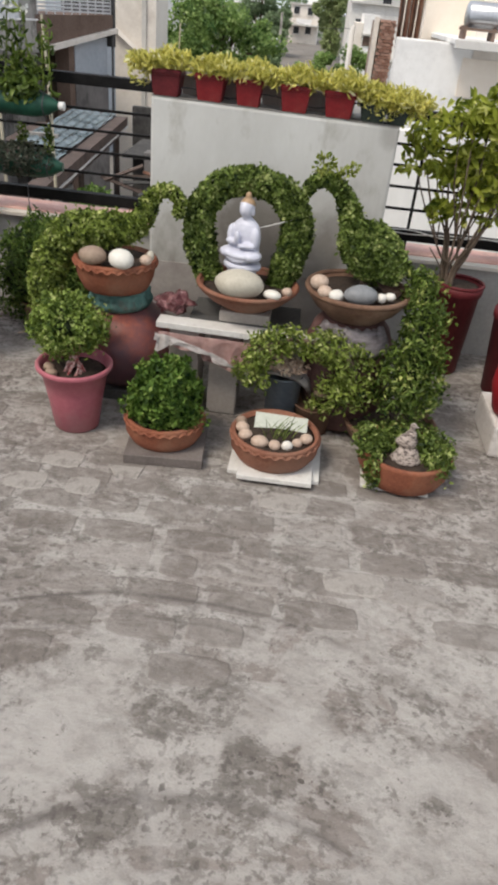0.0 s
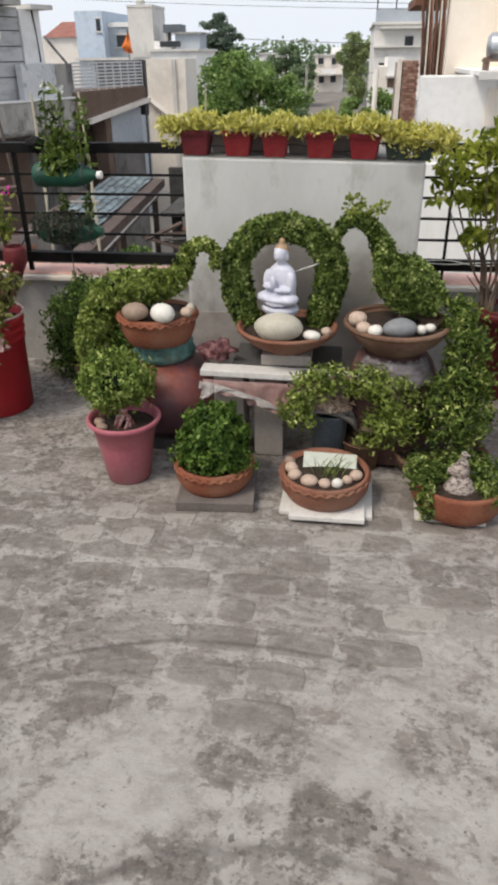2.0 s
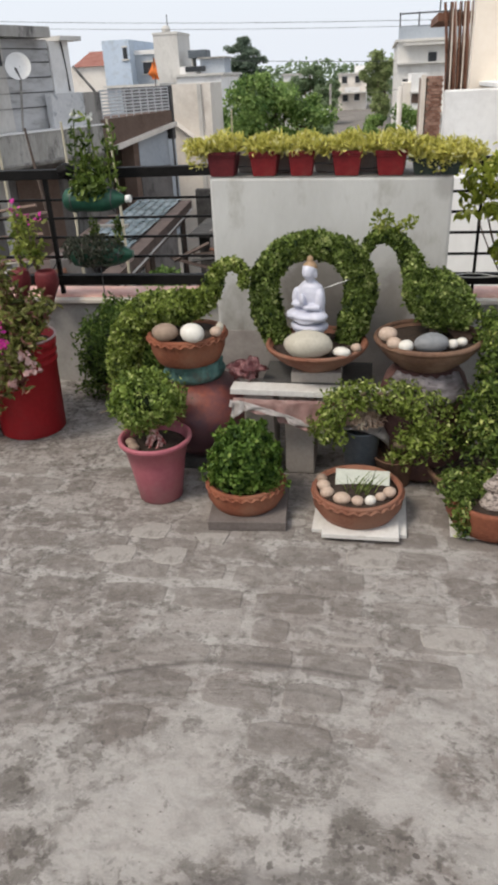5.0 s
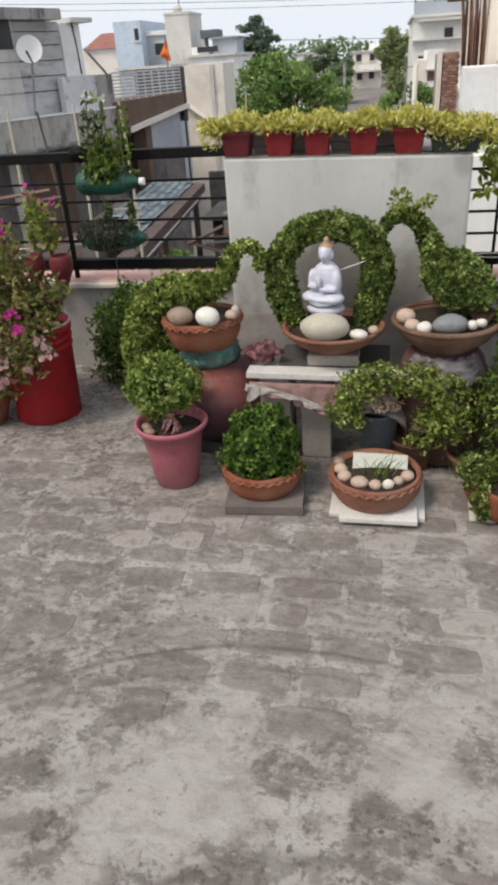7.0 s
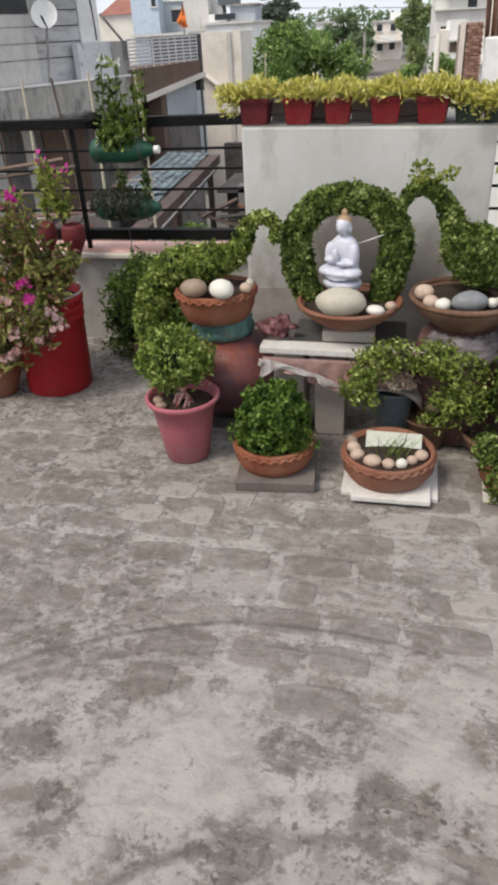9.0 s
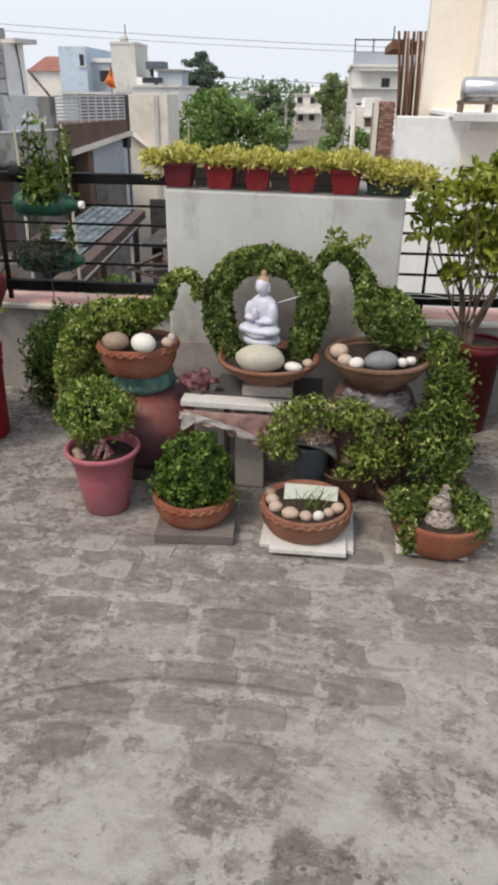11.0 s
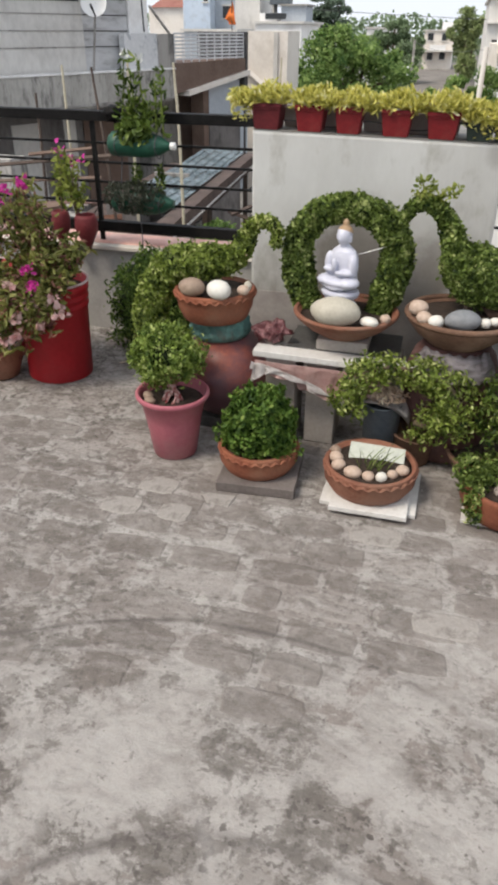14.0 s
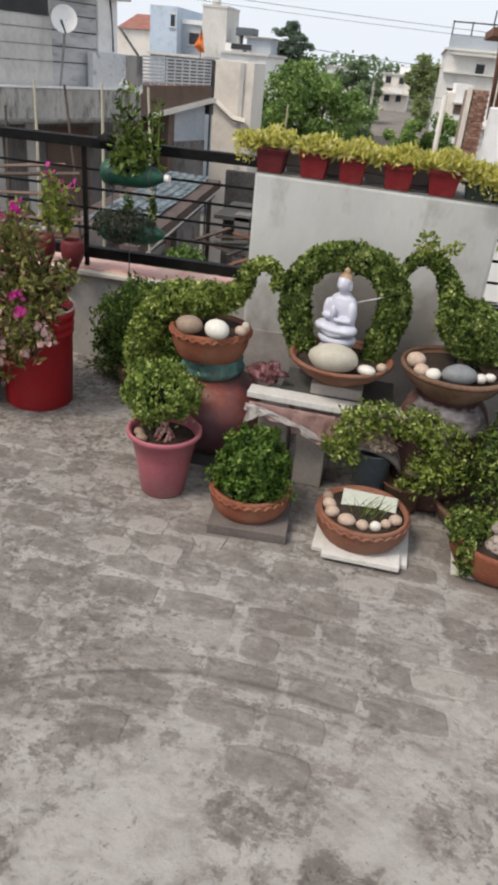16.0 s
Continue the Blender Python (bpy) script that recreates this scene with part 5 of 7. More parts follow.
for t in (0.25, 0.55):
    ring = [(q.x + (peak.x - q.x) * t, q.y + (peak.y - q.y) * t, 2.83 + 1.27 * t) for q in foot]
    for a, b in zip(ring, ring[1:] + ring[:1]):
        part("brace", tube([(*a, 0.018), (*b, 0.018)], 5, steps=1), GRILLE, mast)
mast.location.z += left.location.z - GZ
for s, x in ((0.5, -6.9), (-0.35, -6.3), (0.2, -5.9), (-0.5, -5.3)):
    solid("timber", tube([(x - 0.9, 9.0 + s * 0.5, -1.0, 0.05), (x + 0.9, 9.3 - s, -0.75 + s * 0.4, 0.05)], 4, steps=1), (RUST, BROWN_FASCIA, WOOD, RUST)[int(x * 10) % 4], (0, 0, 0), "reddish length of timber propped on a heap", "timber", "heap of timbers")
for k, (x0, z0, x1, z1) in enumerate(((-6.1, -0.22, -4.2, 0.0), (-6.2, -0.45, -4.4, -0.30), (-5.9, -0.75, -4.1, -0.62), (-6.3, -0.98, -4.3, -0.90), (-5.6, -0.08, -4.5, 0.06))):
    solid("timber", tube([(x0, 9.25 + 0.05 * k, z0, 0.026), (x1, 9.2 + 0.05 * k, z1, 0.026)], 4, steps=1), (WOOD, BROWN_FASCIA, PINKISH_TIMBER)[k % 3], (0, 0, 0), "reddish length of timber laid across the heap", "timber", "heap of timbers")
# dark panel added in place of the shade below the porch roof
part("inner_wall", porch_slab(-0.4, 6.0, 1.2, 1.3, -4.6, -1.26), YARD_SHADE, porch, "near-black panel for the shade under the porch roof")

# ---------------------------------------------------------------- pots and plants
def bowl(parent, at, r, h, base, material, rope=True, name="bowl", flare=0.5, twists=22):
    """A shallow clay bowl with a hollow, a foot and a pinched rim; at is the middle of its foot."""
    prof = [(base, 0), (base + 0.004, 0.006), (base + (r - base) * flare + 0.006, h * 0.40), (r - 0.003, h - 0.016), (r + 0.001, h - 0.002), (r - 0.012, h + 0.002), (r - 0.018, h - 0.02), (0.002, h - 0.028)]
    b = part(name, lathe(prof, at, 44), material, parent, "", True)
    if rope:
        part("rim", rope_rim((at[0], at[1], at[2] + h - 0.018), r + 0.0005, 0.0064, twists, 0.0055), material, b, "pinched rope-like rim", True)
    return b


def soil(parent, at, r, z):
    return part("soil", lathe([(r, 0), (r * 0.8, 0.006), (r * 0.4, 0.010), (0.002, 0.012)], (at[0], at[1], z), 24), SOIL, parent, "", True)


STONES = "smooth river stones"


def pebble(x, y, z, rx, ry, rz, material, label, tilt=0.0):
    ob = solid("pebble", ball((0, 0, 0), rx, ry, rz, 0.10, RNG.integers(1, 90), 3, None, 0.9), material, (x, y, z), label, "stone", STONES, smooth=True)
    ob.rotation_euler = (0, tilt, RNG.uniform(-0.4, 0.4))
    return ob


def clumped(skin, centres, per, spread, rng):
    """Leaves gathered in sprays about some of the places of a skin."""
    p, q = skin
    pick = rng.choice(len(p), centres, replace=False)
    c, w = np.repeat(p[pick], per, 0), np.repeat(q[pick], per, 0)
    off = rng.normal(size=c.shape)
    return c + off * spread, w / np.linalg.norm(w, axis=1, keepdims=True) + off * 0.6


# clay pitcher that carries the first topiary bowl
dark = solid("floor_tile", box(-0.15, -0.17, 0, 0.15, 0.17, 0.05, 0.004), TILE_DARK, (-0.585, 2.64, 0), "dark stone tile under the clay pitcher", "tile")
mk = thing("clay_pitcher", (-0.6, 2.6, 0.05), "rounded reddish clay pitcher with a teal neck, on a tile", "pitcher")
part("body", lathe([(0.09, 0), (0.12, 0.012), (0.192, 0.08), (0.222, 0.16), (0.212, 0.23), (0.155, 0.302), (0.10, 0.335)], (-0.575, 2.6, 0.05), 56), MATKA, mk, "", True)
part("neck", lathe([(0.102, 0.325), (0.122, 0.345, 1), (0.128, 0.362, 1), (0.116, 0.385, 1), (0.118, 0.405, 1), (0.106, 0.42), (0.09, 0.422), (0.01, 0.422)], (-0.6, 2.6, 0.05), 72, 0.007, 11, 1.0, None, 0.006), TEAL, mk, "teal painted neck", True)

b1 = thing("topiary_bowl", (-0.61, 2.57, 0.472), "terracotta bowl with a crane-shaped green topiary, on a clay pitcher", "potted plant", "topiary bowls")
bowl(b1, (-0.61, 2.57, 0.472), 0.160, 0.118, 0.128, TERRACOTTA, twists=26)
soil(b1, (-0.61, 2.57), 0.15, 0.574)
CRANE1 = [(-0.378, 2.60, 0.762, 0.012), (-0.370, 2.61, 0.808, 0.016), (-0.398, 2.62, 0.842, 0.018), (-0.448, 2.62, 0.842, 0.020), (-0.485, 2.62, 0.80, 0.023), (-0.507, 2.62, 0.74, 0.031), (-0.56, 2.62, 0.69, 0.047), (-0.65, 2.61, 0.678, 0.058),
          (-0.74, 2.60, 0.668, 0.062), (-0.81, 2.59, 0.635, 0.061), (-0.86, 2.57, 0.56, 0.059), (-0.888, 2.56, 0.47, 0.059), (-0.89, 2.55, 0.39, 0.056), (-0.87, 2.55, 0.31, 0.042)]
part("inner_growth", tube(CRANE1, 10, scale=0.7), SHADE_CORE, b1, "", True)
p, q = both(tube_skin(CRANE1, 10500, RNG, 0.75, 1.12), clumped(tube_skin(CRANE1, 600, RNG, 1.0, 1.15), 75, 9, 0.009, RNG))
p, q = both((p, q), clumped(tube_skin(CRANE1, 700, RNG, 1.0, 1.2), 70, 8, 0.010, RNG))
leaves("foliage", p, q, 0.0165, TOPIARY, b1, RNG, spread=0.8)
part("stem", tube([(-0.62, 2.58, 0.56, 0.014), (-0.60, 2.62, 0.70, 0.012)], 6, steps=2), BARK, b1)
pebble(-0.668, 2.455, 0.620, 0.052, 0.042, 0.036, STONE_BROWN, "smooth brown river stone in the bowl")
pebble(-0.556, 2.45, 0.621, 0.052, 0.042, 0.037, STONE_WHITE, "large smooth white stone in the bowl")
pebble(-0.474, 2.50, 0.610, 0.024, 0.022, 0.020, STONE_PINK, "small pinkish stone at the bowl's rim")
pebble(-0.462, 2.52, 0.622, 0.016, 0.015, 0.020, STONE_CREAM, "small pinkish stone at the bowl's rim")

# stand of stone plates with the marble strip
st = thing("plate_stand", (-0.2, 2.5, 0), "rough stand of upright stone plates carrying bowls", "stand")
part("plate", box(-0.365, 2.44, 0, -0.245, 2.62, 0.37, 0.005), STONE_PLATE, st)
part("plate", box(-0.205, 2.47, 0, -0.085, 2.65, 0.37, 0.005), STONE_PLATE, st)
part("plate", box(0.06, 2.52, 0, 0.15, 2.68, 0.37, 0.005), STONE_PLATE, st)
# dark tone stands for the shaded gap behind the marble strip
part("top_plate", box(-0.30, 2.50, 0.371, 0.14, 2.74, 0.40, 0.005), TILE_DARK, st, "stone top plate, coloured dark for the shaded gap behind the strip")
part("block", box(-0.18, 2.50, 0.40, 0.02, 2.70, 0.444, 0.006), STONE_PLATE, st, "pale stone block")
strip = solid("marble_strip", box(-0.33, -0.04, -0.012, 0.33, 0.04, 0.012, 0.003), MARBLE, (-0.085, 2.46, 0.3835), "white marble strip lying along the plate stand", "marble strip")
strip.rotation_euler = (0, radians(0.6), radians(-1))


def draped(points, n, material, name, label, category, drop):
    """A sheet hanging from a line, with folds."""
    line = smooth_path(points, n)
    b = bmesh.new()
    rows = []
    for j in range(9):
        t = j / 8
        row = []
        for i, (x, y, z, hang) in enumerate(line):
            fold = 0.012 * math.sin(i * 0.9 + 2.5 * t) * t + 0.008 * noise.noise(Vector((x * 20, t * 5, 3)))
            row.append(b.verts.new((x + 0.02 * t * math.sin(i * 0.5), y - 0.02 * t - fold, z - hang * t * drop)))
        rows.append(row)
    for a, c in zip(rows, rows[1:]):
        for i in range(len(line) - 1):
            b.faces.new((a[i], a[i + 1], c[i + 1], c[i]))
    bmesh.ops.solidify(b, geom=list(b.faces), thickness=0.002)
    return solid(name, b, material, (0, 0, 0), label, category, smooth=True)


draped([(-0.40, 2.405, 0.370, 0.025), (-0.34, 2.402, 0.369, 0.045), (-0.26, 2.40, 0.368, 0.06), (-0.15, 2.40, 0.367, 0.105), (-0.08, 2.40, 0.366, 0.12), (0.02, 2.40, 0.365, 0.09), (0.10, 2.40, 0.364, 0.04)], 8, SHEET_PINK, "pink_sheet", "crumpled pink plastic sheet hanging from the marble strip", "sheet", 1.0)
draped([(-0.41, 2.39, 0.370, 0.02), (-0.395, 2.385, 0.365, 0.075), (-0.37, 2.385, 0.366, 0.035), (-0.29, 2.385, 0.345, 0.016), (-0.18, 2.385, 0.310, 0.014), (-0.07, 2.38, 0.268, 0.012), (0.0, 2.38, 0.272, 0.012)], 8, FILM_WHITE, "plastic_film", "torn cloudy plastic film draped under the marble strip", "plastic film", 1.0)
bag = ball((-0.37, 2.53, 0.436), 0.075, 0.046, 0.040, 0.6, 11, 4, None, 1.9)
for v in bag.verts:
    o = v.co - Vector((-0.36, 2.54, 0.447))
    k = abs(noise.noise(v.co * 34)) * 1.0 + abs(noise.noise(v.co * 75 + Vector((3, 1, 2)))) * 0.5
    v.co -= o * min(k, 0.6) * 0.45 - Vector((0.0, 0.0, 0.02 if o.z > 0.025 and o.x > 0 else 0.0))
solid("crumpled_bag", bag, mat("dull_red_film", (0.085, 0.018, 0.022), (0.40, 0.20, 0.20), 0.3, 30, 80, 0.9, spec=0.5, ramp=(0.47, 0.68), stretch=(1.6, 1.6, 0.7)), (0, 0, 0), "crumpled reddish plastic bag beside the bowl", "bag", smooth=True)
solid("dark_tub", lathe([(0.058, 0), (0.062, 0.006), (0.074, 0.235), (0.078, 0.24), (0.070, 0.241), (0.064, 0.22), (0.01, 0.215)], (0, 0, 0), 32), TUB, (0.105, 2.44, 0.0), "slate-coloured plastic tub on the floor", "tub", smooth=True)
ob_ = bmesh.new()
rows = [[ob_.verts.new((0.03 + 0.185 * u, 2.365 + 0.11 * v, 0.262 + 0.006 * math.sin(6 * u + 2 * v) - 0.055 * max(0.0, u - 0.62) ** 2 / 0.144 - 0.018 * (1 - v) * u)) for u in np.linspace(0, 1, 15)] for v in np.linspace(0, 1, 6)]
for r0, r1 in zip(rows, rows[1:]):
    for i in range(14):
        ob_.faces.new((r0[i], r0[i + 1], r1[i + 1], r1[i]))
bmesh.ops.solidify(ob_, geom=list(ob_.faces), thickness=0.008)
solid("pale_offcut", ob_, FILM_WHITE, (0, 0, 0), "curved pale plastic offcut lying over the tub", "offcut", smooth=True)
lf = thing("dry_leaves", (0.12, 2.42, 0.27), "heap of pale pinkish dry leaves on the offcut", "dry leaves", kind="stuff")
p, q = ball_skin((0.115, 2.415, 0.268), 0.078, 0.045, 0.045, 420, RNG, 0.3, 0.3, 3.0, 0.0)
leaves("leaf_litter", p, q, 0.020, leafy("dry_leaf", (0.46, 0.30, 0.22), (0.74, 0.60, 0.47), (0.85, 0.77, 0.63), 0.2), lf, RNG, width=0.3, spread=0.9)

# bowl with the arch and the statue
b2 = thing("topiary_bowl", (-0.085, 2.6, 0.444), "wide terracotta bowl with a horseshoe arch of clipped green leaves", "potted plant", "topiary bowls")
bowl(b2, (-0.085, 2.6, 0.444), 0.195, 0.085, 0.10, TERRA_DARK, False)
part("rim", lathe([(0.186, 0.082), (0.2, 0.078), (0.206, 0.088), (0.2, 0.097), (0.188, 0.094)], (-0.085, 2.6, 0.444), 44, loop=True), TERRA_DARK, b2, "rounded rim", True)
soil(b2, (-0.085, 2.6), 0.178, 0.514)
ARCH = [(-0.245, 2.665, 0.50, 0.043), (-0.283, 2.68, 0.60, 0.050), (-0.306, 2.69, 0.70, 0.049), (-0.294, 2.69, 0.79, 0.047), (-0.228, 2.69, 0.869, 0.045), (-0.11, 2.69, 0.900, 0.043), (0.005, 2.69, 0.871, 0.046), (0.070, 2.69, 0.79, 0.050), (0.082, 2.69, 0.70, 0.051), (0.060, 2.68, 0.60, 0.050), (0.030, 2.665, 0.50, 0.044)]
part("inner_growth", tube(ARCH, 12, scale=0.72), SHADE_CORE, b2, "", True)
p, q = both(tube_skin(ARCH, 13000, RNG, 0.78, 1.14), clumped(tube_skin(ARCH, 600, RNG, 1.0, 1.15), 75, 9, 0.009, RNG))
leaves("foliage", p, q, 0.0150, TOPIARY_DARK, b2, RNG, width=0.6, spread=0.75)
part("support_wire", tube([(-0.09, 2.64, 0.735, 0.002), (-0.02, 2.65, 0.755, 0.002), (0.06, 2.65, 0.785, 0.002)], 5, steps=2), WHITE_CAP, b2, "pale wire across the arch")


def seated_statue():
    b = bmesh.new()
    lathe([(0.066, 0), (0.072, 0.010), (0.070, 0.026), (0.058, 0.036), (0.058, 0.044), (0.074, 0.056), (0.079, 0.068), (0.072, 0.080), (0.01, 0.086)], (0, 0, 0), 40, 0.003, 10, 0.8, b)
    lathe([(0.03, 0.09), (0.062, 0.115), (0.058, 0.15), (0.060, 0.18), (0.058, 0.205), (0.048, 0.225), (0.030, 0.240), (0.017, 0.250), (0.005, 0.252)], (0, 0.012, 0), 36, 0, 0, 0.62, b)
    for at, rx, ry, rz in (((0, -0.012, 0.112), 0.082, 0.056, 0.022), ((-0.048, -0.020, 0.114), 0.040, 0.042, 0.022), ((0.048, -0.020, 0.114), 0.040, 0.042, 0.022), ((0, -0.030, 0.098), 0.060, 0.034, 0.012), ((-0.052, -0.006, 0.175), 0.019, 0.023, 0.044), ((0.052, -0.006, 0.175), 0.019, 0.023, 0.044),
                           ((-0.034, -0.030, 0.158), 0.030, 0.016, 0.012), ((0.034, -0.030, 0.152), 0.030, 0.016, 0.012), ((-0.010, -0.040, 0.180), 0.012, 0.011, 0.024), ((0.012, -0.040, 0.150), 0.018, 0.012, 0.009), ((0, 0.006, 0.248), 0.016, 0.016, 0.016),
                           ((0, -0.002, 0.280), 0.027, 0.028, 0.032), ((0, 0.006, 0.294), 0.030, 0.029, 0.026), ((0, 0.008, 0.324), 0.013, 0.013, 0.018), ((-0.027, 0.004, 0.272), 0.006, 0.008, 0.017), ((0.027, 0.004, 0.272), 0.006, 0.008, 0.017), ((0, -0.029, 0.272), 0.004, 0.005, 0.009)):
        ball(at, rx, ry, rz, 0, 0, 3, b)
    # folds of the robe over the lap
    for k in range(3):
        tube([(-0.075 + 0.01 * k, -0.034 - 0.006 * k, 0.118 - 0.010 * k, 0.003), (0, -0.062, 0.104 - 0.007 * k, 0.0035), (0.075 - 0.01 * k, -0.034 - 0.006 * k, 0.118 - 0.010 * k, 0.003)], 6, b, 5)
    m = STATUE.copy()
    m.name = "white_and_gold_glaze"
    n, l = m.node_tree.nodes, m.node_tree.links
    bsdf = n["Principled BSDF"]
    old = bsdf.inputs["Base Color"].links[0].from_socket
    tex, sep, mr, mx = n.new("ShaderNodeTexCoord"), n.new("ShaderNodeSeparateXYZ"), n.new("ShaderNodeMath"), n.new("ShaderNodeMixRGB")
    l.new(tex.outputs["Object"], sep.inputs[0])
    tilt = n.new("ShaderNodeMath")
    tilt.operation = "MULTIPLY_ADD"
    tilt.inputs[1].default_value = 0.55
    l.new(sep.outputs[1], tilt.inputs[0])
    l.new(sep.outputs[2], tilt.inputs[2])
    mr.operation = "GREATER_THAN"
    mr.inputs[1].default_value = 0.297
    l.new(tilt.outputs[0], mr.inputs[0])
    l.new(mr.outputs[0], mx.inputs[0])
    l.new(old, mx.inputs[1])
    mx.inputs[2].default_value = (0.36, 0.24, 0.14, 1)
    l.new(mx.outputs[0], bsdf.inputs["Base Color"])
    ob = solid("statue", b, m, (-0.115, 2.61, 0.536), "white glazed seated statue with gilded hair, in a bowl", "statue", smooth=True)
    r = ob.modifiers.new("blend", "REMESH")
    r.mode, r.voxel_size, r.use_smooth_shade = "VOXEL", 0.0026, True
    s = ob.modifiers.new("soften", "SMOOTH")
    s.factor, s.iterations = 0.5, 7
    ob.rotation_euler = (0, 0, radians(-24))
    return ob


seated_statue()
pebble(-0.108, 2.455, 0.578, 0.094, 0.06, 0.056, STONE_CREAM, "big oval cream stone before the statue")
pebble(0.020, 2.46, 0.547, 0.036, 0.026, 0.019, STONE_WHITE, "flat white stone at the bowl's rim")
pebble(0.074, 2.50, 0.550, 0.020, 0.018, 0.018, STONE_PINK, "small pale stone at the bowl's rim")

# second crane, on a pot wrapped in film
rp = thing("wrapped_pot", (0.345, 2.56, 0), "brown clay pot wrapped in cloudy plastic film, carrying a bowl", "pot")
# pot drawn wide and dark to take in the shadow under the bowl
POT_SIDE = [(0.11, 0), (0.15, 0.02), (0.178, 0.14), (0.186, 0.26), (0.176, 0.36), (0.150, 0.43), (0.118, 0.468)]
part("pot", lathe(POT_SIDE, (0.345, 2.56, 0), 44), mat("shaded_clay", (0.055, 0.028, 0.026), (0.135, 0.066, 0.058), 0.7, 5, 60, 0.2, grime=(0.20, 0.13, 0.125), grime_at=(0.55, 0.75), grime_scale=5), rp, "", True)
fb = bmesh.new()
rows = []
for j in range(15):
    z = 0.372 + 0.094 * j / 14
    side = float(np.interp(z, [k[1] for k in POT_SIDE], [k[0] for k in POT_SIDE]))
    row = []
    for i in range(41):
        a = -2.62 + 2.08 * i / 40
        edge = 0.012 * noise.noise(Vector((i * 0.35, j * 0.2, 2)))
        crumple = 0.008 + 0.010 * abs(noise.noise(Vector((i * 0.22, j * 0.55, 5)))) + 0.006 * abs(noise.noise(Vector((i * 0.6, j * 0.9, 1))))
        row.append(fb.verts.new((0.345 + (side + crumple) * math.cos(a), 2.56 + (side + crumple) * math.sin(a), z + edge)))
    rows.append(row)
for a, c in zip(rows, rows[1:]):
    for i in range(40):
        fb.faces.new((a[i], a[i + 1], c[i + 1], c[i]))
bmesh.ops.solidify(fb, geom=list(fb.faces), thickness=0.002)
part("film", fb, FILM, rp, "cloudy crumpled plastic film", True)
b3 = thing("topiary_bowl", (0.345, 2.56, 0.469), "brown clay bowl with a second crane-shaped green topiary", "potted plant", "topiary bowls")
bowl(b3, (0.345, 2.56, 0.469), 0.200, 0.105, 0.11, TERRA_BROWN, False)
part("rim", lathe([(0.187, 0.101), (0.201, 0.095), (0.208, 0.107), (0.201, 0.118), (0.188, 0.115)], (0.345, 2.56, 0.469), 44, loop=True), TERRA_BROWN, b3, "rounded rim", True)
soil(b3, (0.345, 2.56), 0.193, 0.560)
CRANE2 = [(0.096, 2.62, 0.885, 0.011), (0.108, 2.62, 0.917, 0.015), (0.146, 2.63, 0.944, 0.018), (0.198, 2.64, 0.938, 0.021), (0.238, 2.64, 0.90, 0.025), (0.266, 2.64, 0.85, 0.029), (0.29, 2.63, 0.79, 0.042), (0.332, 2.63, 0.735, 0.084), (0.391, 2.62, 0.702, 0.09), (0.446, 2.61, 0.662, 0.068), (0.501, 2.6, 0.63, 0.039)]
VINE = [(0.552, 2.62, 0.635, 0.028), (0.588, 2.55, 0.605, 0.038), (0.602, 2.48, 0.55, 0.045), (0.600, 2.42, 0.47, 0.054), (0.588, 2.38, 0.37, 0.072), (0.580, 2.36, 0.28, 0.084), (0.585, 2.36, 0.20, 0.06)]
part("inner_growth", tube(CRANE2, 12, scale=0.72), SHADE_CORE, b3, "", True)
p, q = both(tube_skin(CRANE2, 10500, RNG, 0.78, 1.14), clumped(tube_skin(CRANE2, 600, RNG, 1.0, 1.15), 75, 9, 0.009, RNG))
leaves("foliage", p, q, 0.0150, TOPIARY_DARK, b3, RNG, width=0.6, spread=0.75)
sprays = [(x + t * dx, 2.63, z + t * dz) for x, z, dx, dz in ((0.166, 0.965, -0.035, 0.05), (0.176, 0.965, 0.0, 0.06), (0.19, 0.965, 0.085, 0.04), (0.20, 0.96, 0.06, 0.02), (0.176, 0.96, -0.055, 0.015)) for t in np.linspace(0.1, 1, 7)]
p = np.repeat(np.array(sprays), 6, 0) + RNG.normal(size=(len(sprays) * 6, 3)) * 0.007
leaves("crest", p, RNG.normal(size=p.shape), 0.019, YOUNG, b3, RNG, up=0.3)
part("stem", tube([(0.36, 2.6, 0.55, 0.014), (0.37, 2.62, 0.66, 0.014)], 6, steps=2), BARK, b3)
for x, y, z, a, b, c, m, t in ((0.19, 2.46, 0.622, 0.034, 0.03, 0.027, STONE_PINK, "pinkish round stone in the brown bowl"), (0.214, 2.425, 0.598, 0.028, 0.024, 0.022, STONE_PINK, "pinkish stone in the brown bowl"), (0.256, 2.41, 0.592, 0.028, 0.025, 0.023, STONE_WHITE, "white stone in the brown bowl"),
                                (0.346, 2.425, 0.600, 0.066, 0.045, 0.037, STONE_GREY, "large blue-grey oval stone in the brown bowl"), (0.425, 2.44, 0.592, 0.020, 0.018, 0.018, STONE_WHITE, "small white stone in the brown bowl"), (0.458, 2.46, 0.594, 0.021, 0.018, 0.016, STONE_WHITE, "small white stone in the brown bowl")):
    pebble(x, y, z, a, b, c, m, t)

sb = bmesh.new()
rows = [[sb.verts.new((0.47 + 0.075 * math.sin(a) * k, 2.50 + 0.05 * k, 0.565 + 0.07 * k - 0.03 * math.cos(a))) for a in np.linspace(-1.2, 1.2, 9)] for k in (0.0, 0.35, 0.7, 1.0)]
for r0, r1 in zip(rows, rows[1:]):
    for i in range(8):
        sb.faces.new((r0[i], r0[i + 1], r1[i + 1], r1[i]))
bmesh.ops.solidify(sb, geom=list(sb.faces), thickness=0.008)
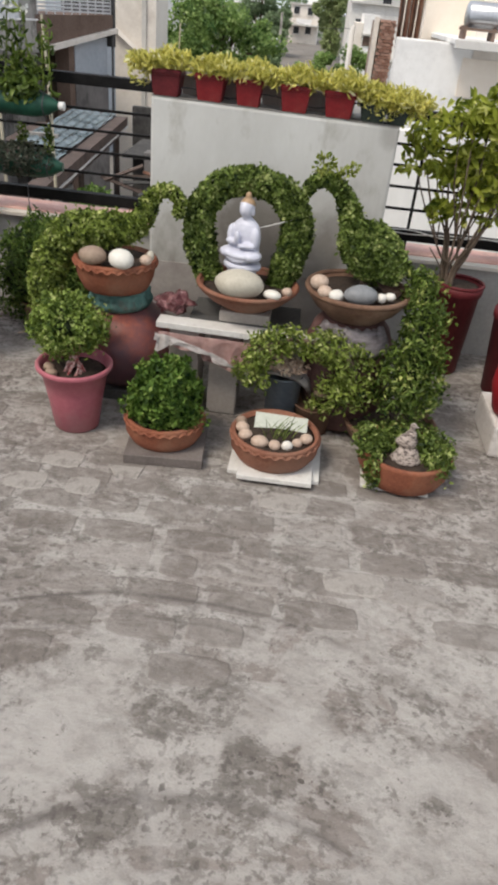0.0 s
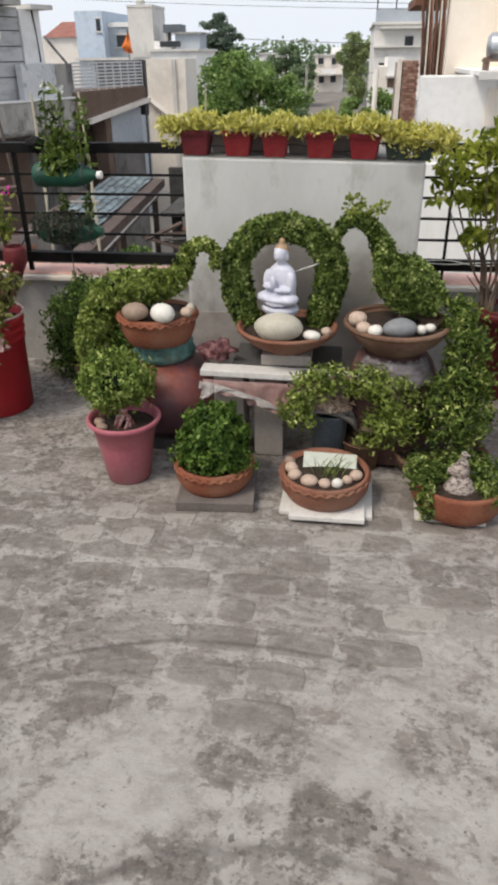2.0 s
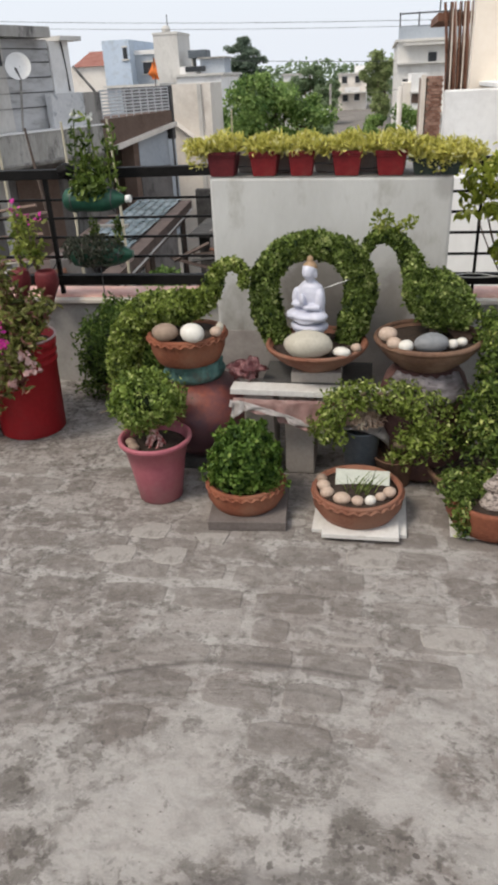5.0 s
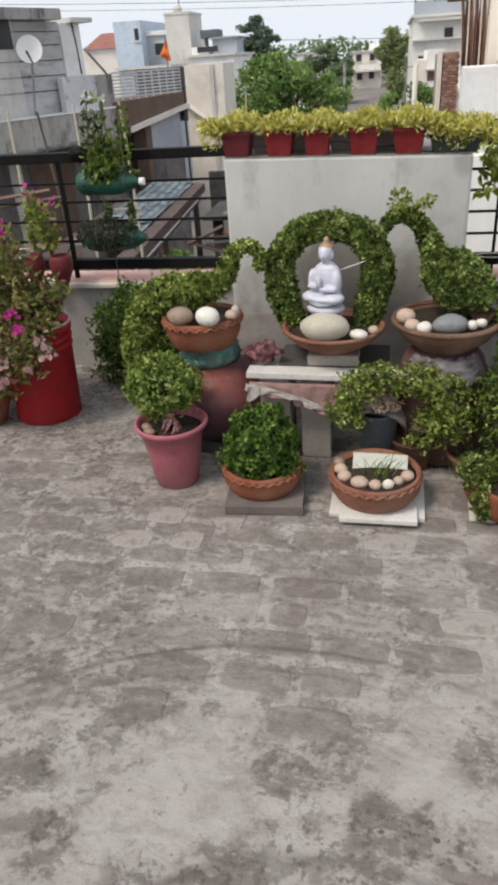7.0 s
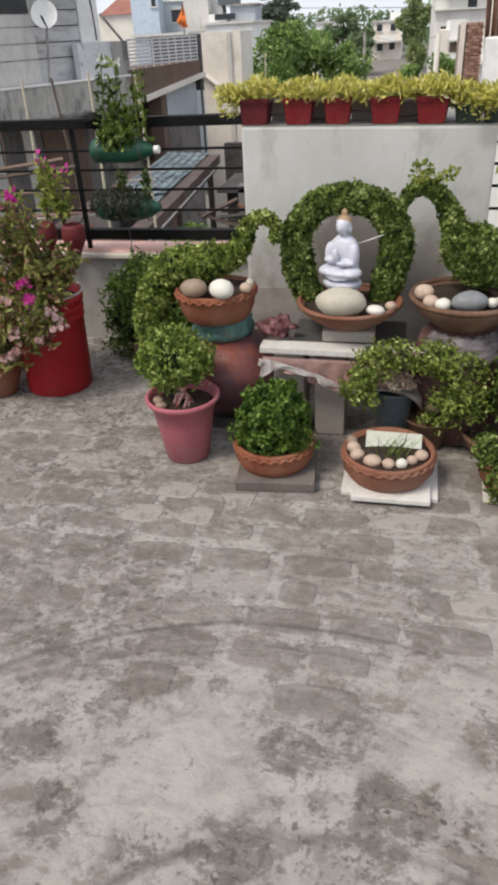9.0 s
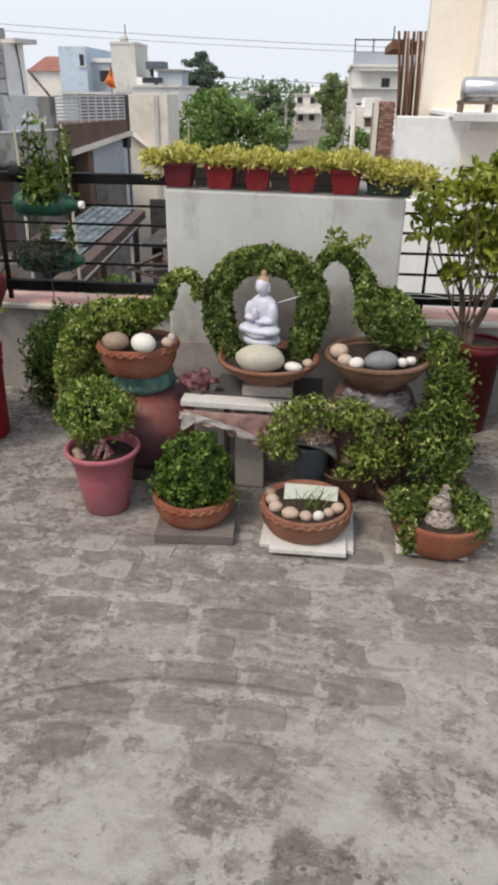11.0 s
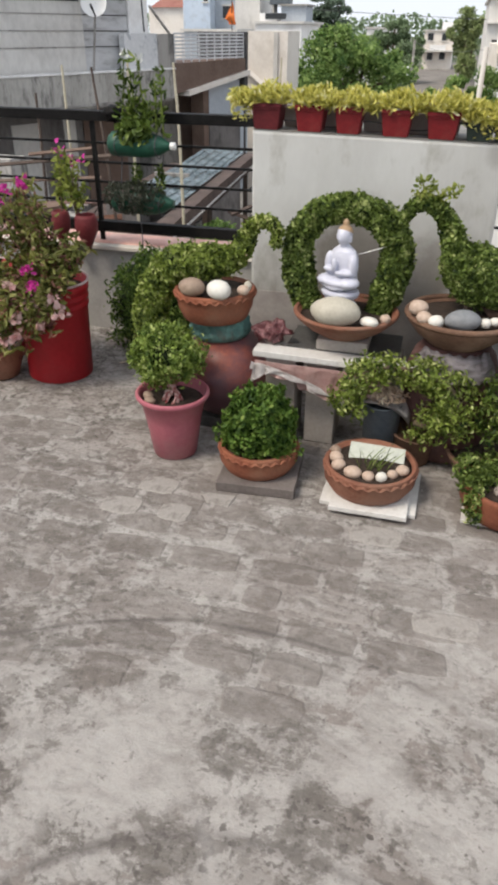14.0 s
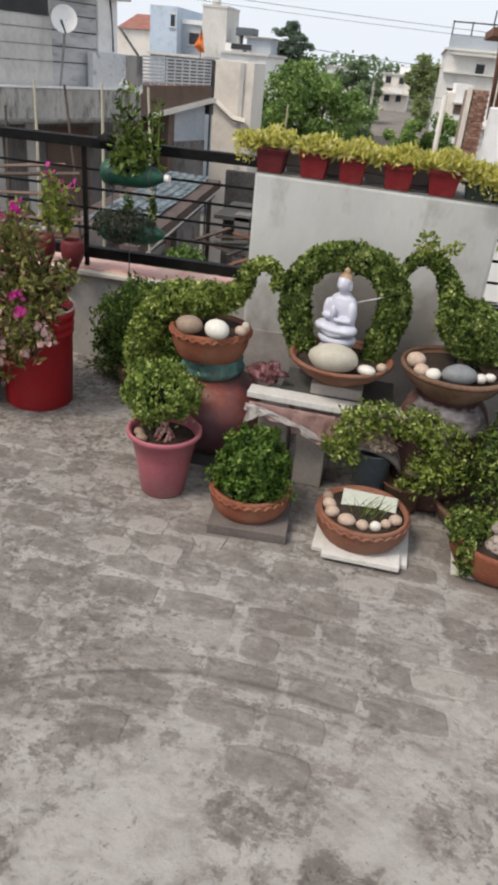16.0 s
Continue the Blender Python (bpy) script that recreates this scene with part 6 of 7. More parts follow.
solid("clay_shard", sb, mat("dark_shard", (0.05, 0.03, 0.022), (0.11, 0.07, 0.05), 0.8, 12, 80, 0.3), (0, 0, 0), "dark curved shard leaning in the brown bowl", "shard", smooth=True)

vp = thing("vine_pot", (0.54, 2.42, 0), "yellow-green bushy vine rising from a brown floor bowl", "potted plant")
bowl(vp, (0.55, 2.42, 0), 0.19, 0.10, 0.13, TERRA_BROWN, False)
soil(vp, (0.54, 2.42), 0.17, 0.084)
part("inner_growth", tube(VINE, 12, scale=0.42), SHADE_CORE, vp, "", True)
p, q = both(clumped(tube_skin(VINE, 900, RNG, 0.5, 1.45), 165, 20, 0.017, RNG), tube_skin(VINE, 700, RNG, 0.2, 0.9))
p, q = both((p, q), clumped(tube_skin(VINE, 700, RNG, 1.1, 1.55), 60, 9, 0.012, RNG))
leaves("foliage", p, q, 0.0205, YELLOWISH, vp, RNG, width=0.40, spread=0.95)
part("stem", tube([(0.58, 2.42, 0.08, 0.012), (0.62, 2.40, 0.35, 0.01), (0.60, 2.5, 0.58, 0.008)], 6, steps=3), BARK, vp)

# pink pot with the small round tree
pk = thing("pink_pot", (-0.69, 2.255, 0), "pink plastic pot with a small round bonsai tree", "potted plant")
part("pot", lathe([(0.080, 0), (0.086, 0.004), (0.108, 0.15), (0.126, 0.243), (0.138, 0.246), (0.144, 0.255), (0.144, 0.265), (0.138, 0.271), (0.130, 0.267), (0.122, 0.25), (0.118, 0.23), (0.01, 0.22)], (-0.69, 2.255, 0), 48), PINK_PLASTIC, pk, "", True)
soil(pk, (-0.69, 2.255), 0.119, 0.232)
ROOTS = mat("pale_roots", (0.28, 0.045, 0.045), (0.66, 0.50, 0.45), 0.8, 42, 110, 0.3, ramp=(0.42, 0.58), stretch=(1, 1, 0.8))
for k in range(13):
    a = k * 0.8
    tb = tube([(-0.68 + RNG.uniform(0.035, 0.055) * math.cos(a), 2.230 + 0.04 * math.sin(a), 0.228, 0.006), (-0.682 + RNG.uniform(0.02, 0.034) * math.cos(a + 0.6), 2.235 + 0.026 * math.sin(a + 0.6), RNG.uniform(0.25, 0.268), 0.0058), (-0.686 + 0.012 * math.cos(a + 2), 2.240 + 0.012 * math.sin(a + 2), 0.294, 0.0055), (-0.70 + 0.035 * math.cos(a + 3), 2.250 + 0.035 * math.sin(a + 3), 0.37, 0.004)], 6)
    part("root", tb, ROOTS, pk, "pale twisted root", True)
part("inner_growth", ball((-0.715, 2.275, 0.422), 0.085, 0.075, 0.05, 0.3, 2), SHADE_CORE, pk, "", True)
p, q = both(ball_skin((-0.712, 2.275, 0.410), 0.135, 0.125, 0.088, 2300, RNG, 0.5, 0.35), ball_skin((-0.80, 2.265, 0.387), 0.07, 0.07, 0.05, 500, RNG, 0.4, 0.3), ball_skin((-0.63, 2.265, 0.407), 0.065, 0.07, 0.06, 450, RNG, 0.4, 0.3), ball_skin((-0.72, 2.265, 0.474), 0.075, 0.065, 0.045, 400, RNG, 0.4, 0.3), ball_skin((-0.73, 2.235, 0.34), 0.075, 0.05, 0.03, 300, RNG, 0.4, 0.3))
p, q = both(clumped((p, q), 170, 18, 0.012, RNG), clumped((p, q), 80, 12, 0.02, RNG), (p[::3], q[::3]))
leaves("foliage", p, q, 0.0165, BONSAI, pk, RNG, width=0.5, spread=0.9, up=0.35)
part("twig", tube([(-0.84, 2.27, 0.37, 0.003), (-0.90, 2.25, 0.362, 0.002)], 5, steps=1), BARK, pk)
pebble(-0.755, 2.18, 0.251, 0.024, 0.02, 0.018, STONE_BROWN, "brown stone on the pink pot's soil")
pebble(-0.775, 2.215, 0.254, 0.022, 0.02, 0.018, STONE_BROWN, "brown stone on the pink pot's soil")

# dome of clipped leaves on a grey tile
solid("floor_tile", box(-0.145, -0.15, 0, 0.145, 0.15, 0.038, 0.003), TILE_GREY, (-0.31, 2.18, 0), "thick grey stone tile under a bowl", "tile").rotation_euler = (0, 0, radians(4))
dm = thing("dome_plant", (-0.325, 2.19, 0.038), "terracotta bowl with a dome of dense green leaves", "potted plant", "bowls in the front row")
bowl(dm, (-0.325, 2.19, 0.038), 0.148, 0.097, 0.127, TERRACOTTA, True, flare=0.75, twists=26)
soil(dm, (-0.325, 2.19), 0.134, 0.12)
part("inner_growth", ball((-0.322, 2.195, 0.19), 0.098, 0.10, 0.115, 0.2, 5), SHADE_CORE, dm, "", True)
p, q = both(ball_skin((-0.320, 2.195, 0.190), 0.122, 0.128, 0.152, 7600, RNG, 0.66, 0.40, 3.8, -0.4), ball_skin((-0.18, 2.16, 0.15), 0.03, 0.03, 0.06, 50, RNG, 0.3), ball_skin((-0.47, 2.17, 0.16), 0.03, 0.03, 0.04, 40, RNG, 0.3))
leaves("foliage", p, q, 0.0175, leafy("dome_leaves", (0.014, 0.045, 0.008), (0.15, 0.255, 0.045), (0.36, 0.46, 0.12)), dm, RNG, width=0.58, spread=0.8, up=0.25)

# pebble bowl on two white tiles
solid("floor_tile", box(-0.17, -0.14, 0, 0.17, 0.14, 0.016, 0.002), MARBLE, (0.112, 2.18, 0), "white marble tile under the pebble bowl", "tile").rotation_euler = (0, 0, radians(-1))
solid("floor_tile", box(-0.136, -0.14, 0, 0.136, 0.14, 0.018, 0.002), MARBLE, (0.115, 2.130, 0.0165), "white marble tile under the pebble bowl", "tile")
pb = thing("pebble_bowl", (0.10, 2.165, 0.0345), "terracotta bowl with a rope rim, pebbles, a pale slab and grass", "potted plant", "bowls in the front row")
bowl(pb, (0.10, 2.165, 0.0345), 0.165, 0.100, 0.140, TERRA_DARK, True, flare=0.75, twists=26)
soil(pb, (0.10, 2.165), 0.15, 0.118)
gb = bmesh.new()
for k in range(22):
    a = RNG.uniform(0, 6.28)
    x, y = 0.115 + RNG.uniform(-0.05, 0.05), 2.13 + RNG.uniform(-0.02, 0.03)
    l = RNG.uniform(0.05, 0.11)
    tube([(x, y, 0.112, 0.0016), (x + 0.3 * l * math.cos(a), y + 0.1 * l * math.sin(a), 0.112 + 0.6 * l, 0.0014), (x + 0.7 * l * math.cos(a), y + 0.2 * l * math.sin(a), 0.112 + l, 0.0006)], 4, gb, 2)
part("grass", gb, TOPIARY_DARK, pb, "thin green grass blades")
pl_ = solid("pale_slab", box(-0.10, -0.007, -0.04, 0.10, 0.007, 0.04, 0.002), PLAQUE, (0.116, 2.207, 0.134), "pale stone slab leaning in the pebble bowl", "stone slab")
pl_.rotation_euler = (radians(-50), radians(2), radians(1))
for x, y, z, a, b, m in ((-0.024, 2.16, 0.134, 0.027, 0.022, STONE_PINK), (-0.008, 2.108, 0.136, 0.026, 0.021, STONE_PINK), (0.046, 2.075, 0.135, 0.032, 0.022, STONE_PINK), (0.102, 2.062, 0.134, 0.023, 0.019, STONE_PINK), (0.147, 2.07, 0.134, 0.021, 0.019, STONE_WHITE), (0.183, 2.095, 0.135, 0.02, 0.018, STONE_PINK), (0.214, 2.125, 0.138, 0.025, 0.02, STONE_PINK), (-0.035, 2.205, 0.134, 0.022, 0.02, STONE_BROWN)):
    pebble(x, y, z, a, a * 0.85, b, m, "small white pebble in the pebble bowl" if m is STONE_WHITE else "smooth pinkish pebble in the pebble bowl")

# hoop of leaves behind the pebble bowl
hp = thing("hoop_plant", (0.17, 2.39, 0), "arching hoop of green leaves in a brown pot behind the bowls", "potted plant")
part("pot", lathe([(0.06, 0), (0.065, 0.004), (0.085, 0.12), (0.09, 0.125), (0.08, 0.126), (0.075, 0.11), (0.01, 0.105)], (0.24, 2.44, 0), 32), TERRA_BROWN, hp, "", True)
HOOP = [(0.03, 2.34, 0.235, 0.025), (-0.02, 2.345, 0.26, 0.045), (-0.03, 2.35, 0.315, 0.05), (0.02, 2.355, 0.375, 0.045), (0.09, 2.36, 0.415, 0.034), (0.18, 2.365, 0.418, 0.034), (0.26, 2.37, 0.40, 0.042), (0.335, 2.37, 0.36, 0.055), (0.375, 2.37, 0.29, 0.065), (0.35, 2.37, 0.225, 0.062), (0.28, 2.37, 0.20, 0.06), (0.23, 2.375, 0.20, 0.04)]
part("branch", tube(HOOP, 8, scale=0.25), BARK, hp, "", True)
p, q = both(clumped(tube_skin(HOOP, 700, RNG, 0.4, 1.2), 150, 20, 0.015, RNG), tube_skin(HOOP, 850, RNG, 0.2, 1.0))
p, q = both((p, q), clumped(tube_skin(HOOP, 700, RNG, 0.9, 1.3), 45, 8, 0.010, RNG))
leaves("foliage", p, q, 0.0185, TOPIARY, hp, RNG, width=0.45, spread=0.9)
part("stem", tube([(0.24, 2.44, 0.1, 0.01), (0.27, 2.40, 0.17, 0.009), (0.28, 2.37, 0.21, 0.008)], 6, steps=2), BARK, hp)

# bowl with the little striped bird
solid("floor_tile", box(-0.125, -0.13, 0, 0.125, 0.13, 0.014, 0.002), MARBLE, (0.565, 2.185, 0), "white marble tile under the bird bowl", "tile").rotation_euler = (0, 0, radians(-3))
bd = thing("bird_bowl", (0.59, 2.17, 0.014), "terracotta bowl with trailing green leaves, on a white tile", "potted plant", "bowls in the front row")
bowl(bd, (0.59, 2.17, 0.014), 0.172, 0.116, 0.147, TERRACOTTA, False, flare=0.7)
soil(bd, (0.59, 2.17), 0.158, 0.112)
p, q = both(ball_skin((0.46, 2.13, 0.13), 0.055, 0.06, 0.05, 420, RNG, 0.3), ball_skin((0.470, 2.05, 0.085), 0.030, 0.025, 0.07, 260, RNG, 0.3), ball_skin((0.435, 2.16, 0.16), 0.05, 0.06, 0.05, 260, RNG, 0.3), ball_skin((0.69, 2.15, 0.145), 0.07, 0.09, 0.05, 620, RNG, 0.3), ball_skin((0.60, 2.25, 0.145), 0.13, 0.06, 0.045, 700, RNG, 0.3), ball_skin((0.52, 2.17, 0.135), 0.05, 0.06, 0.03, 260, RNG, 0.3), ball_skin((0.66, 2.13, 0.135), 0.04, 0.06, 0.03, 220, RNG, 0.3), ball_skin((0.70, 2.08, 0.125), 0.05, 0.05, 0.04, 320, RNG, 0.3))
p, q = both((p, q), clumped((p, q), 60, 14, 0.018, RNG))
leaves("foliage", p, q, 0.0165, TOPIARY_DARK, bd, RNG, spread=0.9)
hb = bmesh.new()
lathe([(0.050, -0.034), (0.058, -0.026), (0.054, -0.018), (0.048, -0.010), (0.042, 0.002), (0.036, 0.012), (0.024, 0.020), (0.01, 0.022)], (0.006, -0.012, 0), 28, 0.003, 9, 0.85, hb)
for at, rx, ry, rz in (((0, 0, 0.040), 0.036, 0.030, 0.032), ((-0.026, 0, 0.038), 0.018, 0.016, 0.016), ((0.006, -0.002, 0.066), 0.022, 0.020, 0.024), ((0.006, -0.004, 0.092), 0.011, 0.010, 0.018), ((0.006, -0.006, 0.110), 0.012, 0.011, 0.011), ((0.020, -0.010, 0.107), 0.008, 0.004, 0.004)):
    ball(at, rx, ry, rz, 0.05, 3, 3, hb)
hen = solid("statue", hb, HEN, (0.576, 2.115, 0.150), "small striped stone bird figure in a bowl", "statue", smooth=True)
rm = hen.modifiers.new("blend", "REMESH")
rm.mode, rm.voxel_size, rm.use_smooth_shade = "VOXEL", 0.003, True

# ---------------------------------------------------------------- planters on the block wall
def square_pot(at, w, h, material, label):
    t = thing("planter", at, label, "planter", "planters on the wall")
    b = bmesh.new()
    def ring(s, z):
        return [b.verts.new((at[0] + x * s / 2, at[1] + y * s / 2, at[2] + z)) for x, y in ((-1, -1), (1, -1), (1, 1), (-1, 1))]
    rings = [ring(w * 0.8, 0), ring(w * 0.97, h * 0.82), ring(w * 1.03, h * 0.83), ring(w * 1.03, h), ring(w * 0.93, h), ring(w * 0.88, h * 0.8)]
    for a, c in zip(rings, rings[1:]):
        for i in range(4):
            b.faces.new((a[i], a[(i + 1) % 4], c[(i + 1) % 4], c[i]))
    b.faces.new(rings[0][::-1])
    b.faces.new(rings[-1])
    bmesh.ops.bevel(b, geom=list(b.edges), offset=0.004, segments=2, affect="EDGES")
    part("pot", b, material, t)
    part("soil", box(at[0] - w * 0.4, at[1] - w * 0.4, at[2] + h * 0.79, at[0] + w * 0.4, at[1] + w * 0.4, at[2] + h * 0.83, 0), SOIL, t)
    return t


PY = BLOCK_Y + 0.05
for i, (x0, x1, m) in enumerate(((-0.553, -0.44, MAROON), (-0.378, -0.27, RED_POT), (-0.222, -0.122, RED_POT), (-0.045, 0.065, RED_POT), (0.125, 0.238, RED_POT), (0.268, 0.365, DARK_POT), (0.372, 0.448, DARK_POT))):
    x, w = (x0 + x1) / 2, x1 - x0
    low = 0.032 if m is DARK_POT else 0
    top = top_of_block(x) + 0.003
    t = square_pot((x, PY, top), w * 1.06, 0.096 - low, m, "dark plastic planter with yellow-green purslane" if m is DARK_POT else "small square red planter with yellow-green purslane")
    p, q = both(ball_skin((x, PY, top + 0.110 - low), w * 0.72, 0.07, 0.024, 620, RNG, 0.2, 0.5), ball_skin((x + (0.065 if i else -0.07), PY - 0.01, top + 0.108 - low), w * 0.70, 0.06, 0.020, 560, RNG, 0.2, 0.5), ball_skin((x + 0.02, PY + 0.02, top + 0.126 - low), w * 0.55, 0.05, 0.026, 260, RNG, 0.2, 0.5))
    leaves("foliage", p, q * np.array([1, 1, 0.3]), 0.028, PURSLANE, t, RNG, width=0.17, spread=0.95, up=0.6)
    if i in (1, 2, 3, 4):
        pebble(x - 0.005, PY - 0.038, top + 0.092, 0.026, 0.014, 0.012, STONE_WHITE, "white stone on a planter's soil")
for x in (-0.41, -0.245, -0.085, 0.095, 0.20):
    square_pot((x, PY + 0.125, top_of_block(x) + 0.003), 0.10, 0.075, STONE_PLATE, "pale grey planter behind the red ones")
tw = thing("planter", (0.49, 3.0, 1.122), "trailing yellow-green sprigs from the planters", "plant", kind="stuff")
p, q = both(ball_skin((0.47, 2.97, 1.19), 0.10, 0.05, 0.04, 220, RNG, 0.2, 0.4), ball_skin((0.35, 2.92, 1.16), 0.06, 0.02, 0.035, 90, RNG, 0.2, 0.4), ball_skin((-0.60, 2.96, 1.20), 0.05, 0.05, 0.04, 90, RNG, 0.2, 0.4))
leaves("foliage", p, q, 0.022, PURSLANE, tw, RNG, width=0.24, spread=1.0, up=0.5)
stick = solid("stick", tube([(-0.47, 3.02, 1.2, 0.003), (-0.465, 3.02, 1.38, 0.003)], 5, steps=1), ROPE, (0, 0, 0), "thin pale stick standing in a planter", "stick")

wire = bmesh.new()
tube([(-0.54, 3.02, 1.14, 0.0025), (-0.41, 2.96, 1.165, 0.0025), (-0.25, 3.0, 1.14, 0.0025), (-0.10, 2.95, 1.172, 0.0025), (0.09, 2.99, 1.14, 0.0025), (0.25, 2.94, 1.178, 0.0025), (0.37, 2.95, 1.15, 0.0025), (0.42, 2.96, 1.138, 0.0025)], 5, wire, 6)
solid("wire", wire, CABLE, (0, 0, 0), "thin dark wire running behind the planters", "wire", smooth=True)
for k in range(2):
    rope = bmesh.new()
    tube([(0.44, RAIL_Y - 0.036, 0.575 + 0.012 * k, 0.003), (0.62, RAIL_Y - 0.034, 0.592 - 0.02 * k, 0.003), (0.80, RAIL_Y - 0.045, 0.57 + 0.015 * k, 0.003), (1.0, RAIL_Y - 0.036, 0.588, 0.003), (1.25, RAIL_Y - 0.036, 0.56 + 0.02 * k, 0.003)], 5, rope, 6)
    solid("cord", rope, WHITE_CAP, (0, 0, 0), "loose white cord tied along the bottom rail", "cord", "white cords", smooth=True)

# ---------------------------------------------------------------- bottle planters on the railing
def bottle_planter(x0, x1, y, z, r, label, cap_on):
    t = thing("bottle_planter", ((x0 + x1) / 2, y, z - r), label, "planter", "bottle planters on the railing")
    L = x1 - x0
    b = lathe([(0.01, 0), (r * 0.7, 0.004), (r * 0.96, 0.02), (r, 0.05), (r * 0.96, L * 0.3), (r, L * 0.34), (r, L * 0.62), (r * 0.95, L * 0.7), (r * 0.75, L * 0.84), (r * 0.34, L * 0.97), (r * 0.33, L), (0.01, L)], (0, 0, 0), 32)
    bmesh.ops.transform(b, verts=b.verts, matrix=Matrix.Translation((x0, y, z)) @ pose(0, 0, 0, 0, 90, 0))
    part("bottle", b, BOTTLE, t, "", True)
    if cap_on:
        c = lathe([(0.01, 0), (0.018, 0.001), (0.019, 0.022), (0.017, 0.026), (0.01, 0.026)], (0, 0, 0), 20)
        bmesh.ops.transform(c, verts=c.verts, matrix=Matrix.Translation((x1, y, z)) @ pose(0, 0, 0, 0, 90, 0))
        part("cap", c, WHITE_CAP, t, "white screw cap", True)
    for x in (x0 + 0.05, x1 - 0.06):
        part("cord", tube([(x, RAIL_Y - 0.012, 1.135, 0.003), (x, y + 0.005, z + r + 0.02, 0.003), (x, y - r - 0.002, z, 0.003), (x, y, z - r - 0.003, 0.003), (x, RAIL_Y - 0.01, z + 0.02, 0.003)], 5, steps=4), CABLE, t, "thin tying cord")
    return t


q1 = bottle_planter(-1.413, -1.093, 3.40, 0.985, 0.058, "green plastic bottle planter with tall flowering stems, tied to the railing", True)
tips = []
for k in range(9):
    sb = bmesh.new()
    x = -1.33 + 0.026 * k + RNG.uniform(-0.02, 0.02)
    h = (0.32, 0.17, 0.24, 0.30, 0.12)[k % 5] * RNG.uniform(0.75, 1.05)
    lean = RNG.uniform(-0.05, 0.05)
    tube([(x, 3.40, 1.02, 0.004), (x + lean * 0.4, 3.40 + RNG.uniform(-0.02, 0.02), 1.02 + h * 0.5, 0.004), (x + lean, 3.39, 1.02 + h, 0.003)], 5, sb, 3)
    part("stem", sb, TOPIARY, q1)
    tips += [(x + lean * t, 3.395, 1.03 + h * t) for t in np.linspace(0.1, 1.0, 7)]
tips = np.repeat(np.array(tips), 6, 0) + RNG.normal(size=(len(tips) * 6, 3)) * 0.010
leaves("foliage", tips, RNG.normal(size=tips.shape), 0.036, YELLOWISH, q1, RNG, width=0.32, spread=1.0, up=0.5)
p, q = ball_skin((-1.27, 3.37, 1.045), 0.09, 0.05, 0.05, 350, RNG, 0.3)
leaves("trailing_leaves", p, q, 0.035, YELLOWISH, q1, RNG)
p = np.array([max(tips.tolist(), key=lambda v: v[2]), sorted(tips.tolist(), key=lambda v: v[2])[-9]])
leaves("blossom", np.repeat(p, 14, 0) + RNG.normal(size=(28, 3)) * 0.006, RNG.normal(size=(28, 3)), 0.018, leafy("white_petals", (0.7, 0.7, 0.66), (0.8, 0.8, 0.76)), q1, RNG, width=0.8, label="small white blossoms")
q2 = bottle_planter(-1.42, -1.09, 3.40, 0.715, 0.062, "green plastic bottle planter overgrown with dark greyish leaves", False)
p, q = both(ball_skin((-1.28, 3.385, 0.735), 0.15, 0.08, 0.075, 1700, RNG, 0.5, 0.3), ball_skin((-1.40, 3.39, 0.74), 0.06, 0.05, 0.06, 300, RNG, 0.5, 0.3))
leaves("foliage", p, q, 0.022, GREYISH, q2, RNG, width=0.4)
part("cord", tube([(-1.27, 3.39, 0.66, 0.0025), (-1.268, 3.388, 0.50, 0.0025), (-1.27, 3.385, 0.485, 0.0025)], 5, steps=2), CABLE, q2, "thin hanging cord")
for sx in (-1.28, -1.155):
    p, q = ball_skin((sx, 3.40, 0.83), 0.018, 0.012, 0.075, 130, RNG, 0.2)
    leaves("sprig", p, q, 0.022, YELLOWISH, q2, RNG, width=0.3, up=0.6)
solid("rail_clamp", ball((0, 0, 0), 0.045, 0.042, 0.036, 0.6, 3, 3, None, 3), IRON, (-1.415, RAIL_Y - 0.02, 1.112), "dark knotted cloth tied on the top rail", "cloth", smooth=True)


HANGING_RED = mat("faded_red_clay", (0.11, 0.016, 0.020), (0.20, 0.036, 0.040), 0.6, 9, 80, 0.06, spec=0.3)


def hanging_pot(x, y, z, r):
    t = thing("hanging_pot", (x, y, z), "dark red cone-shaped hanging pot on the railing", "pot", "hanging red pots")
    part("pot", lathe([(0.004, -0.10), (0.014, -0.09), (r * 0.55, -0.045), (r * 0.92, 0.0), (r, 0.035), (r * 0.93, 0.07), (r * 0.78, 0.086), (r * 0.72, 0.085), (r * 0.7, 0.06), (0.01, 0.055)], (x, y, z), 32), HANGING_RED, t, "", True)
    part("hook", tube([(x, y + r * 0.9, z + 0.05, 0.003), (x, RAIL_Y - 0.01, z + 0.10, 0.003), (x, RAIL_Y, z + 0.095, 0.003)], 5, steps=2), IRON, t)
    return t


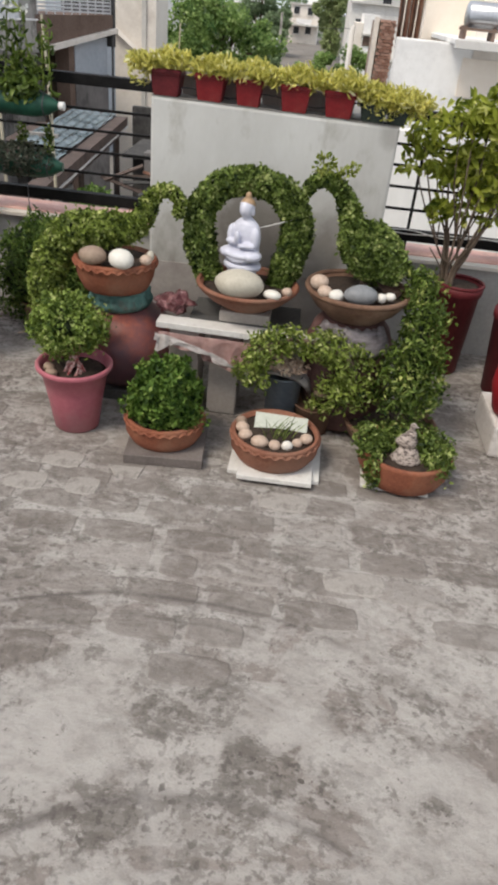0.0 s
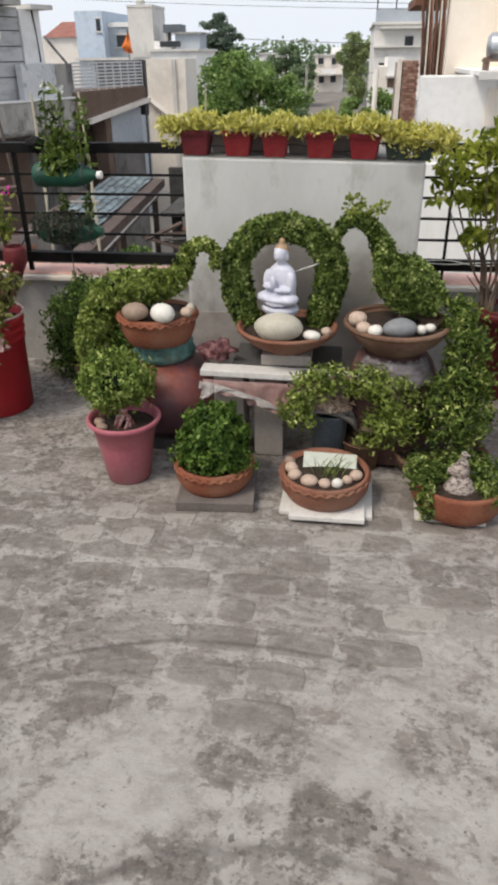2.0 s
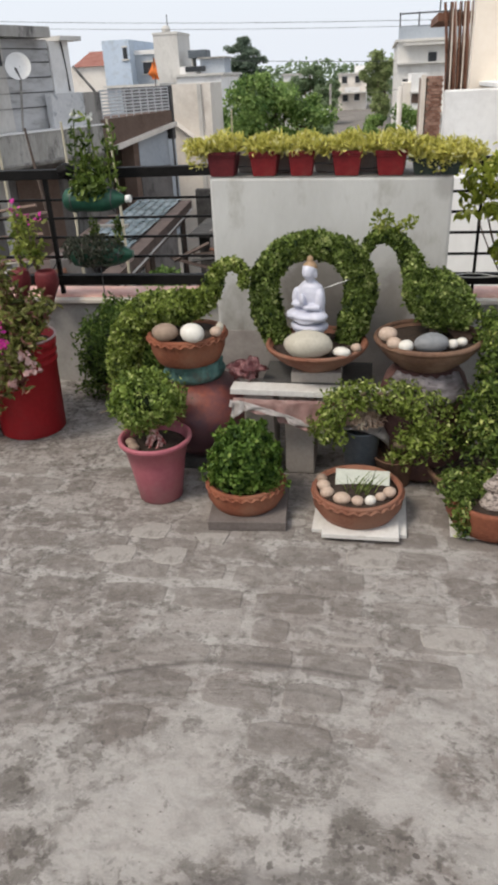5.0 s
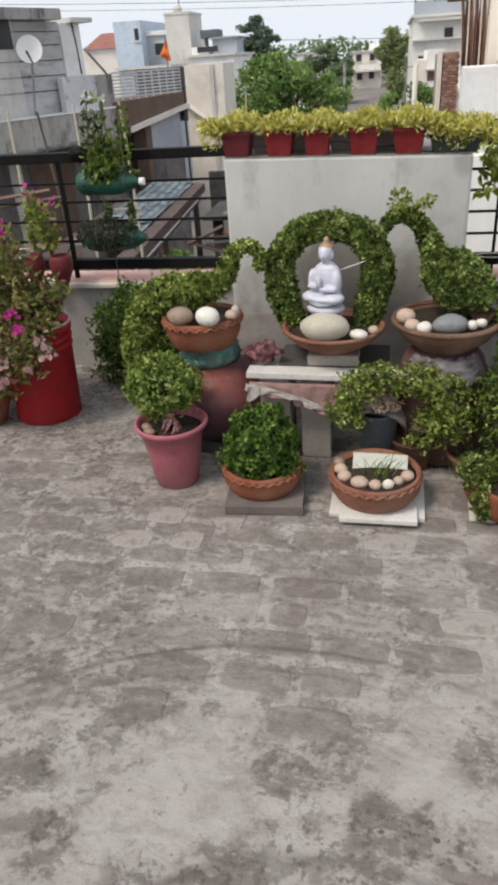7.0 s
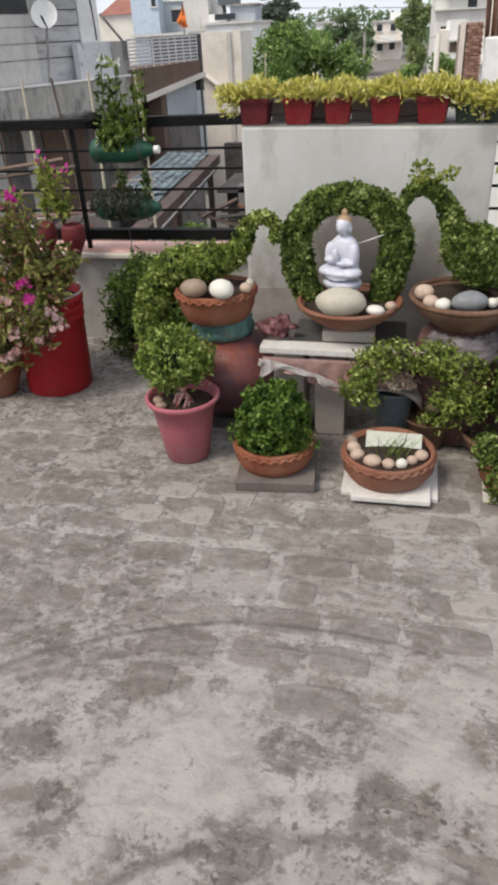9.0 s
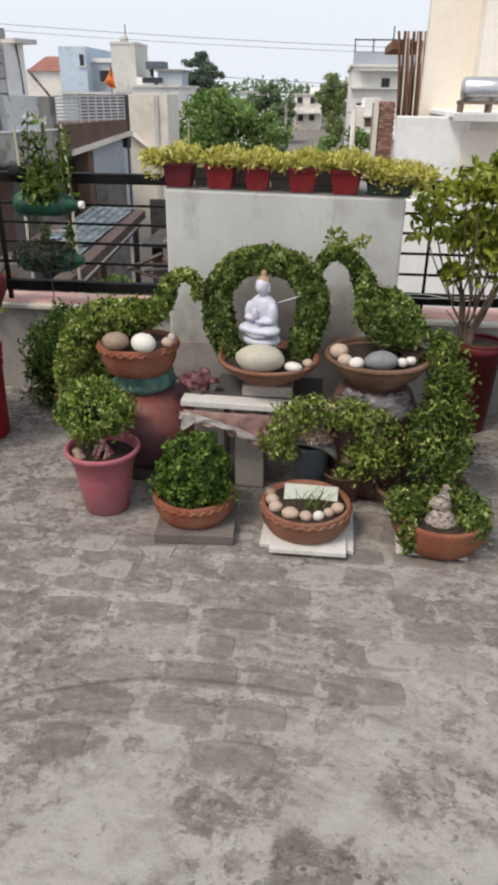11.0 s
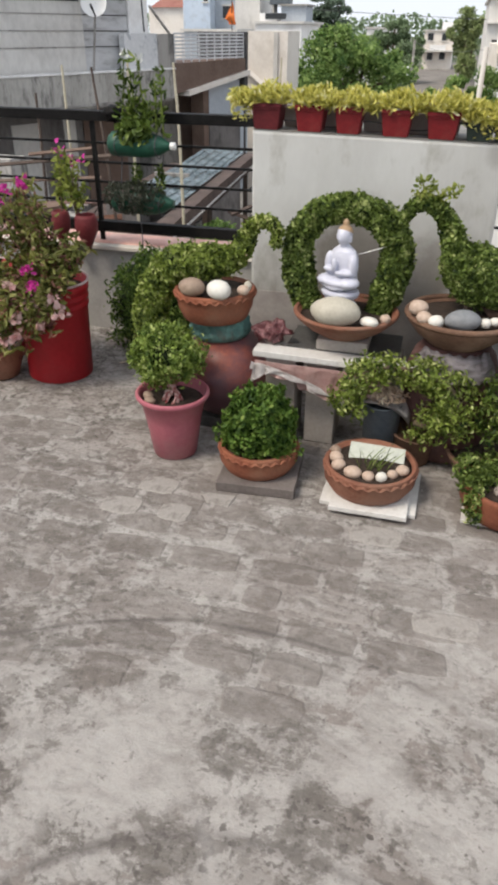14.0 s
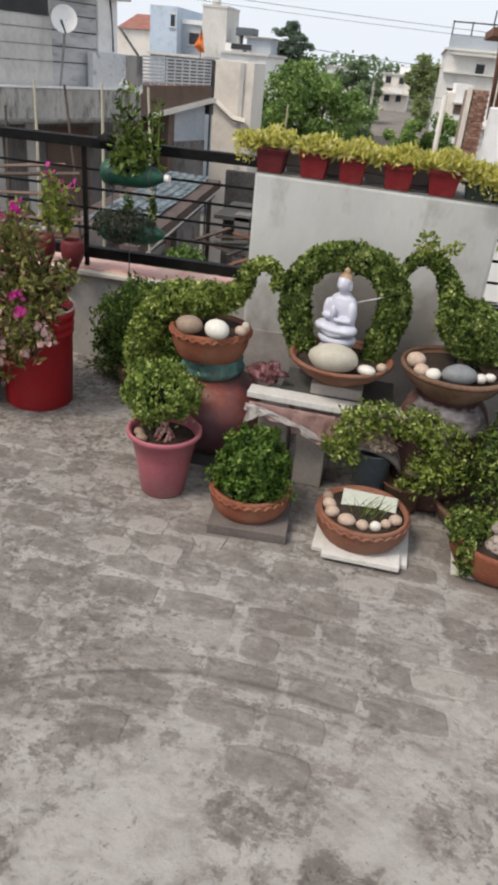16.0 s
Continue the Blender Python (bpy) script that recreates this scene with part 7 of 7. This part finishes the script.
h1 = hanging_pot(-1.545, 3.315, 0.567, 0.060)
h2 = hanging_pot(-1.695, 3.325, 0.575, 0.050)
for t, x, many in ((h1, -1.60, 7), (h2, -1.69, 3)):
    pts = []
    for k in range(many):
        sb = bmesh.new()
        a, h = RNG.uniform(0, 6.28), RNG.uniform(0.12, 0.30)
        tube([(x, 3.335, 0.625, 0.003), (x + 0.03 * math.cos(a), 3.335 + 0.02 * math.sin(a), 0.655 + h * 0.6, 0.0025), (x + 0.05 * math.cos(a), 3.335 + 0.03 * math.sin(a), 0.655 + h, 0.002)], 5, sb, 2)
        part("stem", sb, BARK, t)
        pts += [(x + 0.05 * s * math.cos(a), 3.335 + 0.03 * s * math.sin(a), 0.655 + h * s) for s in np.linspace(0.25, 1, 6)]
    pts = np.repeat(np.array(pts), 5, 0) + RNG.normal(size=(len(pts) * 5, 3)) * 0.018
    leaves("foliage", pts, RNG.normal(size=pts.shape), 0.034, YOUNG, t, RNG, width=0.45, spread=1)
    top = pts[np.argsort(pts[:, 2])[-7:]]
    leaves("blossom", top + RNG.normal(size=top.shape) * 0.01, RNG.normal(size=top.shape), 0.024, MAGENTA, t, RNG, width=0.9, label="deep pink blossoms")

# ---------------------------------------------------------------- red buckets with flowering bushes
def bucket(at, label, r=0.15, h=0.455):
    t = thing("red_bucket", at, label, "potted plant", "red buckets")
    part("bucket", lathe([(r * 0.94, 0), (r * 0.955, 0.006), (r * 0.965, h * 0.74), (r * 1.0, h * 0.75), (r * 1.0, h * 0.775), (r * 0.97, h * 0.785), (r * 0.975, h * 0.82), (r * 1.01, h * 0.83), (r * 1.01, h * 0.855), (r * 0.98, h * 0.865), (r * 0.985, h * 0.90), (r * 1.025, h * 0.91), (r * 1.03, h), (r, h), (r * 0.96, h * 0.9), (0.01, h * 0.86)], at, 48), RED_PLASTIC, t, "", True)
    part("rim", lathe([(r * 1.0, h - 0.002), (r * 1.045, h - 0.004), (r * 1.05, h + 0.004), (r * 1.02, h + 0.007), (r * 0.99, h + 0.003)], at, 48, loop=True), PALE_RIM, t, "pale worn rim", True)
    soil(t, at, r * 0.95, at[2] + h * 0.905)
    return t


PALE_RIM = mat("worn_red_rim", (0.45, 0.28, 0.27), (0.66, 0.56, 0.54), 0.5, 9, 60, 0.05)


REDSTEM = mat("reddish_stems", (0.16, 0.06, 0.05), (0.34, 0.17, 0.13), 0.8, 20, 80, 0.2)


def flower_bush(t, at, masses, n, blossoms, pale):
    """Leggy red stems out of the pot, with leaves in loose tufts along their upper halves."""
    spots, drying = [], []
    for m in masses:
        count = max(6, int(n * m[6] / 21))
        for k in range(count):
            sb = bmesh.new()
            e = np.array(m[:3]) + np.clip(RNG.normal(size=3), -1.7, 1.7) * np.array(m[3:6]) * 0.55
            a = np.array((at[0] + RNG.uniform(-0.06, 0.06), at[1] + RNG.uniform(-0.06, 0.06), at[2]))
            mid = np.append((a + e)[:2] / 2, max((a[2] + e[2]) / 2, at[2] + 0.11)) + RNG.normal(size=3) * 0.02
            tube([(*a, 0.004), (*mid, 0.003), (*e, 0.0016)], 5, sb, 3)
            part("stem", sb, REDSTEM, t)
            for tuft in range(4):
                u = (1.0, 0.86, 0.68, 0.5)[tuft] + RNG.uniform(-0.06, 0.02)
                c = (1 - u) ** 2 * a + 2 * u * (1 - u) * mid + u * u * e
                per = (11, 9, 7, 5)[tuft]
                spots.append(c + RNG.normal(size=(per, 3)) * np.array((0.021, 0.019, 0.017)))
                drying.append(c + RNG.normal(size=(2, 3)) * 0.022)
    p, d = np.concatenate(spots), np.concatenate(drying)
    leaves("foliage", p, RNG.normal(size=p.shape) + np.array([0, -0.4, 0.5]), 0.033, DRYISH, t, RNG, width=0.36, spread=1.0, up=-0.1, vary=0.6)
    leaves("dry_foliage", d, RNG.normal(size=d.shape), 0.028, RUSSET, t, RNG, width=0.36, spread=1.0, up=-0.2, label="reddish and pale drying leaves")
    for name, where, mm, s in (("blossom", blossoms, MAGENTA, 0.020), ("pale_blossom", pale, PALE_PINK, 0.026)):
        for c in where:
            pp = np.repeat(np.array([c]), 18, 0) + RNG.normal(size=(18, 3)) * 0.011
            leaves(name, pp, RNG.normal(size=pp.shape), s, mm, t, RNG, width=0.9)


k1 = bucket((-1.508, 2.82, 0), "red plastic bucket with a leggy pink-flowering bush, on the floor", 0.163, 0.47)
flower_bush(k1, (-1.475, 2.82, 0.41), [(-1.60, 2.72, 0.72, 0.17, 0.15, 0.17, 1.0), (-1.46, 2.72, 0.63, 0.11, 0.10, 0.12, 0.55), (-1.51, 2.64, 0.53, 0.15, 0.10, 0.13, 0.9), (-1.385, 2.80, 0.58, 0.06, 0.07, 0.075, 0.5), (-1.55, 2.60, 0.40, 0.14, 0.08, 0.12, 0.85), (-1.42, 2.61, 0.46, 0.09, 0.05, 0.08, 0.42), (-1.64, 2.56, 0.26, 0.11, 0.06, 0.10, 0.45), (-1.47, 2.585, 0.36, 0.08, 0.035, 0.07, 0.3), (-1.51, 2.67, 0.86, 0.06, 0.04, 0.07, 0.12)], 560,
            [(-1.43, 2.53, 0.53), (-1.455, 2.545, 0.60), (-1.50, 2.66, 0.92), (-1.56, 2.64, 0.90), (-1.60, 2.62, 0.86), (-1.66, 2.68, 0.90), (-1.70, 2.7, 0.90)], [(-1.37, 2.59, 0.46), (-1.35, 2.60, 0.40), (-1.44, 2.57, 0.34), (-1.55, 2.56, 0.36), (-1.56, 2.54, 0.28), (-1.72, 2.60, 0.60), (-1.50, 2.60, 0.42), (-1.62, 2.54, 0.25), (-1.58, 2.58, 0.5)])
for k, (x, z) in enumerate(((-1.37, 0.385), (-1.42, 0.335), (-1.62, 0.27), (-1.66, 0.23), (-1.55, 0.30))):
    sb = tube([(-1.50 + 0.03 * math.sin(k * 2.0), 2.72, 0.43, 0.003), (-1.52 + 0.3 * (x + 1.5), 2.63, 0.43 - 0.02 * k, 0.003), (x, 2.615 - 0.012 * k, z, 0.002)], 5, steps=4)
    part("stem", sb, REDSTEM, k1, "drooping bare stem")
    pp = np.array([(x, 2.612 - 0.012 * k, z)]) + RNG.normal(size=(9, 3)) * 0.014
    leaves("dry_foliage", pp, RNG.normal(size=pp.shape), 0.034, RUSSET, k1, RNG, width=0.5, spread=1.0, up=-0.3)
k1.rotation_euler = (0, radians(1.8), 0)
k2 = bucket((-1.93, 2.94, 0), "red plastic bucket with a flowering bush, beside its twin")
flower_bush(k2, (-1.93, 2.94, 0.41), [(-1.86, 2.72, 0.70, 0.16, 0.15, 0.18, 1.0), (-1.76, 2.66, 0.55, 0.14, 0.12, 0.14, 0.8), (-1.80, 2.75, 0.86, 0.14, 0.12, 0.10, 0.5), (-1.80, 2.58, 0.38, 0.12, 0.06, 0.10, 0.4)], 900,
            [(-1.78, 2.66, 0.90), (-1.74, 2.65, 0.87), (-1.83, 2.65, 0.8)], [(-1.74, 2.58, 0.60), (-1.80, 2.56, 0.50)])
dp = thing("brown_pot", (-1.765, 2.70, 0), "brown clay pot with a pale rim by the buckets", "pot")
part("pot", lathe([(0.075, 0), (0.08, 0.004), (0.118, 0.11), (0.110, 0.155), (0.12, 0.17), (0.108, 0.172), (0.10, 0.15), (0.01, 0.14)], (-1.765, 2.70, 0), 36), TERRA_DARK, dp, "", True)
part("rim", lathe([(0.106, 0.168), (0.12, 0.164), (0.126, 0.172), (0.12, 0.181), (0.107, 0.179)], (-1.765, 2.70, 0), 36, loop=True), STONE_PLATE, dp, "pale worn rim", True)
soil(dp, (-1.765, 2.70), 0.10, 0.15)

# dark shrub in the corner by the block
sh = thing("corner_shrub", (-1.095, 3.16, 0), "dark green feathery shrub in a low pot by the parapet", "potted plant")
part("pot", lathe([(0.11, 0), (0.12, 0.005), (0.15, 0.12), (0.14, 0.125), (0.01, 0.11)], (-1.095, 3.16, 0), 32), TERRA_BROWN, sh, "", True)
part("inner_growth", ball((-1.105, 3.18, 0.30), 0.22, 0.14, 0.19, 0.4, 8), SHADE_CORE, sh, "", True)
p, q = both(ball_skin((-1.095, 3.17, 0.33), 0.235, 0.19, 0.20, 4200, RNG, 0.55, 0.35), ball_skin((-1.005, 3.15, 0.42), 0.17, 0.15, 0.11, 1900, RNG, 0.5, 0.35), ball_skin((-1.115, 3.14, 0.19), 0.21, 0.11, 0.11, 2000, RNG, 0.5, 0.35), ball_skin((-0.895, 3.12, 0.28), 0.16, 0.13, 0.17, 1500, RNG, 0.5, 0.35), ball_skin((-1.195, 3.18, 0.06), 0.20, 0.07, 0.05, 700, RNG, 0.4, 0.35))
p, q = both((p, q), clumped((p, q), 260, 14, 0.02, RNG))
leaves("foliage", p, q, 0.025, CORNER, sh, RNG, width=0.30, spread=1.0)

# broad-leaved shrub in the tall red pot
RX = 0.87
rt = thing("red_pot_shrub", (RX, 3.20, 0), "tall red pot with a broad-leaved many-stemmed shrub", "potted plant")
part("pot", lathe([(0.078, 0), (0.082, 0.005), (0.102, 0.395), (0.111, 0.40), (0.114, 0.44), (0.105, 0.441), (0.097, 0.415), (0.01, 0.405)], (RX, 3.2, 0), 44, 0.004, 5), MAROON, rt, "", True)
part("rim", lathe([(0.103, 0.439), (0.113, 0.437), (0.116, 0.445), (0.113, 0.453), (0.103, 0.452)], (RX, 3.2, 0), 44, loop=True), MAROON, rt, "thick dark red rim", True)
soil(rt, (RX, 3.2), 0.093, 0.432)
STEM = mat("shrub_stems", (0.09, 0.065, 0.048), (0.22, 0.165, 0.12), 0.85, 20, 90, 0.3)
ends = []
HEADS = ((0.56, 1.04), (0.70, 0.92), (0.74, 1.12), (0.81, 0.90), (0.88, 1.15), (0.95, 0.97), (1.02, 1.12), (0.89, 0.82), (0.68, 0.80))
for k, (hx, hz) in enumerate(HEADS):
    sb = bmesh.new()
    a, thick = k * 2.4, 1.8 if k in (1, 5) else 1.0
    foot = (0.80 + 0.02 * math.cos(a), 3.165 + 0.02 * math.sin(a))
    mid = (foot[0] + (hx - foot[0]) * 0.42 + 0.026 * math.sin(k * 3.1), 3.15 + 0.05 * math.sin(a), 0.62 + 0.03 * (k % 3))
    e = (hx, 3.14 + 0.07 * math.sin(a), hz)
    tube([(*foot, 0.40, 0.0075 * thick), (foot[0] + (hx - foot[0]) * 0.13 + 0.020 * math.cos(k * 2.0), foot[1], 0.52, 0.0065 * thick), (*mid, 0.005 * thick), (*e, 0.0028)], 6, sb, 4)
    for s in (-1, 1):
        f = (e[0] + s * 0.06, e[1] + 0.02 * s, e[2] + 0.05)
        tube([(*mid, 0.0035), ((mid[0] + f[0]) / 2 + 0.02 * s, (mid[1] + f[1]) / 2, (mid[2] + f[2]) / 2, 0.003), (*f, 0.002)], 5, sb, 3)
        ends.append(f)
    ends.append(e)
    part("stem", sb, STEM, rt, "", True)
part("stem", tube([(0.785, 3.15, 0.42, 0.004), (0.75, 3.14, 0.52, 0.0035), (0.68, 3.13, 0.61, 0.0025)], 5, steps=3), STEM, rt, "", True)
p, q = both(*[ball_skin((e[0], e[1], e[2] + 0.02), 0.06, 0.05, 0.06, 26, RNG, 0.1, 0.4) for e in ends if e[2] > 0.88], ball_skin((0.68, 3.12, 0.785), 0.04, 0.035, 0.05, 60, RNG, 0.2), ball_skin((0.515, 3.10, 0.965), 0.035, 0.03, 0.04, 26, RNG, 0.2), ball_skin((0.588, 3.10, 0.975), 0.03, 0.03, 0.035, 26, RNG, 0.2), ball_skin((0.57, 3.1, 1.08), 0.06, 0.05, 0.05, 36, RNG, 0.2), ball_skin((0.74, 3.14, 0.96), 0.13, 0.06, 0.07, 190, RNG, 0.2), ball_skin((0.88, 3.14, 0.92), 0.14, 0.07, 0.09, 240, RNG, 0.2),
            ball_skin((0.86, 3.12, 1.13), 0.22, 0.10, 0.11, 400, RNG, 0.2), ball_skin((0.88, 3.12, 1.25), 0.09, 0.06, 0.06, 110, RNG, 0.2), ball_skin((0.86, 3.14, 0.80), 0.13, 0.06, 0.07, 90, RNG, 0.2), ball_skin((1.12, 3.16, 1.10), 0.20, 0.12, 0.20, 560, RNG, 0.2), ball_skin((1.12, 3.2, 0.85), 0.2, 0.1, 0.15, 240, RNG, 0.2))
leaves("foliage", p, q * np.array([1, 1, 0.3]) + np.array([0, -0.4, 0.3]), 0.050, BIGLEAF, rt, RNG, width=0.36, spread=0.9, up=-0.3)

# east end: white block with red pots
solid("white_block", box(-0.13, -0.16, 0, 0.13, 0.16, 0.14, 0.014), mat("chipped_white", (0.52, 0.48, 0.45), (0.70, 0.67, 0.64), 0.8, 8, 60, 0.3, grime=(0.26, 0.23, 0.21), grime_at=(0.55, 0.72), grime_scale=9), (1.090, 2.55, 0), "chipped white painted block on the floor", "block")
ra = thing("red_pot", (1.075, 2.52, 0.1405), "round red plastic pot on the white block", "pot", "red pots")
part("pot", lathe([(0.09, 0), (0.11, 0.02), (0.135, 0.12), (0.13, 0.22), (0.125, 0.225), (0.115, 0.2), (0.01, 0.19)], (1.075, 2.52, 0.1405), 40), RED_PLASTIC, ra, "", True)
soil(ra, (1.075, 2.52), 0.112, 0.34)
rb2 = thing("red_pot", (1.155, 3.02, 0), "dark red pot on the floor by the parapet", "pot", "red pots")
part("pot", lathe([(0.10, 0), (0.105, 0.005), (0.135, 0.36), (0.142, 0.365), (0.142, 0.40), (0.13, 0.40), (0.12, 0.36), (0.01, 0.35)], (1.155, 3.02, 0), 40), MAROON, rb2, "", True)
soil(rb2, (1.155, 3.02), 0.125, 0.36)

# ---------------------------------------------------------------- paving bricks
def brick_mesh(w, h, seed):
    """A worn brick: rounded uneven outline, slightly domed top, sunk skirt."""
    rg2 = random.Random(seed)
    n = 14
    outline = []
    for k in range(n):
        a = 2 * math.pi * (k + 0.5) / n
        c, s = math.cos(a), math.sin(a)
        p = 6.0
        r = (abs(c) ** p + abs(s) ** p) ** (-1 / p) * rg2.uniform(0.91, 1.0)
        outline.append((c * r * w / 2, s * r * h / 2))
    verts = [(x * 1.0, y * 1.0, -0.008) for x, y in outline] + [(x, y, -0.0028) for x, y in outline] + [(x * (1 - 0.012 / w), y * (1 - 0.012 / h), rg2.uniform(-0.0008, 0.0)) for x, y in outline] + [(0, 0, 0.0002)]
    faces = []
    for ring in (0, 1):
        for k in range(n):
            faces.append((ring * n + k, ring * n + (k + 1) % n, (ring + 1) * n + (k + 1) % n, (ring + 1) * n + k))
    faces += [(2 * n + k, 2 * n + (k + 1) % n, 3 * n) for k in range(n)]
    me = bpy.data.meshes.new("brick")
    me.from_pydata(verts, [], faces)
    me.materials.append(BRICK_FLOOR)
    return me


LENGTHS = (0.098, 0.118, 0.165, 0.21, 0.228, 0.236)
BRICKS = {w: [brick_mesh(w, 0.106, 10 * i + k) for k in range(3)] for i, w in enumerate(LENGTHS)}
FLOOR_OB = bpy.data.objects["floor"]
rg = random.Random(11)
for row in range(11):
    y = 1.145 + row * 0.127
    x = -2.1 + rg.random() * 0.2
    while x < 1.45:
        w = rg.choice(LENGTHS[3:] if rg.random() < 0.62 else LENGTHS[:3])
        gap = rg.uniform(0.014, 0.028)
        hidden = rg.random() < (0.75, 0.5, 0.3, 0.12, 0.05, 0.06, 0.08, 0.12, 0.18, 0.25, 0.3)[row]
        if not hidden:
            ob = new("brick", rg.choice(BRICKS[w]))
            ob.parent = FLOOR_OB
            ob.matrix_basis = pose(x + w / 2, y + rg.uniform(-0.006, 0.006), -rg.uniform(0.0, 0.0016), 0, 0, rg.uniform(-2.2, 2.2))
        x += w + gap

pale = bpy.data.meshes.new("brick")
pale.from_pydata([(-0.07, 0.025, -0.006), (0.065, 0.03, -0.006), (0.055, -0.045, -0.006), (-0.03, -0.035, -0.006), (-0.066, 0.022, 0.0), (0.062, 0.027, 0.0005), (0.052, -0.041, 0.0), (-0.028, -0.031, 0.0004)], [], [(4, 7, 6, 5), (0, 1, 5, 4), (1, 2, 6, 5), (2, 3, 7, 6), (3, 0, 4, 7)])
pale.materials.append(mat("pale_chip", (0.27, 0.245, 0.225), (0.39, 0.365, 0.335), 0.85, 14, 70, 0.3, grime=(0.20, 0.18, 0.165), grime_at=(0.5, 0.62), grime_scale=16))
ob = new("brick", pale)
ob.parent = FLOOR_OB
ob.matrix_basis = pose(-0.425, 1.975, 0.0022)
PALE_BRICK = BRICKS[0.165][0].copy()
PALE_BRICK.materials.clear()
PALE_BRICK.materials.append(pale.materials[0])
for x, y, turn, size in ((-0.745, 1.845, 4, 0.9), (-0.545, 1.855, 3, 0.7), (-0.66, 2.0, -2, 0.9), (0.40, 1.545, 2, 1.2), (0.16, 1.91, 1, 1.1)):
    chip = new("brick", PALE_BRICK)
    chip.parent = FLOOR_OB
    chip.matrix_basis = pose(x, y, 0.0015, 0, 0, turn) @ Matrix.Diagonal((size, 1.0, 1, 1))
